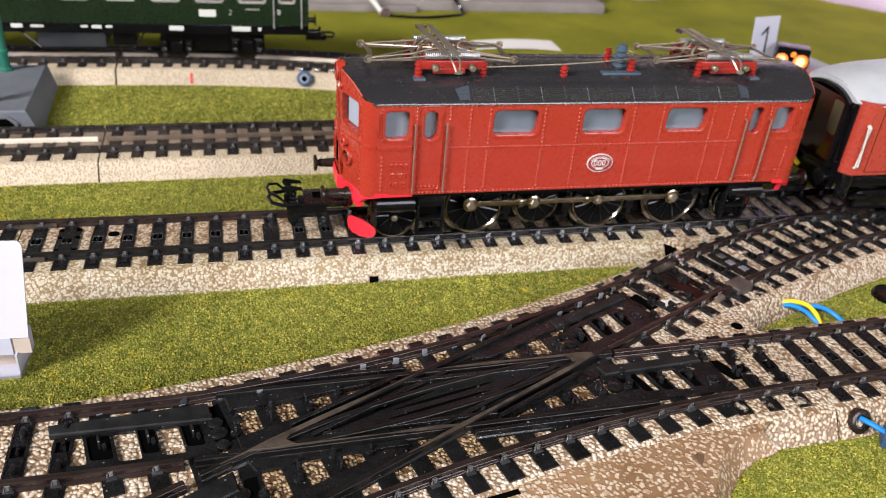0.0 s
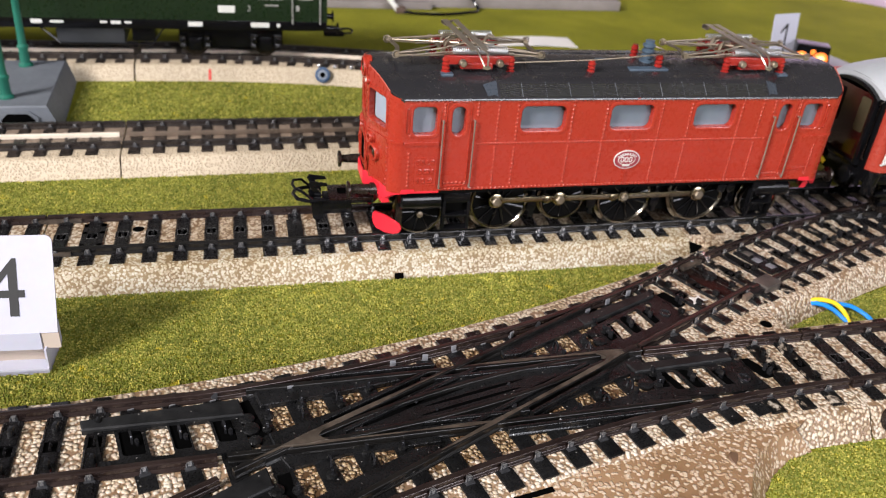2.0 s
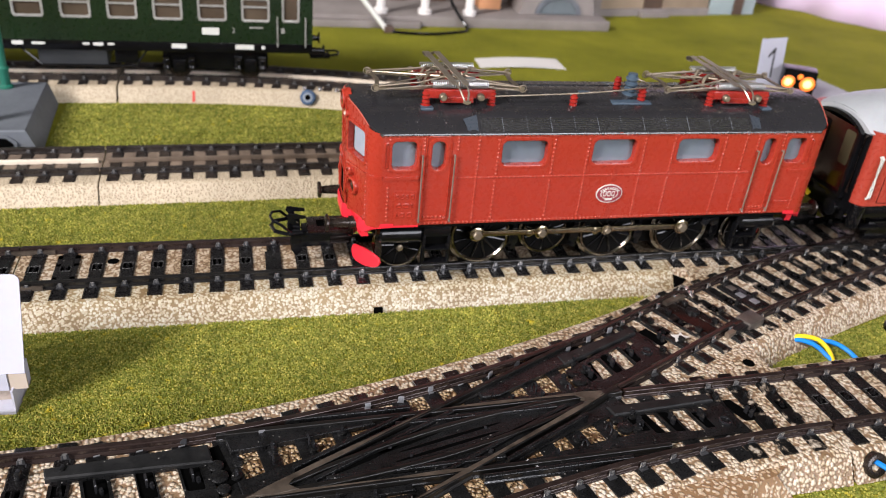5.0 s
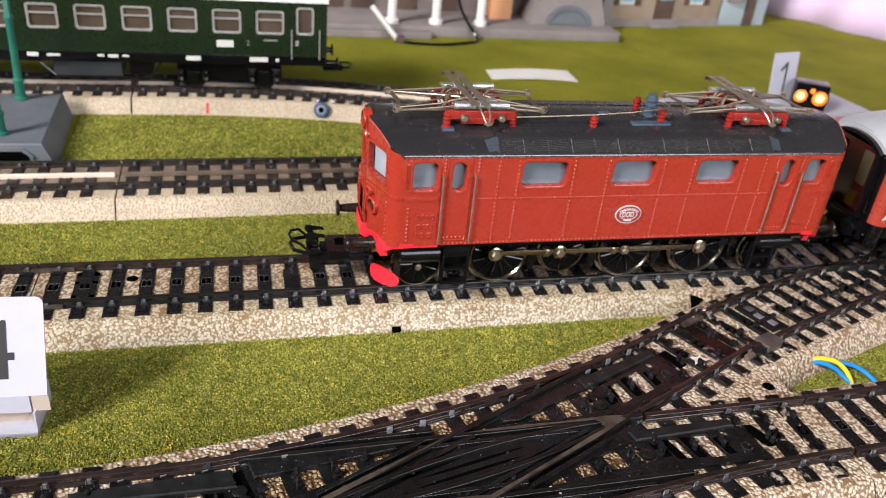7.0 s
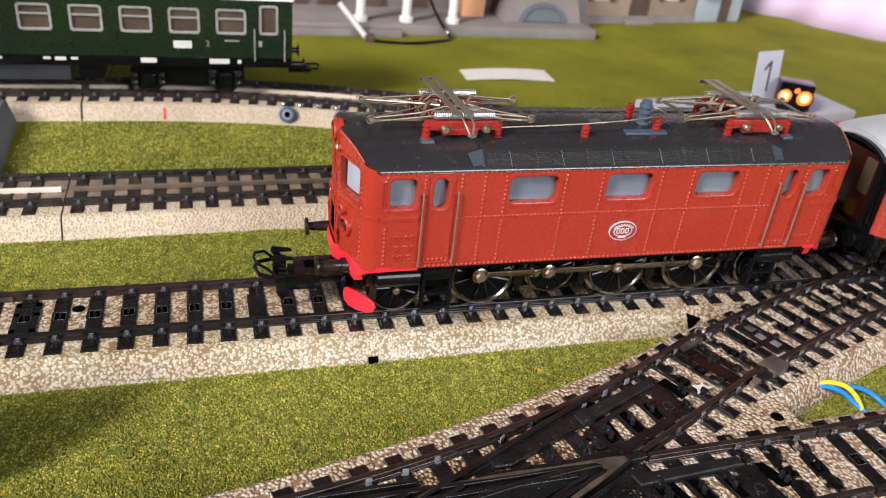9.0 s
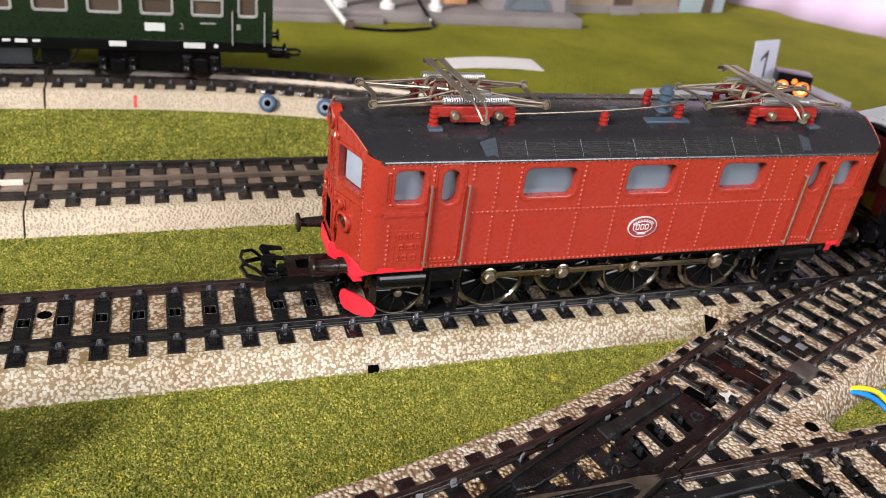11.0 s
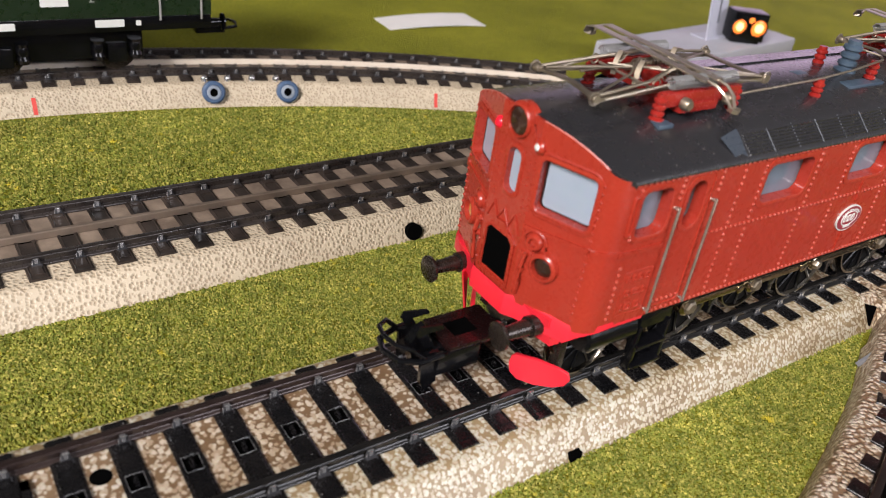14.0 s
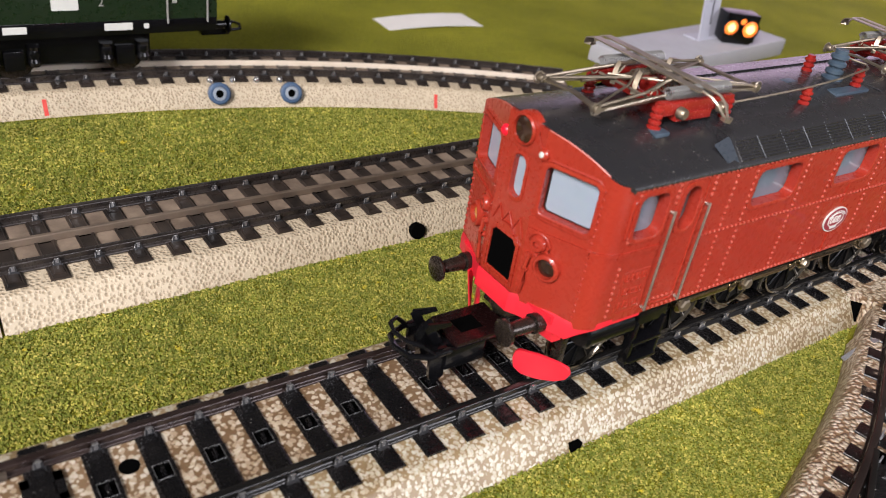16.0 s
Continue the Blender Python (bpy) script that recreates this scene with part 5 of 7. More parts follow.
    return p


def pan_frame(x):
    bm = bmesh.new()
    for y in (-7.6, 7.6):
        box(bm, x - 8.4, x + 8.4, y - 0.8, y + 0.8, 56.0, 58.2, 0.3)
        box(bm, x - 5.0, x + 3.5, y - 1.1, y + 1.1, 54.9, 56.4, 0.3)
    for ix in (-6.0, 5.6):
        box(bm, x + ix - 0.9, x + ix + 0.9, -7.6, 7.6, 56.2, 57.4, 0.3)
    box(bm, x - 2.2, x + 2.4, -2.8, 2.8, 56.0, 58.4, 0.5)
    return bm


def locomotive():
    loco = thing("electric_locomotive", CX, 0, RAIL_TOP, "red electric model locomotive with dark grey roof on tracks", "locomotive")
    z0, z1, wy = 25.0, 50.3, 17.2
    x0, x1 = 35.0, 2 * CX - 35.0 - REAR
    windows = [(36.9, 43.4, 40.6, 48.3, 1.3), (46.9, 50.8, 40.3, 48.3, 1.7), (65.1, 77.6, 41.2, 48.3, 1.6), (89.9, 102.4, 41.3, 48.4, 1.6), (114.4, 126.9, 41.5, 48.4, 1.6), (140.5, 144.6, 40.4, 48.3, 1.7), (148.0, 154.2, 40.8, 48.3, 1.3)]
    for s in (-1, 1):
        pl = Plane((0, s * wy, 0), (1, 0, 0), n=(0, s, 0))
        holes = [(a, b, c, d) for a, b, c, d, r in windows]
        bm = wall_with_holes(bmesh.new(), pl, [x0, x1], z0, lambda u: z1, holes, 2.0)
        side = part("side_wall", bm, RED, loco, "glossy red side wall with rivet lines")
        for a, b, c, d, r in windows:
            bm = bmesh.new()
            ring_frame(bm, pl, rrect(a + 0.15, b - 0.15, c + 0.15, d - 0.15, r), rrect(a - 0.75, b + 0.75, c - 0.75, d + 0.75, r + 0.6), -1.9, 0.22)
            part("window_frame", bm, RED, side)
            part("window_pane", plate(bmesh.new(), pl, [(a - 0.1, c - 0.1), (b + 0.1, c - 0.1), (b + 0.1, d + 0.1), (a - 0.1, d + 0.1)], -2.3, -1.95), SIDE_PANE, side, "pale grey window insert")
        # belt, door edges, sill strips
        bm = bmesh.new()
        for u0, u1, v0, v1, d in ((54.0, 138.5, 37.95, 38.35, 0.12), (x0, 44.0, 37.9, 38.7, 0.3), (150.5, x1, 37.9, 38.7, 0.3), (96.6, 97.6, 25.2, 29.6, 0.22), (96.6, 97.6, 36.4, 41.0, 0.22), (96.6, 97.6, 48.9, 50.2, 0.22)):
            plate(bm, pl, [(u0, v0), (u1, v0), (u1, v1), (u0, v1)], -0.05, d)
        part("belt", bm, RED, side)
        for u0, u1 in ((45.4, 52.2), (139.9, 146.1)):
            bm = bmesh.new()
            ring_frame(bm, pl, rrect(u0 + 0.35, u1 - 0.35, 26.6, 49.3, 1.0), rrect(u0, u1, 26.2, 49.7, 1.2), -0.1, 0.2)
            part("door_edge", bm, RED, side)
        for u in (35.75, 155.8):
            bm = bmesh.new()
            ring_frame(bm, pl, rrect(u - 0.35, u + 0.35, 41.4, 47.6, 0.3), rrect(u - 0.6, u + 0.6, 41.1, 47.9, 0.5), -0.1, 0.3)
            part("window_deflector", bm, RED, side)
        for u in (44.7, 52.9, 139.2, 147.0):
            bm = bmesh.new()
            o = s * (wy + 0.75)
            rod(bm, (u, o, 26.0), (u, o, 44.8), 0.24, 8)
            for z in (26.4, 44.4):
                rod(bm, (u, s * wy, z), (u, o, z), 0.3, 6)
            part("handrail", bm, RAILING, side, "bright metal handrail")
        # rivets, in a paler red for rubbed paint and painted-in highlights
        bm = bmesh.new()
        pts = [(35.2 + 1.14 * i, 49.5) for i in range(106)] + [(45.5 + 1.14 * i, 25.5) for i in range(90)] + [(54.4 + 1.14 * i, 38.15) for i in range(74)]
        for u in (59.0, 64.2, 79.2, 88.7, 104.6, 113.2, 128.6, 134.8):
            pts += [(u, 26.6 + 1.14 * i) for i in range(21) if not (37.2 < 26.6 + 1.14 * i < 39.1)]
        for u in (36.4, 154.9):
            pts += [(u, 26.6 + 1.14 * i) for i in range(9)] + [(u, 39.6 + 1.0 * i) for i in range(1, 10, 8)]
        for u in (45.0, 53.6, 138.6, 146.6):
            pts += [(u, 45.9 + 1.0 * i) for i in range(4)]
        pts += [(46.2 + 1.1 * i, 27.3) for i in range(6)] + [(140.6 + 1.1 * i, 27.3) for i in range(6)]
        for u, v in pts:
            dome(bm, pl.at(u, v), pl.n, 0.33, 0.36, 8)
        part("rivets", bm, RIVET, side, "rivet heads, paler for rubbed paint and painted highlights", kind="stuff")
        # maker's plates: raised blocks, their lettering not set
        for u0, wide in ((38.6, 5.0), (149.4, 4.6)):
            bm = bmesh.new()
            rows = ((33.2, 1.6), (30.6, 1.5), (28.0, 1.7)) if u0 < 100 else ((28.4, 1.2),)
            spans = (((0.0, 0.9), (1.25, 2.1), (2.4, 3.3), (3.7, 4.8)), ((0.2, 1.5), (1.8, 3.6), (3.9, 4.6)), ((0.1, 0.7), (1.1, 2.4), (3.0, 4.4)))
            for (v, hgt), row in zip(rows, spans):
                for c0, c1 in row:
                    ring_frame(bm, pl, rrect(u0 + c0 + 0.22, u0 + c1 - 0.22, v - hgt * 0.22, v + hgt * 0.22, 0.08, 2), rrect(u0 + c0, u0 + c1, v - hgt / 2, v + hgt / 2, 0.3, 2), -0.05, 0.17)
            ring_frame(bm, pl, rrect(u0 - 0.5, u0 + wide + 0.3, rows[-1][0] - 1.3, rows[0][0] + 1.3, 0.2), rrect(u0 - 0.65, u0 + wide + 0.45, rows[-1][0] - 1.45, rows[0][0] + 1.45, 0.3), -0.05, 0.07)
            part("maker_plate", bm, RED, side)
        # oval number badge with plain bars
        o = pl.at(97.0, 32.7, 0.1)
        ell = lambda ru, rv, n=28: [(97.0 + ru * math.cos(2 * math.pi * i / n), 32.7 + rv * math.sin(2 * math.pi * i / n)) for i in range(n)]
        badge = part("badge", plate(bmesh.new(), pl, ell(3.8, 2.7), 0.0, 0.3), WHITE, side, "oval white and dark red badge")
        part("badge_field", plate(bmesh.new(), pl, ell(3.55, 2.45), 0.3, 0.36), material_once("badge_red", (0.20, 0.02, 0.03)), badge)
        part("badge_oval", ring_frame(bmesh.new(), pl, ell(2.35, 1.35), ell(2.6, 1.58), 0.3, 0.46), WHITE, badge)
        bm = bmesh.new()
        for k in range(3):
            ring_frame(bm, pl, rrect(95.45 + k * 1.2, 95.95 + k * 1.2, 32.25, 33.25, 0.15, 2), rrect(95.2 + k * 1.2, 96.2 + k * 1.2, 31.95, 33.55, 0.3, 2), 0.3, 0.46)
        part("badge_bars", bm, WHITE, badge)
        bm = bmesh.new()
        plate(bm, pl, rrect(95.9, 98.1, 30.8, 31.4, 0.1, 2), 0.36, 0.44)
        for i in range(9):
            a = radians(30 + 15 * i)
            c = (97.0 + 2.95 * math.cos(a), 32.7 + 1.85 * math.sin(a))
            plate(bm, pl, [(c[0] - 0.2, c[1] - 0.15), (c[0] + 0.2, c[1] - 0.15), (c[0] + 0.2, c[1] + 0.15), (c[0] - 0.2, c[1] + 0.15)], 0.36, 0.44)
        part("badge_ring_bars", bm, WHITE, badge)

    for s in (-1, 1):
        part("skirt_band", nbox(35.6, 45.0, s * 17.0 - 0.2, s * 17.0 + 0.24, 24.35, 25.15, 0.15), RED_BRIGHT, loco, "bright red lower edge under the cab side")
    for e in (-1, 1):
        loco_end(loco, e)
    loco_roof(loco)
    loco_gear(loco)
    pantograph(loco, 55.4)
    pantograph(loco, 135.2)
    return loco


ONCE = {}


def material_once(name, colour, rough=0.4):
    if name not in ONCE:
        ONCE[name] = worn(name, colour, tuple(c * 1.2 for c in colour), 100, rough, relief=0.03)
    return ONCE[name]


def arch(y):
    """Height of the roof's edge over the end walls."""
    return 50.3 + 4.5 * (1 - (abs(y) / 17.0) ** 2.2)


def loco_end(loco, e):
    """One end wall. e = -1: the end towards the coupling in view."""
    X = lambda d: CX + e * (CX - d) - (REAR if e > 0 else 0)  # d: distance as on the near end
    fx, sx_, cy, sy = 27.6, 31.2, 4.6, 15.0
    end = part("end_wall", bmesh.new(), RED, loco, "red end wall with three windows and three lamps")
    # flat middle panel
    pm = Plane((X(fx), 0, 0), (0, -e, 0) if e < 0 else (0, 1, 0), n=(e, 0, 0))
    bm = wall_with_holes(bmesh.new(), pm, [-cy, -2.5, 0, 2.5, cy], 24.6, lambda u: arch(u) - 0.1, [(-1.5, 1.5, 41.2, 48.6)], 1.0)
    part("middle_panel", bm, RED, end)
    ring = bmesh.new()
    ring_frame(ring, pm, rrect(-1.45, 1.45, 41.3, 48.5, 1.3), rrect(-2.1, 2.1, 40.6, 49.2, 1.8), -0.9, 0.25)
    part("window_frame", ring, RED, end)
    part("window_pane", plate(bmesh.new(), pm, [(-1.6, 41), (1.6, 41), (1.6, 48.8), (-1.6, 48.8)], -1.3, -0.92), PALE_GLASS, end, "pale grey window insert")
    # angled side panels with a large window each
    for s in (-1, 1):
        a, b = Vector((X(fx), s * cy, 0)), Vector((X(sx_), s * sy, 0))
        length = (b - a).length
        u = (b - a).normalized()
        n = Vector((e, 0, 0))
        n = (n - u * n.dot(u)).normalized()
        ps = Plane(a, u, n=n)
        top = lambda q: arch(cy + (sy - cy) * q / length)
        hole = (1.05, length - 0.85, 41.3, 49.4)
        bm = wall_with_holes(bmesh.new(), ps, [length * i / 8 for i in range(9)], 24.6, top, [hole], 1.5)
        part("side_panel", bm, RED, end)
        ring = bmesh.new()
        ring_frame(ring, ps, rrect(hole[0] + 0.05, hole[1] - 0.05, hole[2] + 0.05, hole[3] - 0.05, 0.9), rrect(hole[0] - 0.7, hole[1] + 0.7, hole[2] - 0.7, hole[3] + 0.7, 1.4), -1.45, 0.3)
        ring_frame(ring, ps, rrect(hole[0] - 0.65, hole[1] + 0.55, hole[2] - 0.7, hole[3] + 0.7, 1.4), rrect(hole[0] - 0.95, hole[1] + 0.65, hole[2] - 1.2, hole[3] + 1.15, 1.8), -0.2, 0.12)
        part("window_frame", ring, RED, end)
        # a dark ring paints the reveal's shade round the pane
        part("window_gap", ring_frame(bmesh.new(), ps, rrect(hole[0] + 0.4, hole[1] - 0.3, hole[2] + 0.25, hole[3] - 0.25, 0.8), rrect(hole[0], hole[1], hole[2], hole[3], 0.9), -1.52, -1.4), GAP_SHADE, end, "dark ring painted as shade round the pane")
        part("window_pane", plate(bmesh.new(), ps, [(hole[0] - 0.1, hole[2] - 0.1), (hole[1] + 0.1, hole[2] - 0.1), (hole[1] + 0.1, hole[3] + 0.1), (hole[0] - 0.1, hole[3] + 0.1)], -1.8, -1.5), PALE_GLASS, end, "pale grey window insert")
        # rounded corner to the side wall
        bm = bmesh.new()
        way = 0.0 if e < 0 else math.pi
        cur = bow((X(sx_), s * sy), math.atan2(u.y, u.x), (X(35.0), s * 17.2), way, 14)
        lo = [bm.verts.new((x, y, 24.6)) for x, y in cur]
        hi = [bm.verts.new((x, y, max(arch(min(abs(y), 17.0)), 50.3))) for x, y in cur]
        for i in range(len(cur) - 1):
            bm.faces.new((lo[i], lo[i + 1], hi[i + 1], hi[i]))
        part("corner", bm, RED, end)
        edge = [ps.at(length * i / 10, top(length * i / 10) + 0.02, -0.2) for i in range(11)]
        part("worn_edge", tube(bmesh.new(), edge, 0.15, 5), material_once("worn_red_edge", (0.36, 0.085, 0.06)), end, "paint rubbed pale along the edge")
        # belt ridges and rivets
        bm = bmesh.new()
        plate(bm, ps, [(0.2, 37.6), (length, 38.3), (length, 39.0), (0.2, 38.3)], 0, 0.28)
        for (xa, ya), (xb, yb) in zip(cur, cur[1:]):
            prism(bm, [(xa, ya, 38.2), (xb, yb, 38.2), (xb, yb, 39.0), (xa, ya, 39.0)], (0, 0, 0), (e * 0.15, s * 0.25, 0))
        part("belt", bm, RED, end)
        bm = bmesh.new()
        for v in range(19):
            dome(bm, ps.at(length - 0.1, 26.5 + 1.25 * v), n, 0.3, 0.34, 6)
        for k in range(6):
            dome(bm, ps.at(0.45, 27 + 3.4 * k), n, 0.24, 0.2, 5)
        for v in range(8):
            dome(bm, pm.at(-s * 3.4, 39.2 + 1.2 * v), pm.n, 0.2, 0.16, 5)
        # small rivets round the window
        h0, h1, v0, v1 = hole[0] - 1.2, hole[1] + 0.2, hole[2] - 1.4, hole[3] + 1.4
        for k in range(11):
            f = k / 10
            dome(bm, ps.at(h0 + (h1 - h0) * f, v1), n, 0.18, 0.15, 5)
        for k in range(9):
            dome(bm, ps.at(h0, v0 + (v1 - v0) * k / 9), n, 0.18, 0.15, 5)
        part("rivets", bm, RED, end, kind="stuff")
        # lower lamp
        o = ps.at(4.9, 33.0)
        lamp = part("lamp_bezel", lathe(bmesh.new(), o, n, [(-0.2, 2.5), (0.9, 2.35), (1.15, 2.05), (1.15, 1.75), (0.2, 1.6)], 26), RED, end, "round red lamp rim")
        # the far lens is coloured amber to show a glow; the near stays dark
        part("lens", lathe(bmesh.new(), o, n, [(0.15, 1.7), (0.45, 1.5), (0.7, 0.8), (0.78, 0)], 20), LENS_DARK if s < 0 else AMBER_GLOW, lamp, "dark glass lamp lens" if s < 0 else "lamp lens coloured amber for its glow")
        # small fitting above the lamp and a hanging hook below
        o = ps.at(2.5, 36.3)
        part("hose_cock", lathe(bmesh.new(), o, n, [(0, 1.5), (0.5, 1.45), (0.9, 1.1), (0.9, 0.65), (0.3, 0.6)], 18), RED, end)
        part("hose_ring", tube(bmesh.new(), [ps.at(2.6 + 2.0 * math.cos(radians(a)), 36.1 + 2.0 * math.sin(radians(a)), 0.15) for a in range(-100, 171, 18)], 0.24, 6), RED, end)
        bm = bmesh.new()
        tube(bm, [ps.at(1.5, 34.0, 0.3), ps.at(1.2, 31.5, 0.7), ps.at(1.3, 29.0, 0.6), ps.at(0.9, 26.4, 0.4)], 0.42, 6)
        dome(bm, ps.at(1.3, 33.6), n, 0.7, 0.8, 8)
        dome(bm, ps.at(1.2, 31.0), n, 0.6, 0.8, 8)
        part("brake_hose", bm, RED, end)
        # roof-edge marker lamp
        o = Vector((X(27.9), s * 4.7, 50.7))
        if e < 0:
            part("marker_lamp", lathe(bmesh.new(), o, (e, 0, 0.15), [(-0.6, 1.0), (0.5, 1.0), (0.9, 0.6), (0.95, 0)], 14), RED if s < 0 else RED_LENS, end, "small red marker lamp")
            if s < 0:
                part("marker_lens", lathe(bmesh.new(), o + Vector((e * 0.9, 0, 0.1)), (e, 0, 0.15), [(0, 0.55), (0.2, 0.35), (0.25, 0)], 10), WHITE, end)
        # buffer with stem
        part("buffer", lathe(bmesh.new(), (X(28.6), s * 9.9, 22.6), (e, 0, 0), [(-1.5, 1.7), (0.6, 1.75), (0.6, 1.3), (1.6, 1.35), (4.6, 1.15), (5.6, 1.0), (6.0, 2.25), (6.5, 2.35), (6.75, 2.05), (6.85, 0)], 26), BUFFER, end, "dark bronze buffer")
        blk = bmesh.new()
        prism(blk, [(X(28.5), s * 7.2, 25.2), (X(29.5), s * 12.4, 25.2), (X(31.0), s * 12.4, 19.6), (X(29.2), s * 7.2, 20.4)], (0, 0, 0), (-e * 2.0, 0, 0))
        part("buffer_block", blk, RED_BRIGHT, end)
        if e > 0:
            continue
        # red plough blade on a bracket
        bl = Plane((X(33.0), s * 9.8, 11.8), (e * -0.62, s * 0.78, 0), n=None)
        if bl.n.x * e < 0:
            bl.n = -bl.n
        shape = [(p * 0.84, q * 0.95 + p * 0.1) for p, q in ((-6.0, 2.2), (-5.2, 2.9), (-1, 2.5), (3.5, 1.7), (5.6, 0.9), (6.2, -0.4), (5.4, -1.8), (3.2, -2.7), (-0.5, -3.0), (-4.0, -2.5), (-5.7, -1.2), (-6.2, 0.8))]
        bm = plate(bmesh.new(), bl, shape, -0.35, 0.35)
        bmesh.ops.bevel(bm, geom=bm.edges[:], offset=0.12, segments=1, affect="EDGES")
        blade = part("plough", bm, RED_BRIGHT, end, "bright red rounded plough blade")
        part("bracket", nbox(X(36.2) - 0.8, X(36.2) + 0.8, s * 9.8 - 1.0, s * 9.8 + 1.0, 12.0, 20.0, 0.2), BUFFER, blade)
    if e < 0:
        part("guard_iron", prism(bmesh.new(), [(X(27.6), 7.6, 22.2), (X(29.4), 8.6, 22.2), (X(30.4), 8.6, 13.0), (X(29.8), 8.0, 13.0)], (0, -0.25, 0), (0, 0.25, 0)), RED_BRIGHT, end, "thin bright red guard iron")
    # bright red skirt round the foot of the end
    bm = bmesh.new()
    plan = [(37.4, -17.25), (35.0, -17.2), (32.8, -16.4), (31.0, -14.9), (28.4, -6.0), (27.0, -4.4), (27.0, 4.4), (28.4, 6.0), (31.0, 14.9), (32.8, 16.4), (35.0, 17.2), (37.4, 17.25)]
    low = [24.5, 24.3, 23.8, 22.2, 21.6, 21.8, 21.8, 21.6, 22.2, 23.8, 24.3, 24.5]
    rows = []
    for off, zs in ((0.0, [25.6] * 12), (-0.25, [24.9] * 12), (-0.25, low), (1.0, low), (1.0, [25.6] * 12)):
        rows.append([bm.verts.new((X(d + off), y, z)) for (d, y), z in zip(plan, zs)])
    for r, q in zip(rows, rows[1:]):
        for i in range(11):
            bm.faces.new((r[i], r[i + 1], q[i + 1], q[i]))
    part("skirt", bm, RED_BRIGHT, end, "bright red skirt under the end wall")
    # gangway opening, a dark square with a raised edge
    part("gangway_hollow", plate(bmesh.new(), pm, [(-3.1, 26.9), (3.1, 26.9), (3.1, 33.6), (2.2, 34.4), (-2.2, 34.4), (-3.1, 33.6)], -0.1, 0.12), HOLE_SHADE, end, "black gangway opening")
    bm = bmesh.new()
    ins = [(-3.1, 26.4), (3.1, 26.4), (3.1, 33.6), (2.2, 34.4), (-2.2, 34.4), (-3.1, 33.6)]
    outs = [(-3.8, 26.2), (3.8, 26.2), (3.8, 34.0), (2.5, 35.1), (-2.5, 35.1), (-3.8, 34.0)]
    ring_frame(bm, pm, ins, outs, -0.1, 0.45)
    part("gangway_frame", bm, RED, end)
    bm = bmesh.new()
    prism(bm, [pm.at(-2.0, 35.2), pm.at(2.0, 35.2), pm.at(0.9, 36.4), pm.at(-0.9, 36.4)], pm.n * 0.0, pm.n * 0.5)
    part("gangway_lug", bm, RED, end)
    part("gangway_fold", tube(bmesh.new(), [pm.at(u, v, 0.1) for u, v in ((-3.9, 35.6), (-2.6, 38.6), (-1.4, 36.2), (0, 38.4), (1.4, 36.2), (2.6, 38.6), (3.9, 35.6))], 0.2, 6), RED, end)
    # head lamp in a humped housing
    bm = bmesh.new()
    prof = [(-4.9, 49.7), (-4.6, 50.9), (-3.7, 51.8)] + [(-3.1 * math.cos(radians(a)), 52.8 + 3.0 * math.sin(radians(a))) for a in range(0, 181, 15)] + [(3.7, 51.8), (4.6, 50.9), (4.9, 49.7)]
    if e > 0:
        prof = [(u, min(v, 52.9)) for u, v in prof]
    prism(bm, [pm.at(u, v) for u, v in prof], pm.n * -1.4, pm.n * 0.35)
    bmesh.ops.bevel(bm, geom=[ed for ed in bm.edges if ed.calc_length() < 1.2], offset=0.22, segments=2, affect="EDGES")
    hump = part("lamp_housing", bm, RED, end, "humped red head lamp housing")
    o = pm.at(0, 52.9, 0.3)
    if e < 0:
        part("lamp_bezel", lathe(bmesh.new(), o, pm.n, [(0, 2.55), (0.4, 2.55), (0.65, 2.35), (0.65, 2.2), (0.1, 2.1)], 28), RED, hump)
        part("lens", lathe(bmesh.new(), o, pm.n, [(0.05, 2.2), (0.35, 2.0), (0.6, 1.1), (0.7, 0)], 24), LENS_DARK, hump, "dark glass lamp lens")
    # coupling: a black loop coupler
    if e < 0:
        c = part("coupler", nbox(X(16.5), X(30.5), -2.4, 2.4, 14.4, 16.4, 0.4), BLACK, end, "black loop coupler with hook")
        part("coupler_plate", nbox(X(18.0), X(29.5), -4.2, 4.2, 16.2, 17.3, 0.3), material_once("dark_red_brown", (0.009, 0.003, 0.003), 0.25), c)
        part("coupler_slot", nbox(X(20.5), X(25.0), -1.8, 1.8, 17.25, 17.36), HOLE_SHADE, c)
        bm = bmesh.new()
        tube(bm, [(X(16.5), -4.6, 17.0), (X(12.5), -4.4, 16.6), (X(9.4), -3.0, 16.8), (X(8.4), 0, 17.0), (X(9.4), 3.0, 16.8), (X(12.5), 4.4, 16.6), (X(16.5), 4.6, 17.0)], 0.55, 8)
        part("coupler_loop", bm, BLACK, c)
        bm = bmesh.new()
        prism(bm, [(X(13.6), -1.4, 13.0), (X(12.6), -1.4, 17.0), (X(13.8), -1.4, 19.4), (X(15.4), -1.4, 20.0), (X(15.7), -1.4, 19.2), (X(15.2), -1.4, 17.0), (X(17.0), -1.4, 13.4)], (0, 0.5, 0), (0, 2.3, 0))
        part("coupler_hook", bm, BLACK, c)
        for yk in (-2.4, 2.0):
            bm = bmesh.new()
            prism(bm, [(X(14.6), yk, 17.0), (X(12.4), yk, 20.6), (X(12.9), yk, 21.6), (X(17.4), yk, 20.8), (X(17.8), yk, 20.0), (X(14.6), yk, 20.0), (X(16.4), yk, 17.0)], (0, 0, 0), (0, 0.45, 0))
            part("coupler_prong", bm, GLOSS_BLACK, c)
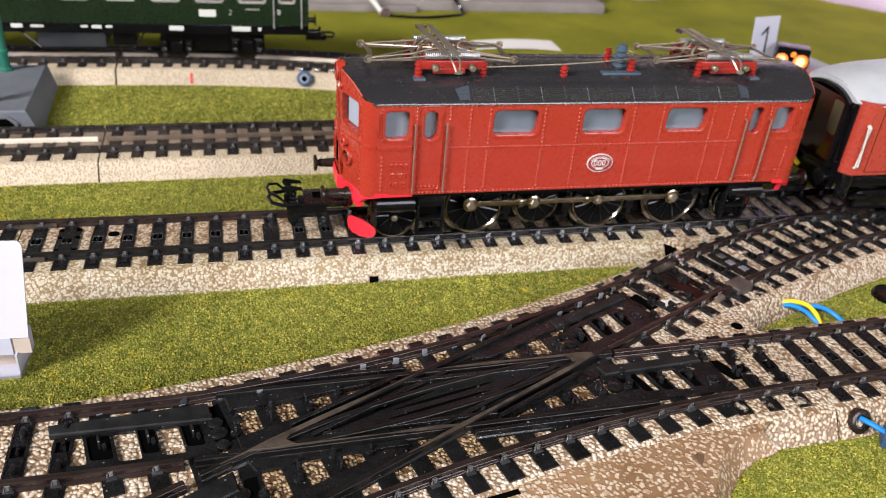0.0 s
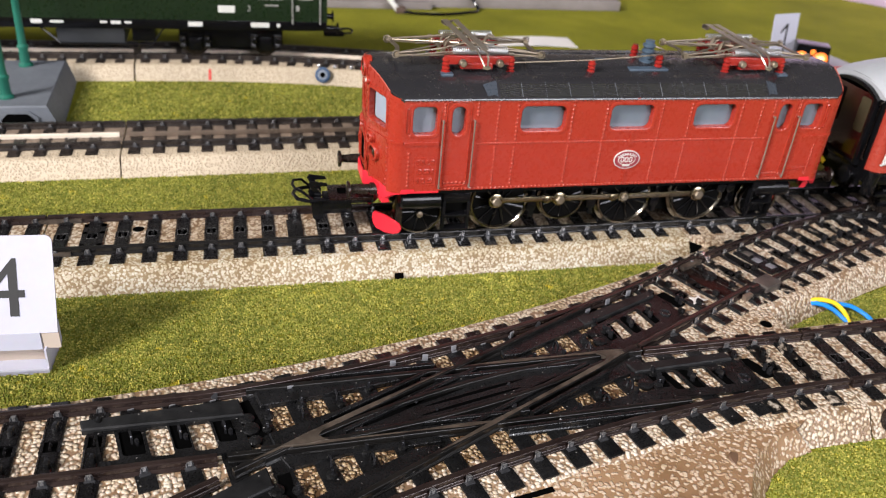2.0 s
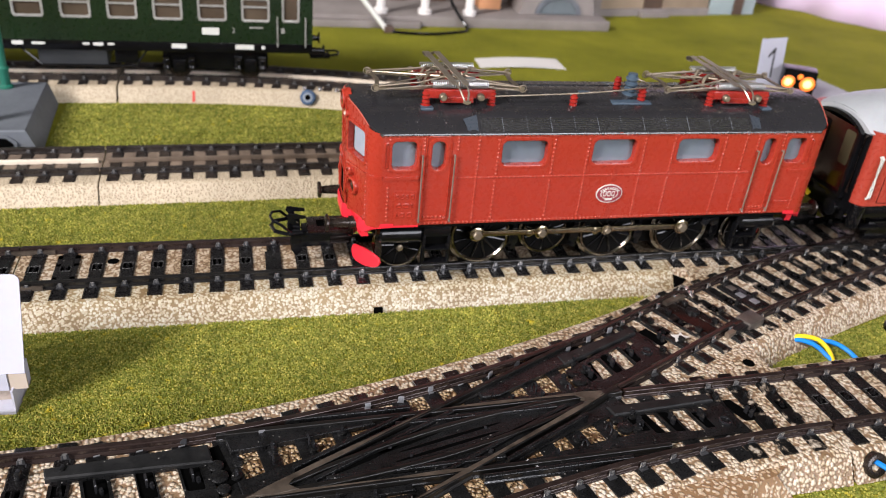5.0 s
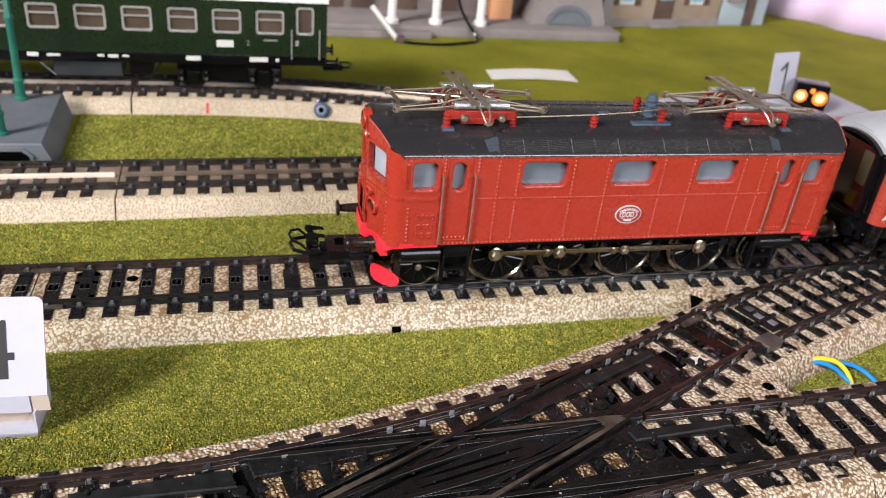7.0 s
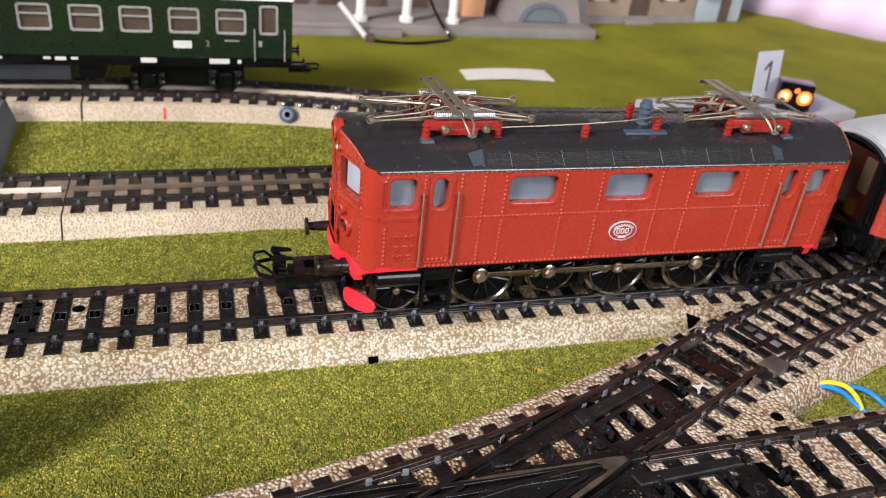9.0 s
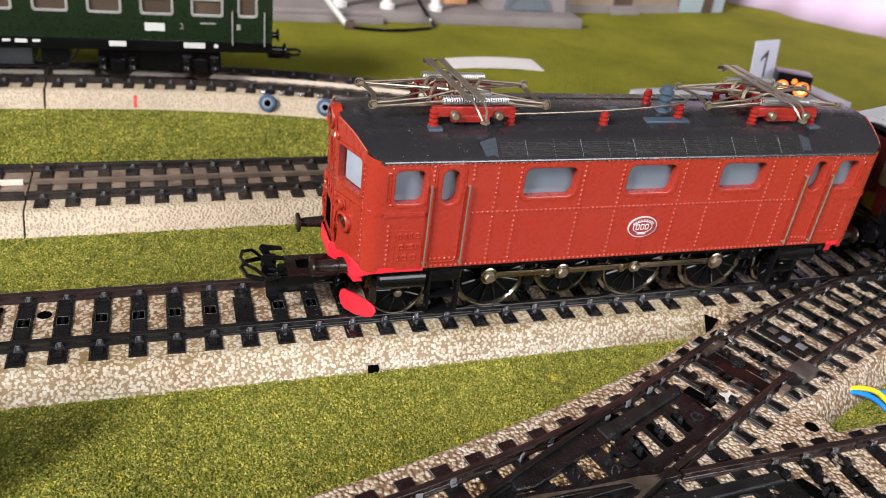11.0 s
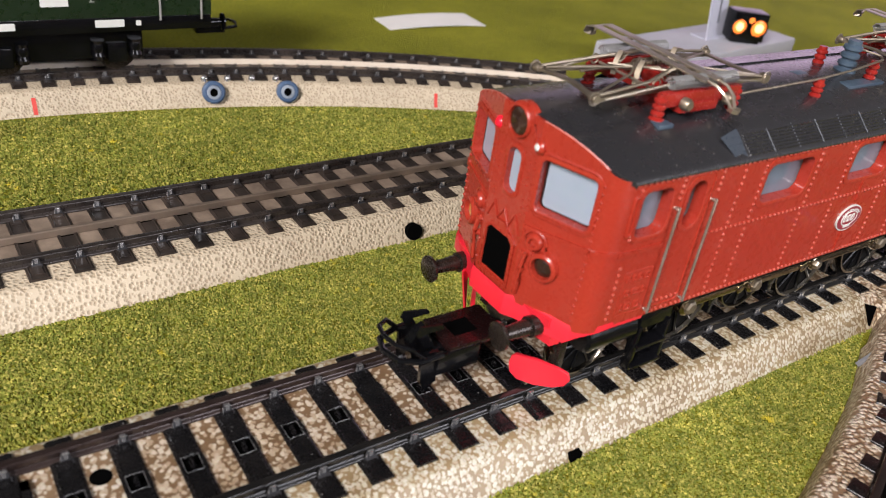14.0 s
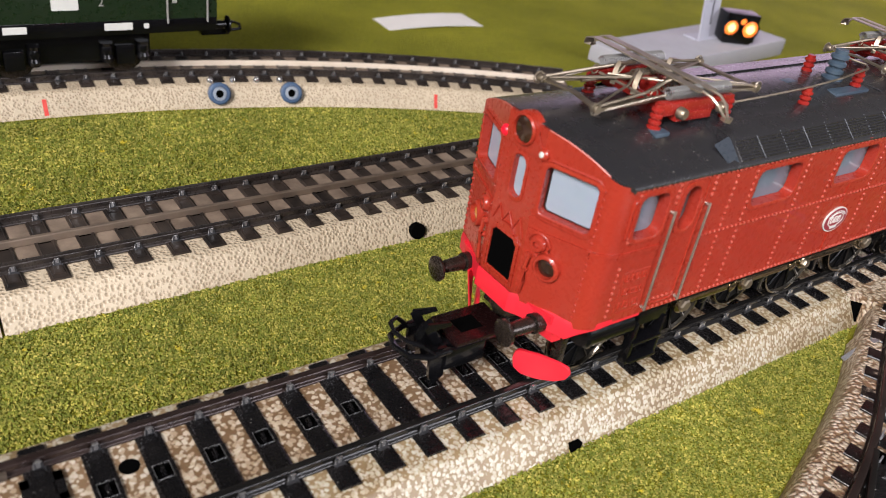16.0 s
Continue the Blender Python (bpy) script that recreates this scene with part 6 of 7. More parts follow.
        part("coupler_guard", tube(bmesh.new(), [(X(13.5), -4.4, 16.8), (X(11.0), -4.2, 19.2), (X(8.8), -2.6, 19.8), (X(8.2), 0, 19.9), (X(8.8), 2.6, 19.8), (X(11.0), 4.2, 19.2), (X(13.5), 4.4, 16.8)], 0.4, 8), BLACK, c)
        bm = bmesh.new()
        prism(bm, [(X(13.0), -3.8, 17.4), (X(16.4), -3.8, 17.0), (X(16.4), -3.8, 11.0), (X(14.6), -3.8, 9.6), (X(13.4), -3.8, 11.5)], (0, 0, 0), (0, 0.7, 0))
        prism(bm, [(X(13.0), 3.1, 17.4), (X(16.4), 3.1, 17.0), (X(16.4), 3.1, 12.0), (X(13.4), 3.1, 11.8)], (0, 0, 0), (0, 0.7, 0))
        box(bm, X(16.0), X(24.0), -4.4, -3.6, 12.6, 16.6, 0.2)
        part("coupler_cheek", bm, BLACK, c)


def loco_roof(loco):
    """A low arched roof that closes down on the curved end walls."""
    bm = bmesh.new()
    ys = [-17.5, -17.3, -16.6, -15.8, -15.0, -13.6, -11.5, -8.5, -5, -2.5, 0, 2.5, 5, 8.5, 11.5, 13.6, 15.0, 15.8, 16.6, 17.3, 17.5]

    def height(y, f):
        a = abs(y) / 17.5
        full = 49.9 + (4.9 * (1 - a ** 2.0))
        edge = 49.9 + 4.7 * (1 - a ** 2.2)
        return edge + (full - edge) * f + (0.3 if abs(y) < 17.4 else 0)

    def front(y):
        a = abs(y)
        return 28.1 if a < 4.6 else 28.1 + (a - 4.6) / 10.4 * 3.5 if a < 15.0 else 31.6 + 3.0 * ((a - 15.0) / 2.5) ** 1.5

    rows = []
    for y in ys:
        f = front(y)
        row = []
        for k in range(8):
            t = k / 7
            row.append((f + (46.0 - f) * t, y, height(y, math.sin(t * math.pi / 2))))
        row += [(2 * CX - REAR - x, yy, z) for x, yy, z in row[::-1]]
        rows.append([bm.verts.new(p) for p in row])
    for a, b in zip(rows, rows[1:]):
        for i in range(len(a) - 1):
            bm.faces.new((a[i], a[i + 1], b[i + 1], b[i]))
    for k in (0, -1):
        edge = [r[k] for r in rows]
        drop = [bm.verts.new((v.co.x, v.co.y, v.co.z - 0.7)) for v in edge]
        for i in range(len(edge) - 1):
            bm.faces.new((edge[i], edge[i + 1], drop[i + 1], drop[i]))
    base = [bm.verts.new((v.co.x, v.co.y, 49.7)) for v in rows[0]]
    base2 = [bm.verts.new((v.co.x, v.co.y, 49.7)) for v in rows[-1]]
    for i in range(len(base) - 1):
        bm.faces.new((base[i], base[i + 1], rows[0][i + 1], rows[0][i]))
        bm.faces.new((rows[-1][i], rows[-1][i + 1], base2[i + 1], base2[i]))
    roof = part("roof", bm, ROOF, loco, "dark grey arched roof, dusty")
    for s in (-1, 1):
        # long louvre housing along the eaves
        x0, x1 = 58.6, 136.0
        sec = [(-17.0, 49.9), (-17.15, 50.4), (-14.1, 53.2), (-13.4, 53.6), (-8.6, 54.25), (-8.6, 52.0)]
        bm = bmesh.new()
        prism(bm, [(x0, w if s < 0 else -w, z) for w, z in sec], (0, 0, 0), (x1 - x0, 0, 0))
        lo = part("louvre_housing", bm, ROOF, roof)
        # end facets painted lighter blue-grey for the bright reflection on them
        for xe, d in ((x0, -3.6), (x1, 3.6)):
            bm = bmesh.new()
            vs = [bm.verts.new(q) for q in ((xe, s * 17.15, 50.3), (xe, s * 14.1, 53.2), (xe, s * 13.4, 53.6), (xe + d * 0.95, s * 13.6, 52.6), (xe + d * 0.75, s * 16.6, 50.7))]
            bm.faces.new((vs[0], vs[1], vs[3], vs[4]))
            bm.faces.new((vs[1], vs[2], vs[3]))
            part("housing_end", bm, material_once("roof_reflection_grey", (0.035, 0.042, 0.052), 0.3), lo)
        bm = bmesh.new()
        for k in range(7):
            f = (k + 0.7) / 7.6
            yc, zc = 17.15 - 3.05 * f, 50.45 + 2.8 * f
            tube(bm, [(x0 + 0.6, s * yc, zc), (x1 - 0.6, s * yc, zc)], 0, flat=(0.13, 0.12))
        part("slats", bm, ROOF, lo)
        for k in range(1, 12):
            xk = x0 + (x1 - x0) * k / 12
            bm = bmesh.new()
            if k % 2:
                rod(bm, (xk, s * 17.2, 50.6), (xk, s * 14.2, 53.3), 0.08, 4)
                part("divider", bm, PLATFORM, lo)
            else:
                for j in range(8):
                    f = j / 7
                    dome(bm, (xk, s * (17.15 - 3.0 * f), 50.6 + 2.7 * f), (0, s, 0.9), 0.13, 0.16, 5)
                part("divider_rivets", bm, PLATFORM, lo)
    # high voltage gear in the middle
    gear = part("roof_plate", nbox(98.0, 109.5, -7.5, 4.0, 53.6, 54.7, 0.3), BLUE_GREY, roof, "blue-grey equipment plate")
    part("stack_insulator", insulator(bmesh.new(), 105.6, -1.2, 54.6, 6.2, 1.7), BLUE_GREY, gear, "ribbed blue-grey insulator")
    for x, y in ((104.0, 3.6), (107.0, -5.6)):
        part("insulator", insulator(bmesh.new(), x, y, 53.8, 4.4, 1.05), RED_PART, gear, "ribbed red insulator")
    part("insulator", insulator(bmesh.new(), 86.4, -8.0, 53.2, 4.0, 1.0), RED_PART, roof, "ribbed red insulator")
    part("cable", tube(bmesh.new(), [(64.5, -7.7, 56.4), (75, -7.9, 56.8), (86.4, -8.0, 57.3), (97, -7.4, 57.8), (107.8, -6.4, 58.6), (109.2, -5.0, 58.8), (108.6, -2.2, 58.9), (106.6, -2.0, 59.4)], 0.22, 6), STEEL, roof, "bare roof cable")
    part("roof_catch", nbox(90.8, 94.6, -1.0, 1.2, 54.3, 55.1, 0.25), BLUE_GREY, roof)
    bm = bmesh.new()
    box(bm, 95.0, 95.25, -13.0, 5.0, 54.0, 54.1)
    part("roof_seam", tube(bmesh.new(), [(111.5, -3.0, 54.85), (112.8, -8.0, 54.2), (114.0, -12.0, 53.0)], 0.15, 4), ROOF, roof)
    bm.free()
    # raised dome at the end of the roof
    part("roof_bulge", lathe(bmesh.new(), (37.5, 1.5, 53.0), (-0.12, 0, 1), [(0, 6.0), (0.6, 5.4), (1.1, 3.6), (1.3, 0)], 24), ROOF, roof)
    # dust specks
    rng = random.Random(3)
    bm = bmesh.new()
    for k in range(70):
        x, y = rng.uniform(40, 74), -rng.uniform(4, 16.5)
        z = 49.9 + 4.9 * (1 - (abs(y) / 17.5) ** 2) + 0.33
        r = rng.choice((0.04, 0.05, 0.06, 0.07, 0.12))
        dome(bm, (x, y, z), (0, -0.3, 1), r, r * 0.6, 5)
    part("dust_specks", bm, STONE, roof, "pale dust specks", kind="stuff")


def loco_gear(loco):
    """Chassis, wheels, rods, steps and brake gear."""
    chassis = part("chassis", nbox(44, 2 * CX - 44, -6.8, 6.8, 11.0, 25.0, 0.5), DULL_BLACK, loco, "black chassis block")
    part("valance", nbox(36.0, 2 * CX - 36.0, -16.6, 16.6, 23.8, 25.2, 0.3), DULL_BLACK, chassis)
    for s in (-1, 1):
        for x in (64.8, 103.0, 126.6):
            spoked_wheel(chassis, x, s * 9.6, 17.0, 8.5, 12, s)
        spoked_wheel(chassis, 83.4, s * 9.8, 17.6, 6.6, 10, s)
        for x in (41.8, 2 * CX - 46.5):
            spoked_wheel(chassis, x, s * 9.6, 14.9, 6.5, 9, s)
            part("sand_drum", lathe(bmesh.new(), (x - 6.4, s * 13.6, 21.0), (1, 0, 0), [(0, 0), (0, 2.3), (0.5, 2.75), (10.8, 2.75), (11.3, 2.3), (11.3, 0)], 24), BLACK, chassis, "glossy black drum over the wheel")
            part("axle_cap", lathe(bmesh.new(), (x, s * 11.0, 14.9), (0, s, 0), [(0, 1.0), (0.5, 0.9), (0.8, 0)], 10), STEEL, chassis)
        # coupling rod with its pins
        pins = (62.6, 81.2, 100.8, 124.4)
        bm = bmesh.new()
        yr = s * 12.6
        for a, b in zip(pins, pins[1:]):
            box(bm, a, b, yr - 0.45, yr + 0.45, 18.4, 20.0, 0.2)
        box(bm, pins[0], pins[-1], yr - s * 0.1 - 0.5, yr - s * 0.1 + 0.5, 18.9, 19.5)
        r = part("coupling_rod", bm, ROD, chassis, "long bright coupling rod")
        for p, rad in zip(pins, (2.1, 2.0, 1.6, 2.2)):
            part("rod_eye", lathe(bmesh.new(), (p, yr - s * 0.6, 19.2), (0, s, 0), [(0, rad), (1.3, rad), (1.5, rad * 0.85), (1.5, 0)], 22), ROD, r)
            part("pin", lathe(bmesh.new(), (p, yr + s * 0.6, 19.2), (0, s, 0), [(0, rad * 0.66), (0.9, rad * 0.66), (1.2, rad * 0.5), (1.2, 0)], 6), STEEL, r)
        part("rod_lug", lathe(bmesh.new(), (77.6, yr - s * 0.5, 18.9), (0, s, 0), [(0, 1.1), (1.1, 1.1), (1.3, 0.6), (1.3, 0)], 14), ROD, r)
        part("rod_lug", lathe(bmesh.new(), (97.4, yr - s * 0.5, 18.9), (0, s, 0), [(0, 1.1), (1.1, 1.1), (1.3, 0.6), (1.3, 0)], 14), ROD, r)
        # steps under the doors
        for x in (50.6, 2 * CX - 50.6):
            st = part("step", nbox(x - 3.6, x + 3.6, s * 15.6 - 0.4, s * 15.6 + 0.4, 20.6, 24.2, 0.15), BLACK, chassis, "black double footstep")
            for z in (12.6, 16.8):
                part("tread", nbox(x - 3.4, x + 3.4, s * 15.4 - 1.4, s * 15.4 + 1.4, z, z + 0.6, 0.15), BLACK, st)
            for k in (-3.4, 3.4):
                part("upright", nbox(x + k - 0.4, x + k + 0.4, s * 15.4 - 0.9, s * 15.4 + 0.9, 12.2, 21.0, 0.15), BLACK, st)
        # brake shoes and hangers
        for x in (74.4, 92.6, 112.6, 137.4):
            bm = bmesh.new()
            box(bm, x - 0.7, x + 0.7, s * 9.8 - 0.8, s * 9.8 + 0.8, 12.5, 24.0, 0.2)
            box(bm, x - 1.6, x + 1.2, s * 9.8 - 1.0, s * 9.8 + 1.0, 14.5, 19.0, 0.4)
            part("brake_hanger", bm, BLACK, chassis)
        for x in (134.0, 131.0):
            part("sand_pipe", lathe(bmesh.new(), (x, s * 11.5, 21.4), (0, s, 0), [(0, 1.6), (3.0, 1.5), (3.4, 1.0), (3.4, 0)], 14), BLACK, chassis)
        part("red_wire", tube(bmesh.new(), [(153.2, s * 8, 20), (153.6, s * 9.2, 17), (152.8, s * 9.6, 14)], 0.25, 6), RED_PART, chassis)


# ---- rolling stock ----
def green_coach():
    y0, y1, x1, x0, z0, z1 = 147.0, 178.0, 33.0, -190.0, 24.6, 47.2
    c = thing("passenger_coach", (x0 + x1) / 2, 162.6, RAIL_TOP, "dark green passenger coach with pale window frames on the rear track", "coach")
    pl = Plane((0, y0, 0), (1, 0, 0), n=(0, -1, 0))
    wins = [(4.6 - 17.25 * k - 0.3, 15.0 - 17.25 * k, 33.9, 43.0) for k in range(11)]
    door = (20.6, 27.2, 34.0, 44.8)
    body = part("side_wall", wall_with_holes(bmesh.new(), pl, [x0, x1], z0, lambda u: z1, wins + [door], 1.0), GREEN, c, "glossy dark green side")
    part("inner_floor", nbox(x0 + 1, x1 - 1, y0 + 1.2, y1, z0, z0 + 1.5), BLACK, body)
    part("far_wall", nbox(x0, x1, y1 - 1, y1, z0, z1), GREEN, body)
    part("inner_wall", nbox(x0 + 1, x1 - 1, y0 + 9, y0 + 9.6, z0 + 1.5, z1), material_once("coach_inner_brown", (0.12, 0.09, 0.07)), body)
    for x in (x0, x1 - 1.0):
        part("end_wall", nbox(x, x + 1.0, y0 + 1.0, y1 - 1, z0, z1 + 3), BLACK, body)
    for a, b, v0, v1 in wins + [door]:
        fr = bmesh.new()
        ring_frame(fr, pl, rrect(a + 0.55, b - 0.55, v0 + 0.55, v1 - 0.55, 0.7), rrect(a - 0.35, b + 0.35, v0 - 0.35, v1 + 0.35, 1.2), -0.5, 0.25)
        w = part("window_frame", fr, ALU, body, "pale aluminium window frame")
        if (a, b, v0, v1) != door:
            part("glazing_bar", plate(bmesh.new(), pl, [(a + 0.4, 39.3), (b - 0.4, 39.3), (b - 0.4, 40.0), (a + 0.4, 40.0)], -0.4, 0.15), ALU, w)
        part("pane", plate(bmesh.new(), pl, [(a, v0), (b, v0), (b, v1), (a, v1)], -0.9, -0.6), DARK_PANE, w, "dark window pane")
    bm = bmesh.new()
    sec = [(y0 - 0.4, z1 - 0.2), (y0 - 0.2, z1 + 1.4), (y0 + 3, z1 + 5), (y0 + 9, z1 + 7.5), (162.5, z1 + 8.4), (y1 - 9, z1 + 7.5), (y1 - 3, z1 + 5), (y1 + 0.2, z1 + 1.4), (y1 + 0.4, z1 - 0.2)]
    prism(bm, [(x0 - 0.5, y, z) for y, z in sec], (0, 0, 0), (x1 - x0 + 1, 0, 0))
    part("roof", bm, WHITE, c, "pale grey-white roof")
    # plates and plain bars for the lettering
    for u, v, w, h, mat, nm in ((-8.6, 29.4, 6.8, 2.9, WHITE, "sign_plate"), (-21.4, 23.0, 5.8, 1.9, WHITE, "data_plate"), (4.8, 23.0, 7.6, 2.0, WHITE, "data_plate"), (12.4, 22.9, 1.4, 1.4, WHITE, "data_dot"), (-57.0, 23.3, 2.6, 0.9, WHITE, "data_bar"), (-52.4, 23.2, 3.8, 1.3, WHITE, "data_bar"), (-47.6, 23.3, 2.6, 0.9, WHITE, "data_bar"), (-82.0, 23.3, 4.2, 1.6, WHITE, "data_bar"), (-74.5, 23.2, 5.0, 1.0, WHITE, "data_bar"), (9.8, 31.2, 5.8, 0.6, ALU, "data_bar"), (20.6, 30.2, 1.4, 2.2, ALU, "data_bar"), (-112, 23.2, 8.0, 1.0, WHITE, "data_bar")):
        part(nm, plate(bmesh.new(), pl, rrect(u - w / 2, u + w / 2, v - h / 2, v + h / 2, 0.25, 2), 0, 0.15), mat, body)
    for u in (0.6, ):
        text_mesh("class_figure", "2", 3.2, ALU, Matrix.Translation((u * MM, (y0 - 0.08) * MM, 29.8 * MM)) @ Matrix.Rotation(radians(90), 4, "X"), body, 0.05)
    for u in (18.4, 30.0):
        part("handrail", rod(bmesh.new(), (u, y0 - 0.5, 23.5), (u, y0 - 0.5, 36.0), 0.3, 6), ALU, body)
    part("frame_beam", nbox(x0, x1, y0, y1, 20.6, 24.6, 0.2), BLACK, c)
    part("equipment_box", nbox(-76, -50, y0 + 3, y1 - 4, 13.5, 20.8, 0.5), PLATFORM_DARK, c, "dark grey equipment box")
    part("equipment_box", nbox(-47, -38, y0 + 2, y1 - 4, 15.0, 20.8, 0.5), BLACK, c)
    for k in (-82, -34):
        part("truss_rod", rod(bmesh.new(), (k, y0 + 2.5, 20.8), (k + (7 if k < -60 else -5), y0 + 2.5, 14.0), 0.4, 6), BLACK, c)
    part("truss_bar", rod(bmesh.new(), (-75, y0 + 2.5, 13.6), (-39, y0 + 2.5, 13.6), 0.5, 6), BLACK, c)
    for bx in (-7.6, -140.0):
        b = part("bogie", nbox(bx - 21, bx + 22, y0 + 4.0, y0 + 6.0, 12.0, 20.4, 0.8), BLACK, c, "black bogie frame")
        part("bogie_frame", nbox(bx - 20, bx + 20, y1 - 6.0, y1 - 4.0, 12.6, 18.6, 0.5), BLACK, b)
        part("bolster", nbox(bx - 19, bx + 19, y0 + 6.2, y1 - 6.2, 11.5, 19.7), DULL_BLACK, b)
        for x in (bx - 14.5, bx + 14.5):
            part("axle_box", nbox(x - 2.6, x + 2.6, y0 + 2.6, y0 + 5.0, 11.0, 16.5, 0.6), BLACK, b)
            for k in (-5.0, 5.0):
                part("bogie_spring", lathe(bmesh.new(), (x + k, y0 + 3.4, 12.0), (0, 0, 1), [(0, 1.4), (1.2, 1.8), (2.2, 1.4), (3.4, 1.8), (4.6, 1.4), (5.6, 1.8)], 12), BLACK, b)
            for y in (162.6 - 9.6, 162.6 + 9.6):
                part("wheel", lathe(bmesh.new(), (x, y - 1.2, 14.0), (0, 1, 0), [(0, 5.6), (2.4, 5.6), (2.4, 0)], 24), BUFFER, b)
    cp = part("coupler", nbox(x1, x1 + 9, 160.5, 164.5, 14.5, 16.5, 0.3), BLACK, c)
    part("loop", tube(bmesh.new(), [(x1 + 7, 158.5, 16.5), (x1 + 12, 159, 16.8), (x1 + 13, 162.5, 17), (x1 + 12, 166, 16.8), (x1 + 7, 166.5, 16.5)], 0.5, 6), BLACK, cp)
    for y in (152.5, 172.5):
        part("buffer", lathe(bmesh.new(), (x1, y, 20.5), (1, 0, 0), [(0, 1.4), (4.5, 1.2), (5.0, 2.6), (5.5, 2.6), (5.8, 0)], 16), BLACK, c)


def red_coach():
    x0, x1, wy = 179.5, 420.0, 16.4
    c = thing("passenger_coach", (x0 + x1) / 2, 0, RAIL_TOP, "red passenger coach with silver-grey domed roof coupled behind the locomotive", "coach")
    # body with rounded corners in plan
    plan = [(x0, -12.6)] + bow((x0, -12.6), radians(-90), (x0 + 3.6, -wy), 0.0, 8)[1:] + [(x1, -wy), (x1, wy)] + bow((x0 + 3.6, wy), math.pi, (x0, 12.6), radians(-90), 8)
    body = part("body", prism(bmesh.new(), [(x, y, 0) for x, y in plan], (0, 0, 25.5), (0, 0, 48.2)), COACH_RED, c, "glossy red coach body")
    # silver roof that falls towards the end like a dome
    bm = bmesh.new()
    rows = []
    for dx, half, top in ((-0.9, 12.6, 50.7), (0.0, 13.4, 51.3), (1.6, 14.8, 52.2), (4.0, 16.4, 53.2), (8.0, 17.0, 54.2), (14.0, 17.0, 55.2), (24.0, 17.0, 55.9), (40.0, 17.0, 56.2), (x1 - x0, 17.0, 56.2)):
        row = []
        for k in range(17):
            a = math.pi * k / 16
            y = -half * math.cos(a)
            row.append(bm.verts.new((x0 + dx, y, 47.4 + (top - 47.4) * (1 - (abs(y) / half) ** 2.3))))
        rows.append(row)
    for p, q in zip(rows, rows[1:]):
        for k in range(16):
            bm.faces.new((p[k], p[k + 1], q[k + 1], q[k]))
    base = [[bm.verts.new((r[k].co.x, r[k].co.y * 0.96, 46.9)) for k in (0, 16)] for r in rows]
    for p, q, r0, r1 in zip(base, base[1:], rows, rows[1:]):
        bm.faces.new((p[0], q[0], r1[0], r0[0]))
        bm.faces.new((p[1], r0[16], r1[16], q[1]))
    bm.faces.new(rows[0] + base[0][::-1])
    part("roof", bm, SILVER, c, "silver-grey roof with a domed end")
    # black gangway end: frame with an arched top, maroon inside, one pane
    end_pl = Plane((x0, 0, 0), (0, -1, 0), n=(-1, 0, 0))
    arch_line = lambda half, top, low: [(-half, low)] + [(-half * math.cos(math.pi * k / 14), 46.5 + (top - 46.5) * (1 - abs(math.cos(math.pi * k / 14)) ** 2.4)) for k in range(15)] + [(half, low)]
    maroon = material_once("dark_maroon", (0.022, 0.003, 0.003), 0.16)
    part("end_wall", plate(bmesh.new(), end_pl, arch_line(13.0, 50.6, 24.5), 0.0, 0.5), GLOSS_BLACK, body, "glossy black end wall")
    gang = part("gangway_frame", ring_frame(bmesh.new(), end_pl, arch_line(9.6, 48.6, 26.5), arch_line(11.0, 49.8, 25.8), 0.4, 2.4), GLOSS_BLACK, body, "black arched gangway frame")
    part("gangway_panel", plate(bmesh.new(), end_pl, arch_line(9.5, 48.4, 26.6), 0.5, 0.9), maroon, gang, "dark maroon panel")
    # the near pane carries an olive reflection in its colour
    part("end_pane", plate(bmesh.new(), end_pl, rrect(3.6, 7.8, 35.0, 45.5, 0.8), 0.9, 1.0), material_once("olive_reflection", (0.05, 0.042, 0.024), 0.1), gang, "pane painted with a dim olive reflection")
    part("end_pane", plate(bmesh.new(), end_pl, rrect(-7.8, -3.6, 35.0, 45.5, 0.8), 0.9, 1.0), DULL_BLACK, gang)
    for u in (11.9, -11.9):
        part("corner_rail", tube(bmesh.new(), [end_pl.at(u, 28.0, 0.4), end_pl.at(u, 28.4, 1.4), end_pl.at(u, 46.0, 1.4), end_pl.at(u, 46.6, 0.4)], 0.28, 6), BUFFER, body)
    part("red_arch", tube(bmesh.new(), [end_pl.at(u, v + 0.5, 0.2) for u, v in arch_line(12.2, 50.2, 45.5)[1:-1]], 0, flat=(0.35, 0.3)), maroon, body)
    pl = Plane((0, -wy, 0), (1, 0, 0), n=(0, -1, 0))
    for k in range(6):
        u = x0 + 12.5 + 22 * k
        fr = ring_frame(bmesh.new(), pl, rrect(u, u + 12, 35, 44, 1.0), rrect(u - 0.7, u + 12.7, 34.3, 44.7, 1.5), -0.05, 0.3)
        w = part("window_frame", fr, ALU, body)
        part("pane", plate(bmesh.new(), pl, rrect(u, u + 12, 35, 44, 1.0), 0.0, 0.1), LENS_DARK, w)
    part("door_rail", tube(bmesh.new(), [(x0 + 2.5, -wy + 0.2, 28.0), (x0 + 2.6, -wy - 0.5, 28.6), (x0 + 2.6, -wy - 0.5, 41.0), (x0 + 2.5, -wy + 0.2, 41.6)], 0, flat=(0.5, 0.35)), WHITE, body, "white door handrail")
    part("door_seam", ring_frame(bmesh.new(), pl, rrect(x0 + 6.6, x0 + 21.4, 26.6, 46.2, 0.3), rrect(x0 + 6.3, x0 + 21.7, 26.3, 46.5, 0.4), -0.1, 0.08), maroon, body)
    part("frame_beam", nbox(x0, x1, -14, 14, 21.5, 25.5, 0.3), BLACK, c)
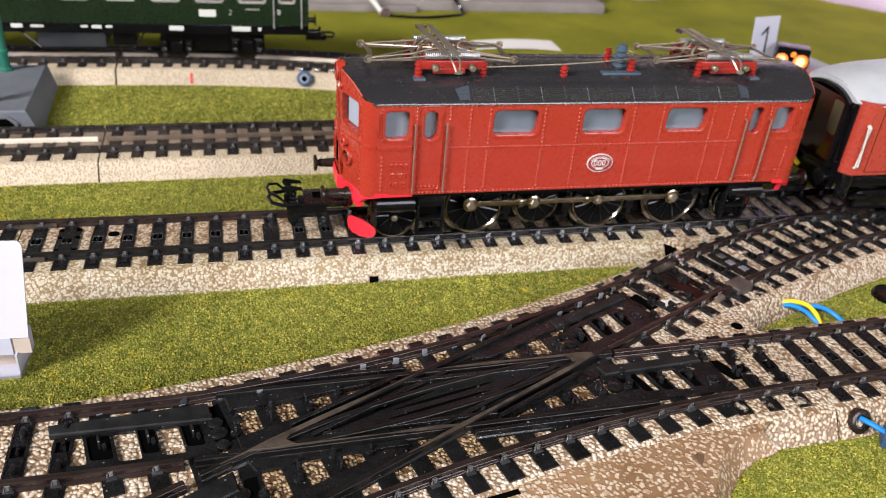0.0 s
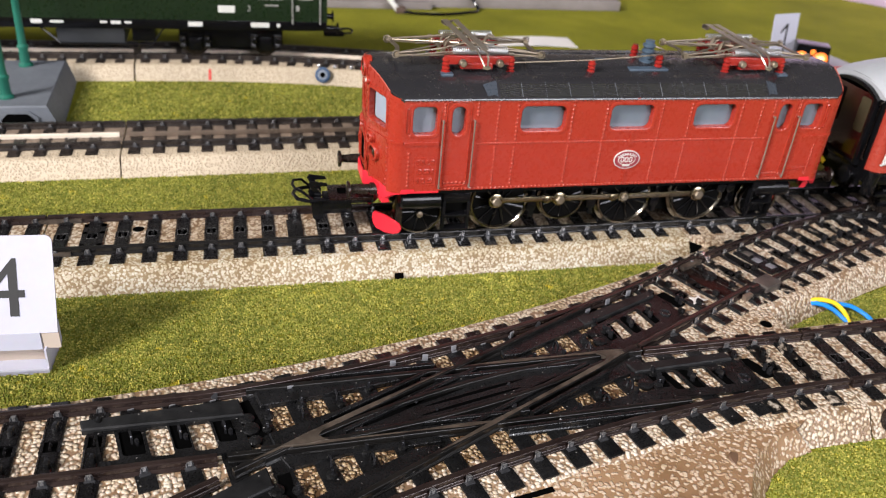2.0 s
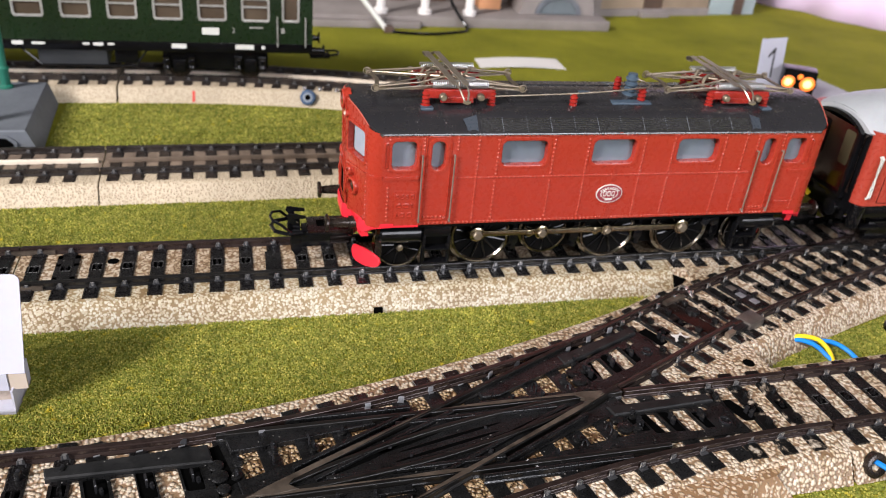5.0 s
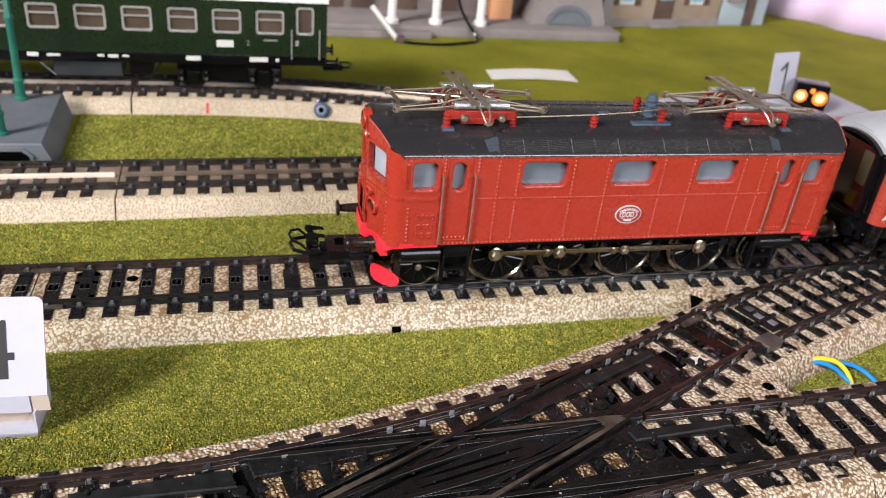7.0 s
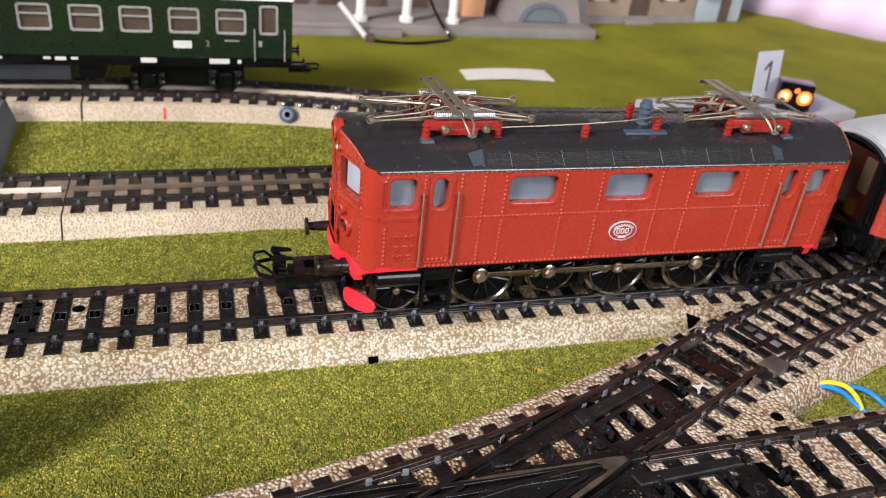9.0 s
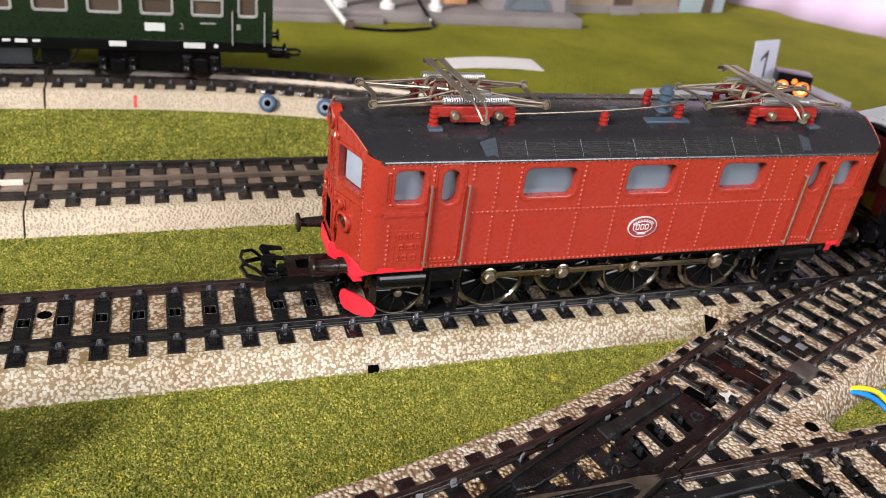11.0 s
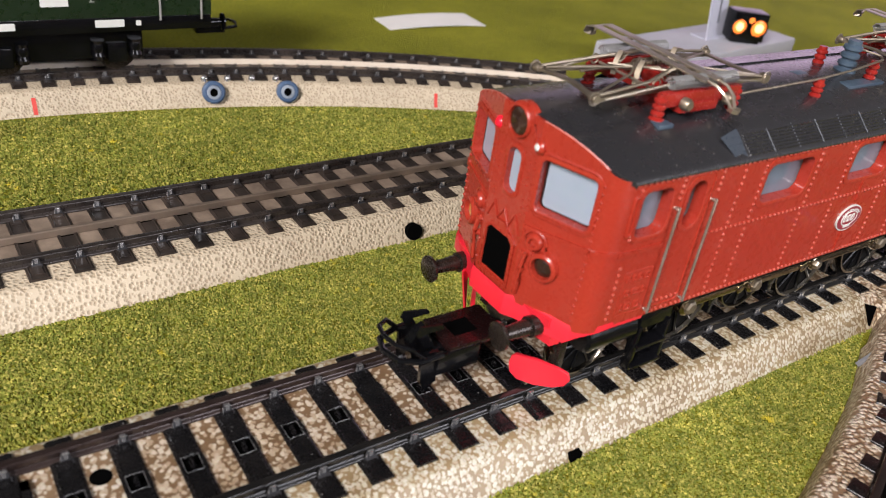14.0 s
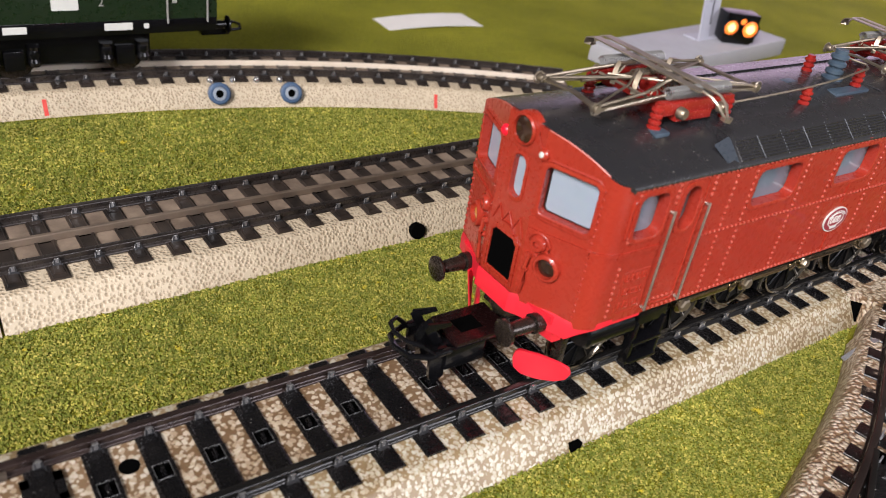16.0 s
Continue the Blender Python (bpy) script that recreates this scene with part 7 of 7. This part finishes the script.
    for bx in (x0 + 30, x1 - 30):
        b = part("bogie", nbox(bx - 20, bx + 20, -13.5, -11, 12.0, 18.5, 0.5), BLACK, c)
        part("bogie_frame", nbox(bx - 20, bx + 20, 11, 13.5, 12.0, 18.5, 0.5), BLACK, b)
        part("bolster", nbox(bx - 5, bx + 5, -11, 11, 14, 21.6), BLACK, b)
        for x in (bx - 14, bx + 14):
            for y in (-9.6, 9.6):
                part("wheel", lathe(bmesh.new(), (x, y - 1.2, 14.0), (0, 1, 0), [(0, 5.8), (2.4, 5.8), (2.4, 0)], 24), BUFFER, b)
    for y in (-10, 10):
        part("buffer", lathe(bmesh.new(), (x0, y, 22.5), (-1, 0, 0), [(0, 1.4), (3.2, 1.2), (3.4, 2.6), (3.9, 2.6), (4.1, 0)], 16), BLACK, c)
    part("step_post", lathe(bmesh.new(), (x0 + 2.6, -14.4, 17.5), (0, 0, 1), [(0, 0), (0, 1.6), (0.5, 2.0), (7.9, 2.3), (7.9, 0)], 16), GLOSS_BLACK, c, "glossy black rounded corner post")
    part("step", nbox(x0 + 5, x0 + 12, -16.0, -13.0, 17.0, 18.0, 0.3), BLACK, c)
    part("solebar", nbox(x0 + 3, x1, -15.4, -14.0, 21.0, 25.4, 0.2), BLACK, c)
    part("coupler", nbox(x0 - 10.0, x0, -2.4, 2.4, 14.0, 17.0, 0.3), BLACK, c)
    part("end_skirt", nbox(x0 - 0.2, x0 + 0.5, -12.6, 12.6, 19.0, 25.4, 0.2), BLACK, c)
    part("yellow_tag", tube(bmesh.new(), arc((169.5, 4.5, 27.5), (172.5, 2.5, 26.5), (175.0, -1.0, 22.5), 6), 0, flat=(1.4, 0.2)), YELLOW, c, "small yellow tag")


# ---- cards, signal and small things ----
def number_card(name, words, m, wide, high, label, size, offset_u=0.0):
    t = new(name)
    t.matrix_basis = m
    t.empty_display_size = 0.005
    BASE[t] = m.copy()
    tagged(t, label, "number card")

    def local(bm):
        bm.transform(Matrix.Translation(m.translation / MM) @ m.to_3x3().to_4x4())
        return bm

    return t, local


def card_four():
    m = Matrix.Translation((-44.7 * MM, -47.8 * MM, 0)) @ Matrix.Rotation(radians(-3), 4, "Z")
    t, local = number_card("number_card", "4", m, 40, 21, "folded white card with black figure 4 on cardboard tray", 20)
    lean = Matrix.Translation((0, 0, 9.8)) @ Matrix.Rotation(radians(-22), 4, "X")
    pl = Plane((0, 0, 0), (1, 0, 0), (0, 0, 1), (0, -1, 0))
    bm = plate(bmesh.new(), pl, [(-34, 0), (0.3, 0)] + [(0.3 - 1.4 + 1.4 * math.cos(radians(a)) - 0.02 * 0, 19.6 + 1.4 * math.sin(radians(a))) for a in (0, 30, 60, 90)] + [(-34, 21.0)], -0.2, 0.2)
    bm.transform(lean)
    face = part("card_face", local(bm), CARD, t, "white printed card face")
    w = m.copy() @ Matrix.Translation((-9.6 * MM, 0, 9.8 * MM)) @ Matrix.Rotation(radians(-22), 4, "X") @ Matrix.Translation((0, -0.28 * MM, 9.2 * MM)) @ Matrix.Rotation(radians(90), 4, "X")
    text_mesh("figure_four", "4", 18.0, INK, w, face, 0.03)
    part("card_lip", local(nbox(-34, -3.3, -0.3, 0.15, 5.6, 9.9)), CARD, t)
    part("card_flap", local(nbox(-3.0, 0.4, -0.1, 0.3, 5.8, 9.7)), CARD_INNER, t)
    bm = bmesh.new()
    box(bm, -34, -2.4, -1.8, 10, 0.0, 1.0)
    box(bm, -2.8, -2.4, -1.4, 10, 0.4, 6.2)
    box(bm, -34, -2.4, -1.8, -1.4, 0.0, 1.5)
    part("tray", local(bm), CARD, t, "small open cardboard tray")
    part("tray_partition", local(nbox(-34, -2.8, 2.4, 2.8, 0.4, 8.6)), CARD_INNER, t)


def card_one():
    x, y = 256.0, 140.0
    t = thing("number_card", x, y, 8.0, "white card with black figure 1 on the grey slab", "number card")
    bm = nbox(-8.4, 8.4, -0.25, 0.25, 0, 25.6)
    lean = Matrix.Translation((x, y, 8.0)) @ Matrix.Rotation(radians(14), 4, "Z") @ Matrix.Rotation(radians(-8), 4, "X")
    bm.transform(lean)
    f = part("card_face", bm, CARD, t)
    w = lean.copy()
    w.translation = w.translation * MM
    face = Plane(lean @ Vector((0, -0.25, 0)), lean.to_3x3() @ Vector((1, 0, 0)), lean.to_3x3() @ Vector((0, 0, 1)), lean.to_3x3() @ Vector((0, -1, 0)))
    one = plate(bmesh.new(), face, [(0.0, 6.5), (1.2, 6.5), (1.8, 21.0), (0.9, 21.0), (-3.0, 17.6), (-2.7, 16.4), (0.5, 18.8)], 0.0, 0.08)
    part("figure_one", one, INK, f, "printed black figure 1")
    part("card_foot", nbox(x - 8, x + 8, y - 0.5, y + 7, 8.0, 8.6), CARD, t)


def slab():
    m = Matrix.Translation((262, 141, 0)) @ Matrix.Rotation(radians(8), 4, "Z")
    bm = nbox(-68, 42, -15, 17, 0, 8.0, 1.2, m=m)
    solo("platform_slab", bm, SLAB, "pale grey flat slab lying on the grass", "slab")


def signal_lamps():
    x, y = 267.5, 134.0
    t = thing("signal_lamp", x, y, 8.0, "black signal box with lit orange lamps on the grey slab", "signal")
    m = Matrix.Translation((x, y, 8.0)) @ Matrix.Rotation(radians(-28), 4, "Z")
    h = part("housing", nbox(-7.8, 7.8, -3.6, 6.5, 1.0, 13.4, 0.8, m=m), BLACK, t, "dark lamp housing")
    part("foot", nbox(-6.5, 6.5, -2.6, 4.5, 0, 1.2, m=m), BLACK, t)
    for u, r in ((-4.9, 3.2), (4.0, 3.6)):
        o = m @ Vector((u, -3.5, 7.2))
        n = (m.to_3x3() @ Vector((0, -1, 0)))
        rim = part("rim", lathe(bmesh.new(), o, n, [(0, r + 0.5), (0.8, r + 0.5), (0.8, r), (0.1, r)], 24), BLACK, h)
        part("lamp", lathe(bmesh.new(), o, n, [(0.05, r), (0.5, r * 0.8), (0.8, 0)], 24), WARM_LAMP, rim, "glowing orange lamp")
        part("lamp_core", lathe(bmesh.new(), o + n * 0.7, n, [(0, r * 0.55), (0.2, r * 0.5), (0.35, 0)], 16), HOT_LAMP, rim)
    o = m @ Vector((0.1, -3.6, 10.2))
    part("small_lamp", lathe(bmesh.new(), o, m.to_3x3() @ Vector((0, -1, 0)), [(0, 1.3), (0.4, 1.0), (0.5, 0)], 14), WARM_LAMP, h)


def paper_strip():
    bm = bmesh.new()
    n = 10
    rows = []
    for i in range(n + 1):
        f = i / n
        x = 124.6 + 47.6 * f
        z = 0.5 + 0.9 * math.sin(f * math.pi)
        rows.append([bm.verts.new((x + (0.8 if k else 0), (197.0 - 1.5 * f) if k == 0 else 212.5 + 1.5 * f, z + d)) for k in (0, 1) for d in (0, 0.25)])
    for a, b in zip(rows, rows[1:]):
        for i, j in ((0, 1), (1, 3), (3, 2), (2, 0)):
            bm.faces.new((a[i], a[j], b[j], b[i]))
    for r in (rows[0], rows[-1]):
        bm.faces.new((r[0], r[1], r[3], r[2]))
    bm.transform(Matrix.Translation((0, 0, -0.5)))
    solo("paper_strip", bm, PAPER, "strip of white paper lying on the grass mat", "paper")


def grey_platform():
    t = thing("station_platform", -130, 115, 0, "grey plastic platform end with a sloped flank beside the track", "platform")
    bm = bmesh.new()
    ring = [(-190, 89), (-70.2, 89), (-72, 141), (-190, 141)]
    low = [(-190, 88.5), (-66.5, 88.5), (-69.5, 141.5), (-190, 141.5)]
    a = [bm.verts.new((x, y, 0)) for x, y in low]
    b = [bm.verts.new((x, y, 8.8)) for x, y in ring]
    c = [bm.verts.new((x + (0 if x < -150 else -0.5), y + (0.5 if y < 100 else -0.5), 9.3)) for x, y in ring]
    for p, q in ((a, b), (b, c)):
        for i in range(4):
            bm.faces.new((p[i], p[(i + 1) % 4], q[(i + 1) % 4], q[i]))
    bm.faces.new(c)
    bm.faces.new(a[::-1])
    part("deck", bm, PLATFORM, t, "matt grey deck")
    pl = Plane((0, 88.6, 0), (1, 0, 0), n=(0, -1, 0))
    for u in (-80.0, -98.0, -116.0):
        pts = [(u - 6.5, 2), (u - 6.5, 5.5), (u - 4, 7.6), (u + 4, 7.6), (u + 6.5, 5.5), (u + 6.5, 2)]
        part("niche_frame", plate(bmesh.new(), pl, pts, 0.0, 0.5), PLATFORM, t)
        part("niche", plate(bmesh.new(), pl, [(a_ * 0.82 + u * 0.18, b_ - 0.8 if b_ > 2 else b_) for a_, b_ in pts], 0.5, 0.56), HOLE_SHADE, t)
    for x, y in ((-85.6, 134.0), (-85.0, 98.0)):
        mst = thing("lamp_mast", x, y, 9.3, "slim dark green lamp mast on the grey platform", "mast", "masts on the platform")
        part("pole", lathe(bmesh.new(), (x, y, 9.3), (0.012, 0, 1), [(0, 1.9), (6.5, 1.7), (7.2, 2.1), (8.0, 2.1), (8.6, 1.5), (30, 1.3), (31, 1.7), (32, 1.7), (33, 1.2), (75, 0.9), (76, 0)], 14), MAST, mst)
        part("collar", lathe(bmesh.new(), (x, y, 9.3), (0, 0, 1), [(0, 2.6), (0.8, 2.6), (1.4, 1.9)], 14), MAST, mst)


def wires():
    def run(name, pts, mat, label):
        b = bmesh.new()
        tube(b, pts, 0.62, 8)
        solo(name, b, mat, label, "wire", "wires beside the turnout")

    def smooth(ctrl, n=6):
        out = []
        c = [Vector(ctrl[0])] + [Vector(p) for p in ctrl] + [Vector(ctrl[-1])]
        for i in range(1, len(c) - 2):
            for k in range(n):
                t = k / n
                p0, p1, p2, p3 = c[i - 1:i + 3]
                out.append(0.5 * ((2 * p1) + (p2 - p0) * t + (2 * p0 - 5 * p1 + 4 * p2 - p3) * t * t + (3 * p1 - p0 - 3 * p2 + p3) * t ** 3))
        return out + [c[-1]]

    run("wire", smooth([(143.4, -48.2, 2.6), (145.5, -49.2, 3.1), (148.5, -51.4, 2.6), (150.5, -54.5, 1.2), (151.6, -58.0, 0.7)]), BLUE, "blue wire coming out of the track flank")
    run("wire", smooth([(143.8, -47.8, 3.4), (146.5, -48.6, 3.9), (149.5, -50.5, 3.8), (151.2, -53.0, 2.4), (151.0, -56.4, 0.8)]), YELLOW, "yellow wire coming out of the track flank")
    run("wire", smooth([(143.6, -47.6, 2.2), (149.0, -48.8, 2.6), (154.5, -50.6, 2.6), (157.6, -53.8, 1.6), (158.4, -58.0, 0.7)]), BLUE, "blue wire looping behind the yellow one")
    run("wire", smooth([(132.5, -92.0, 3.6), (134.0, -96.5, 4.2), (138.0, -101.5, 3.0), (141.5, -107.0, 1.2), (143.5, -116.0, 1.0)]), BLUE, "blue wire plugged into the dark socket")
    solo("plug", nbox(-3.2, 3.6, -2.4, 2.4, 0, 5.6, 0.9, m=Matrix.Translation((138.6, -99.4, 0)) @ Matrix.Rotation(radians(-38), 4, "Z")), SOCKET, "blue-grey plastic plug lying beside the track", "plug")
    solo("black_disc", lathe(bmesh.new(), (182.5, -45.5, 0), (0, 0, 1), [(0, 5.2), (1.2, 5.2), (1.8, 4.6), (2.0, 2.0), (2.0, 0)], 24), BLACK, "flat round black plastic disc lying on the grass", "disc")
    o, n = Vector((143.2, -47.6, 2.8)), Vector((0.35, -0.9, 0.5))
    solo("wire_hole", lathe(bmesh.new(), o, n, [(-1.5, 2.1), (0.25, 2.1), (0.25, 0)], 18), HOLE_SHADE, "dark round wire hole in the track flank", "wire hole")
    b = bmesh.new()
    tube(b, smooth([(86.0, 262, 0.9), (95.0, 258, 0.9), (112, 257, 0.9), (128, 262, 0.9), (136.0, 268, 1.2), (131, 275, 9.0), (126.5, 280, 18), (124, 284, 30)], 5), 0.9, 6)
    solo("cable", b, BLACK, "thin black cable on the grass in front of the station", "cable")
    p = thing("barrier_pole", 74, 262, 0, "leaning white and red barrier pole in front of the station", "barrier")
    part("pole", rod(bmesh.new(), (86.0, 262, 1.5), (71.0, 268, 19), 1.6, 10), WHITE, p)
    part("pole_foot", nbox(84.5, 90.0, 259.5, 265, 0, 3.6, 0.5), BROWN, p)


def station():
    t = thing("station_building", 120, 300, 0, "grey and brown model station with white pillars and a pale platform", "building")
    pf = part("platform", nbox(40, 232, 276, 330, 0, 6.0, 0.6), STONE, t, "pale grey stone platform")
    part("platform_step", nbox(40, 108, 270, 276.5, 0, 4.0, 0.6), STONE, pf)
    part("back_wall", nbox(40, 232, 318, 326, 6, 95), GREY_WALL, t, "grey-brown plaster wall")
    for x in (86, 113, 141):
        part("pillar", lathe(bmesh.new(), (x, 284, 6), (0, 0, 1), [(0, 4.2), (2.5, 4.2), (3.2, 2.7), (70, 2.4)], 14), PAPER, t, "white round pillar")
    part("canopy", nbox(40, 150, 276, 320, 76, 80), GREY_WALL, t)
    part("brick_pier", nbox(152, 166, 300, 318, 6, 60, 0.5), ORANGE, t, "orange rendered pier")
    part("pier_cap", nbox(150, 168, 298, 318, 24, 30, 0.5), WHITE, t)
    # stair house with a round arch
    bm = bmesh.new()
    prism(bm, [(176, 292, 6), (228, 292, 6), (217, 292, 40), (187, 292, 40)], (0, 0, 0), (0, 26, 0))
    part("arch_house", bm, STONE, t, "grey stone arch house")
    pl = Plane((0, 292, 0), (1, 0, 0), n=(0, -1, 0))
    hole = [(202 + 12.5 * math.cos(radians(a)), 6.2 + 9 * math.sin(radians(a))) for a in range(0, 181, 12)]
    # flat grey plate paints the shade inside the arch
    part("arch_opening", plate(bmesh.new(), pl, hole, 0, 0.4), material_once("arch_shade", (0.10, 0.12, 0.13)), t)
    rim_o = [(202 + 15.5 * math.cos(radians(a)), 6.2 + 12 * math.sin(radians(a))) for a in range(0, 181, 12)]
    bm = bmesh.new()
    ring_frame(bm, pl, hole, rim_o, 0, 1.2)
    part("arch_rim", bm, PLATFORM, t)
    for x0, x1 in ((46, 60), (66, 80), (95, 107), (120, 134)):
        w = part("doorway", nbox(x0, x1, 316.8, 318.2, 6, 62, 0.2), BROWN, t)
        part("pane", nbox(x0 + 2, x1 - 2, 316.2, 317.0, 28, 58, 0.1), DARK_PANE, w)


def town_house():
    t = thing("town_house", 290, 335, 0, "beige plaster model house with brown door and shutters", "building")
    m = Matrix.Translation((241, 316, 0)) @ Matrix.Rotation(radians(8.5), 4, "Z")
    wall = part("front_wall", nbox(0, 92, 0, 50, 0, 95, 0.4, m=m), PLASTER, t, "beige plaster wall")
    part("plinth", nbox(-0.6, 92.6, -1.2, 0.2, 0, 5.0, m=m), STONE, wall)
    part("corner_pier", nbox(-7.5, 0.2, -2.2, 6, 0, 95, m=m), STONE, wall)
    d = part("door", nbox(36, 51, -1.0, 0.3, 3, 34, 0.2, m=m), BROWN, t, "dark brown door")
    part("door_pane", nbox(38.5, 48.5, -1.3, -0.8, 18, 32, m=m), BLUE_PANE, d)
    part("door_step", nbox(32, 55, -6, 0, 0, 3.4, 0.3, m=m), STONE, t)
    for u in (12, 70):
        w = part("window", nbox(u - 6, u + 6, -0.7, 0.3, 15, 40, 0.2, m=m), WHITE, t, "white framed window")
        part("pane", nbox(u - 4.6, u + 4.6, -1.0, -0.5, 17, 38, m=m), BLUE_PANE, w)
        for k in (-10.5, 6.5):
            part("shutter", nbox(u + k, u + k + 4, -1.3, 0.3, 14.5, 40.5, 0.3, m=m), BROWN, w, "brown shutter")
    s = thing("town_house", 350, 340, 0, "blue-grey model house with a dark timber post", "building")
    m2 = Matrix.Translation((333, 330, 0)) @ Matrix.Rotation(radians(8.5), 4, "Z")
    w2 = part("front_wall", nbox(0.5, 42, 0, 45, 0, 90, 0.4, m=m2), BLUE_WALL, s, "blue-grey rendered wall")
    part("timber_post", nbox(22, 30, -1.4, 0.2, 0, 80, m=m2), BROWN, w2)
    part("flower_box", nbox(4, 18, -3.5, 0.2, 17, 21, 0.5, m=m2), STONE, w2)
    part("flowers", nbox(5, 17, -3.6, -0.6, 21, 23.5, 1.0, m=m2), RED_PART, w2)
    part("roof", prism(bmesh.new(), [m2 @ Vector(p) for p in ((-2, -4, 90), (-2, 49, 90), (-2, 22, 118))], (0, 0, 0), m2.to_3x3() @ Vector((46, 0, 0))), BROWN, s)
    part("roof", prism(bmesh.new(), [m @ Vector(p) for p in ((-9, -5, 95), (-9, 55, 95), (-9, 25, 126))], (0, 0, 0), m.to_3x3() @ Vector((104, 0, 0))), BROWN, t)
    part("roof", prism(bmesh.new(), [(36, 312, 95), (36, 372, 95), (36, 340, 128)], (0, 0, 0), (200, 0, 0)), BROWN, bpy.data.objects["station_building"])


def lilac_cloth():
    """A softly folded lilac cloth hung along the table's edge."""
    bm = bmesh.new()
    p, q = Vector((330, 480)), Vector((640, 52))
    d = (q - p).normalized()
    n2 = Vector((-d.y, d.x))
    cols = 120
    rows = []
    for i in range(cols + 1):
        f = i / cols
        w = 3.0 * math.sin(f * 46) + 1.8 * math.sin(f * 83 + 1)
        c = p + (q - p) * f + n2 * w
        rows.append([bm.verts.new((c.x + n2.x * z * 0.10, c.y + n2.y * z * 0.10, z)) for z in (0.0, 20, 60, 110, 170)])
    for a, b in zip(rows, rows[1:]):
        for k in range(4):
            bm.faces.new((a[k], a[k + 1], b[k + 1], b[k]))
    ob = solo("curtain", bm, LILAC, "soft lilac cloth hanging along the edge of the layout", "curtain")
    mod = ob.modifiers.new("thick", "SOLIDIFY")
    mod.thickness = 0.002


# ---- loose flock on the mat ----
def flock():
    rng = np.random.default_rng(5)
    n = 730000
    x, y = rng.uniform(-100, 190, n), rng.uniform(-142, 142, n)
    far = (y > 50) & (rng.random(n) < 0.5)
    x, y = x[~far], y[~far]
    n = len(x)
    keep = (y < -19.8) | (y > 15.7)
    row = y - 69.0 - 0.021 * x
    keep &= (row < -20.0) | (row > 15.7)
    keep &= ~((y > 141.5) & (x < -20)) & ~((x < -66) & (y > 87.5))
    c1 = -77.6 + 0.02095 * (x - 35)
    keep &= (y < c1 - 20.5) | (y > c1 + 15.2)
    c2 = -77.5 + 0.4942 * (x - 40.3)
    keep &= ~((y - c2 > -23) & (y - c2 < 17.5) & (x < 122))
    cb = -437 + np.sqrt(np.maximum(437.0 ** 2 - (300 - np.minimum(x, 300)) ** 2, 0))
    keep &= ~((y - cb > -22) & (y - cb < 16.8) & (x > 118))
    cover = np.interp(x, [88, 90, 93.8, 98.5, 104.5, 112], [-120, -112, -106.2, -101.8, -98.5, -97.0])
    keep &= ~((y < -88) & (x < 88) & (x > 24)) & ~((x >= 88) & (x < 112) & (y < -88) & (y > cover)) & ~((y < -55) & (x < 60) & (y < c2 - 0) & (x > 10))
    r = np.hypot(x + 30, y + 197.4)
    keep &= ~((x > -32) & (r > 338.5))
    ex, ey = zip(*[offset(straight(40.3, -77.5, (A1 + A2) / 2), far_shoulder(u) + 2.9, [u])[0] for u in range(-74, 79, 4)])
    keep &= ~((y < np.interp(x, ex, ey)) & (y > c1) & (x > -30) & (x < 108))
    x, y = x[keep], y[keep]
    n = len(x)
    s = rng.uniform(0.17, 0.44, n) * (1 + 0.3 * (y > 50))
    base = np.array([(1, 0, -0.35), (-0.5, 0.87, -0.35), (-0.5, -0.87, -0.35), (0, 0, 1.1)])
    yaw, tilt = rng.uniform(0, 6.283, n), rng.uniform(-0.9, 0.9, n)
    cy, sy, ct, st = np.cos(yaw), np.sin(yaw), np.cos(tilt), np.sin(tilt)
    long = rng.uniform(0.4, 0.95, n)
    bx, by, bz = base[:, 0][None] * np.ones((n, 1)), base[:, 1][None] * np.ones((n, 1)), base[:, 2][None] * long[:, None]
    tx, tz = bx * ct[:, None] + bz * st[:, None], -bx * st[:, None] + bz * ct[:, None]
    vx = (tx * cy[:, None] - by * sy[:, None]) * s[:, None] + x[:, None]
    vy = (tx * sy[:, None] + by * cy[:, None]) * s[:, None] + y[:, None]
    vz = tz * s[:, None] + 0.25
    verts = np.stack([vx, vy, vz], -1).reshape(-1, 3) * MM
    faces = (np.array([(0, 1, 3), (1, 2, 3), (2, 0, 3)])[None] + 4 * np.arange(n)[:, None, None]).reshape(-1, 3)
    data = bpy.data.meshes.new("grass_flock")
    data.from_pydata(verts.tolist(), [], faces.tolist())
    data.materials.append(FLOCK)
    ob = new("grass_flock", data)
    tagged(ob, "short green and yellow grass flock on the mat", "grass", kind="stuff")


ground()
room()
lilac_cloth()
station()
town_house()
slab()
grey_platform()
locomotive()
red_coach()
green_coach()
card_four()
card_one()
signal_lamps()
paper_strip()
wires()
main_line()
middle_line()
rear_line()
double_slip()
turnout()
front_right_track()
flock()
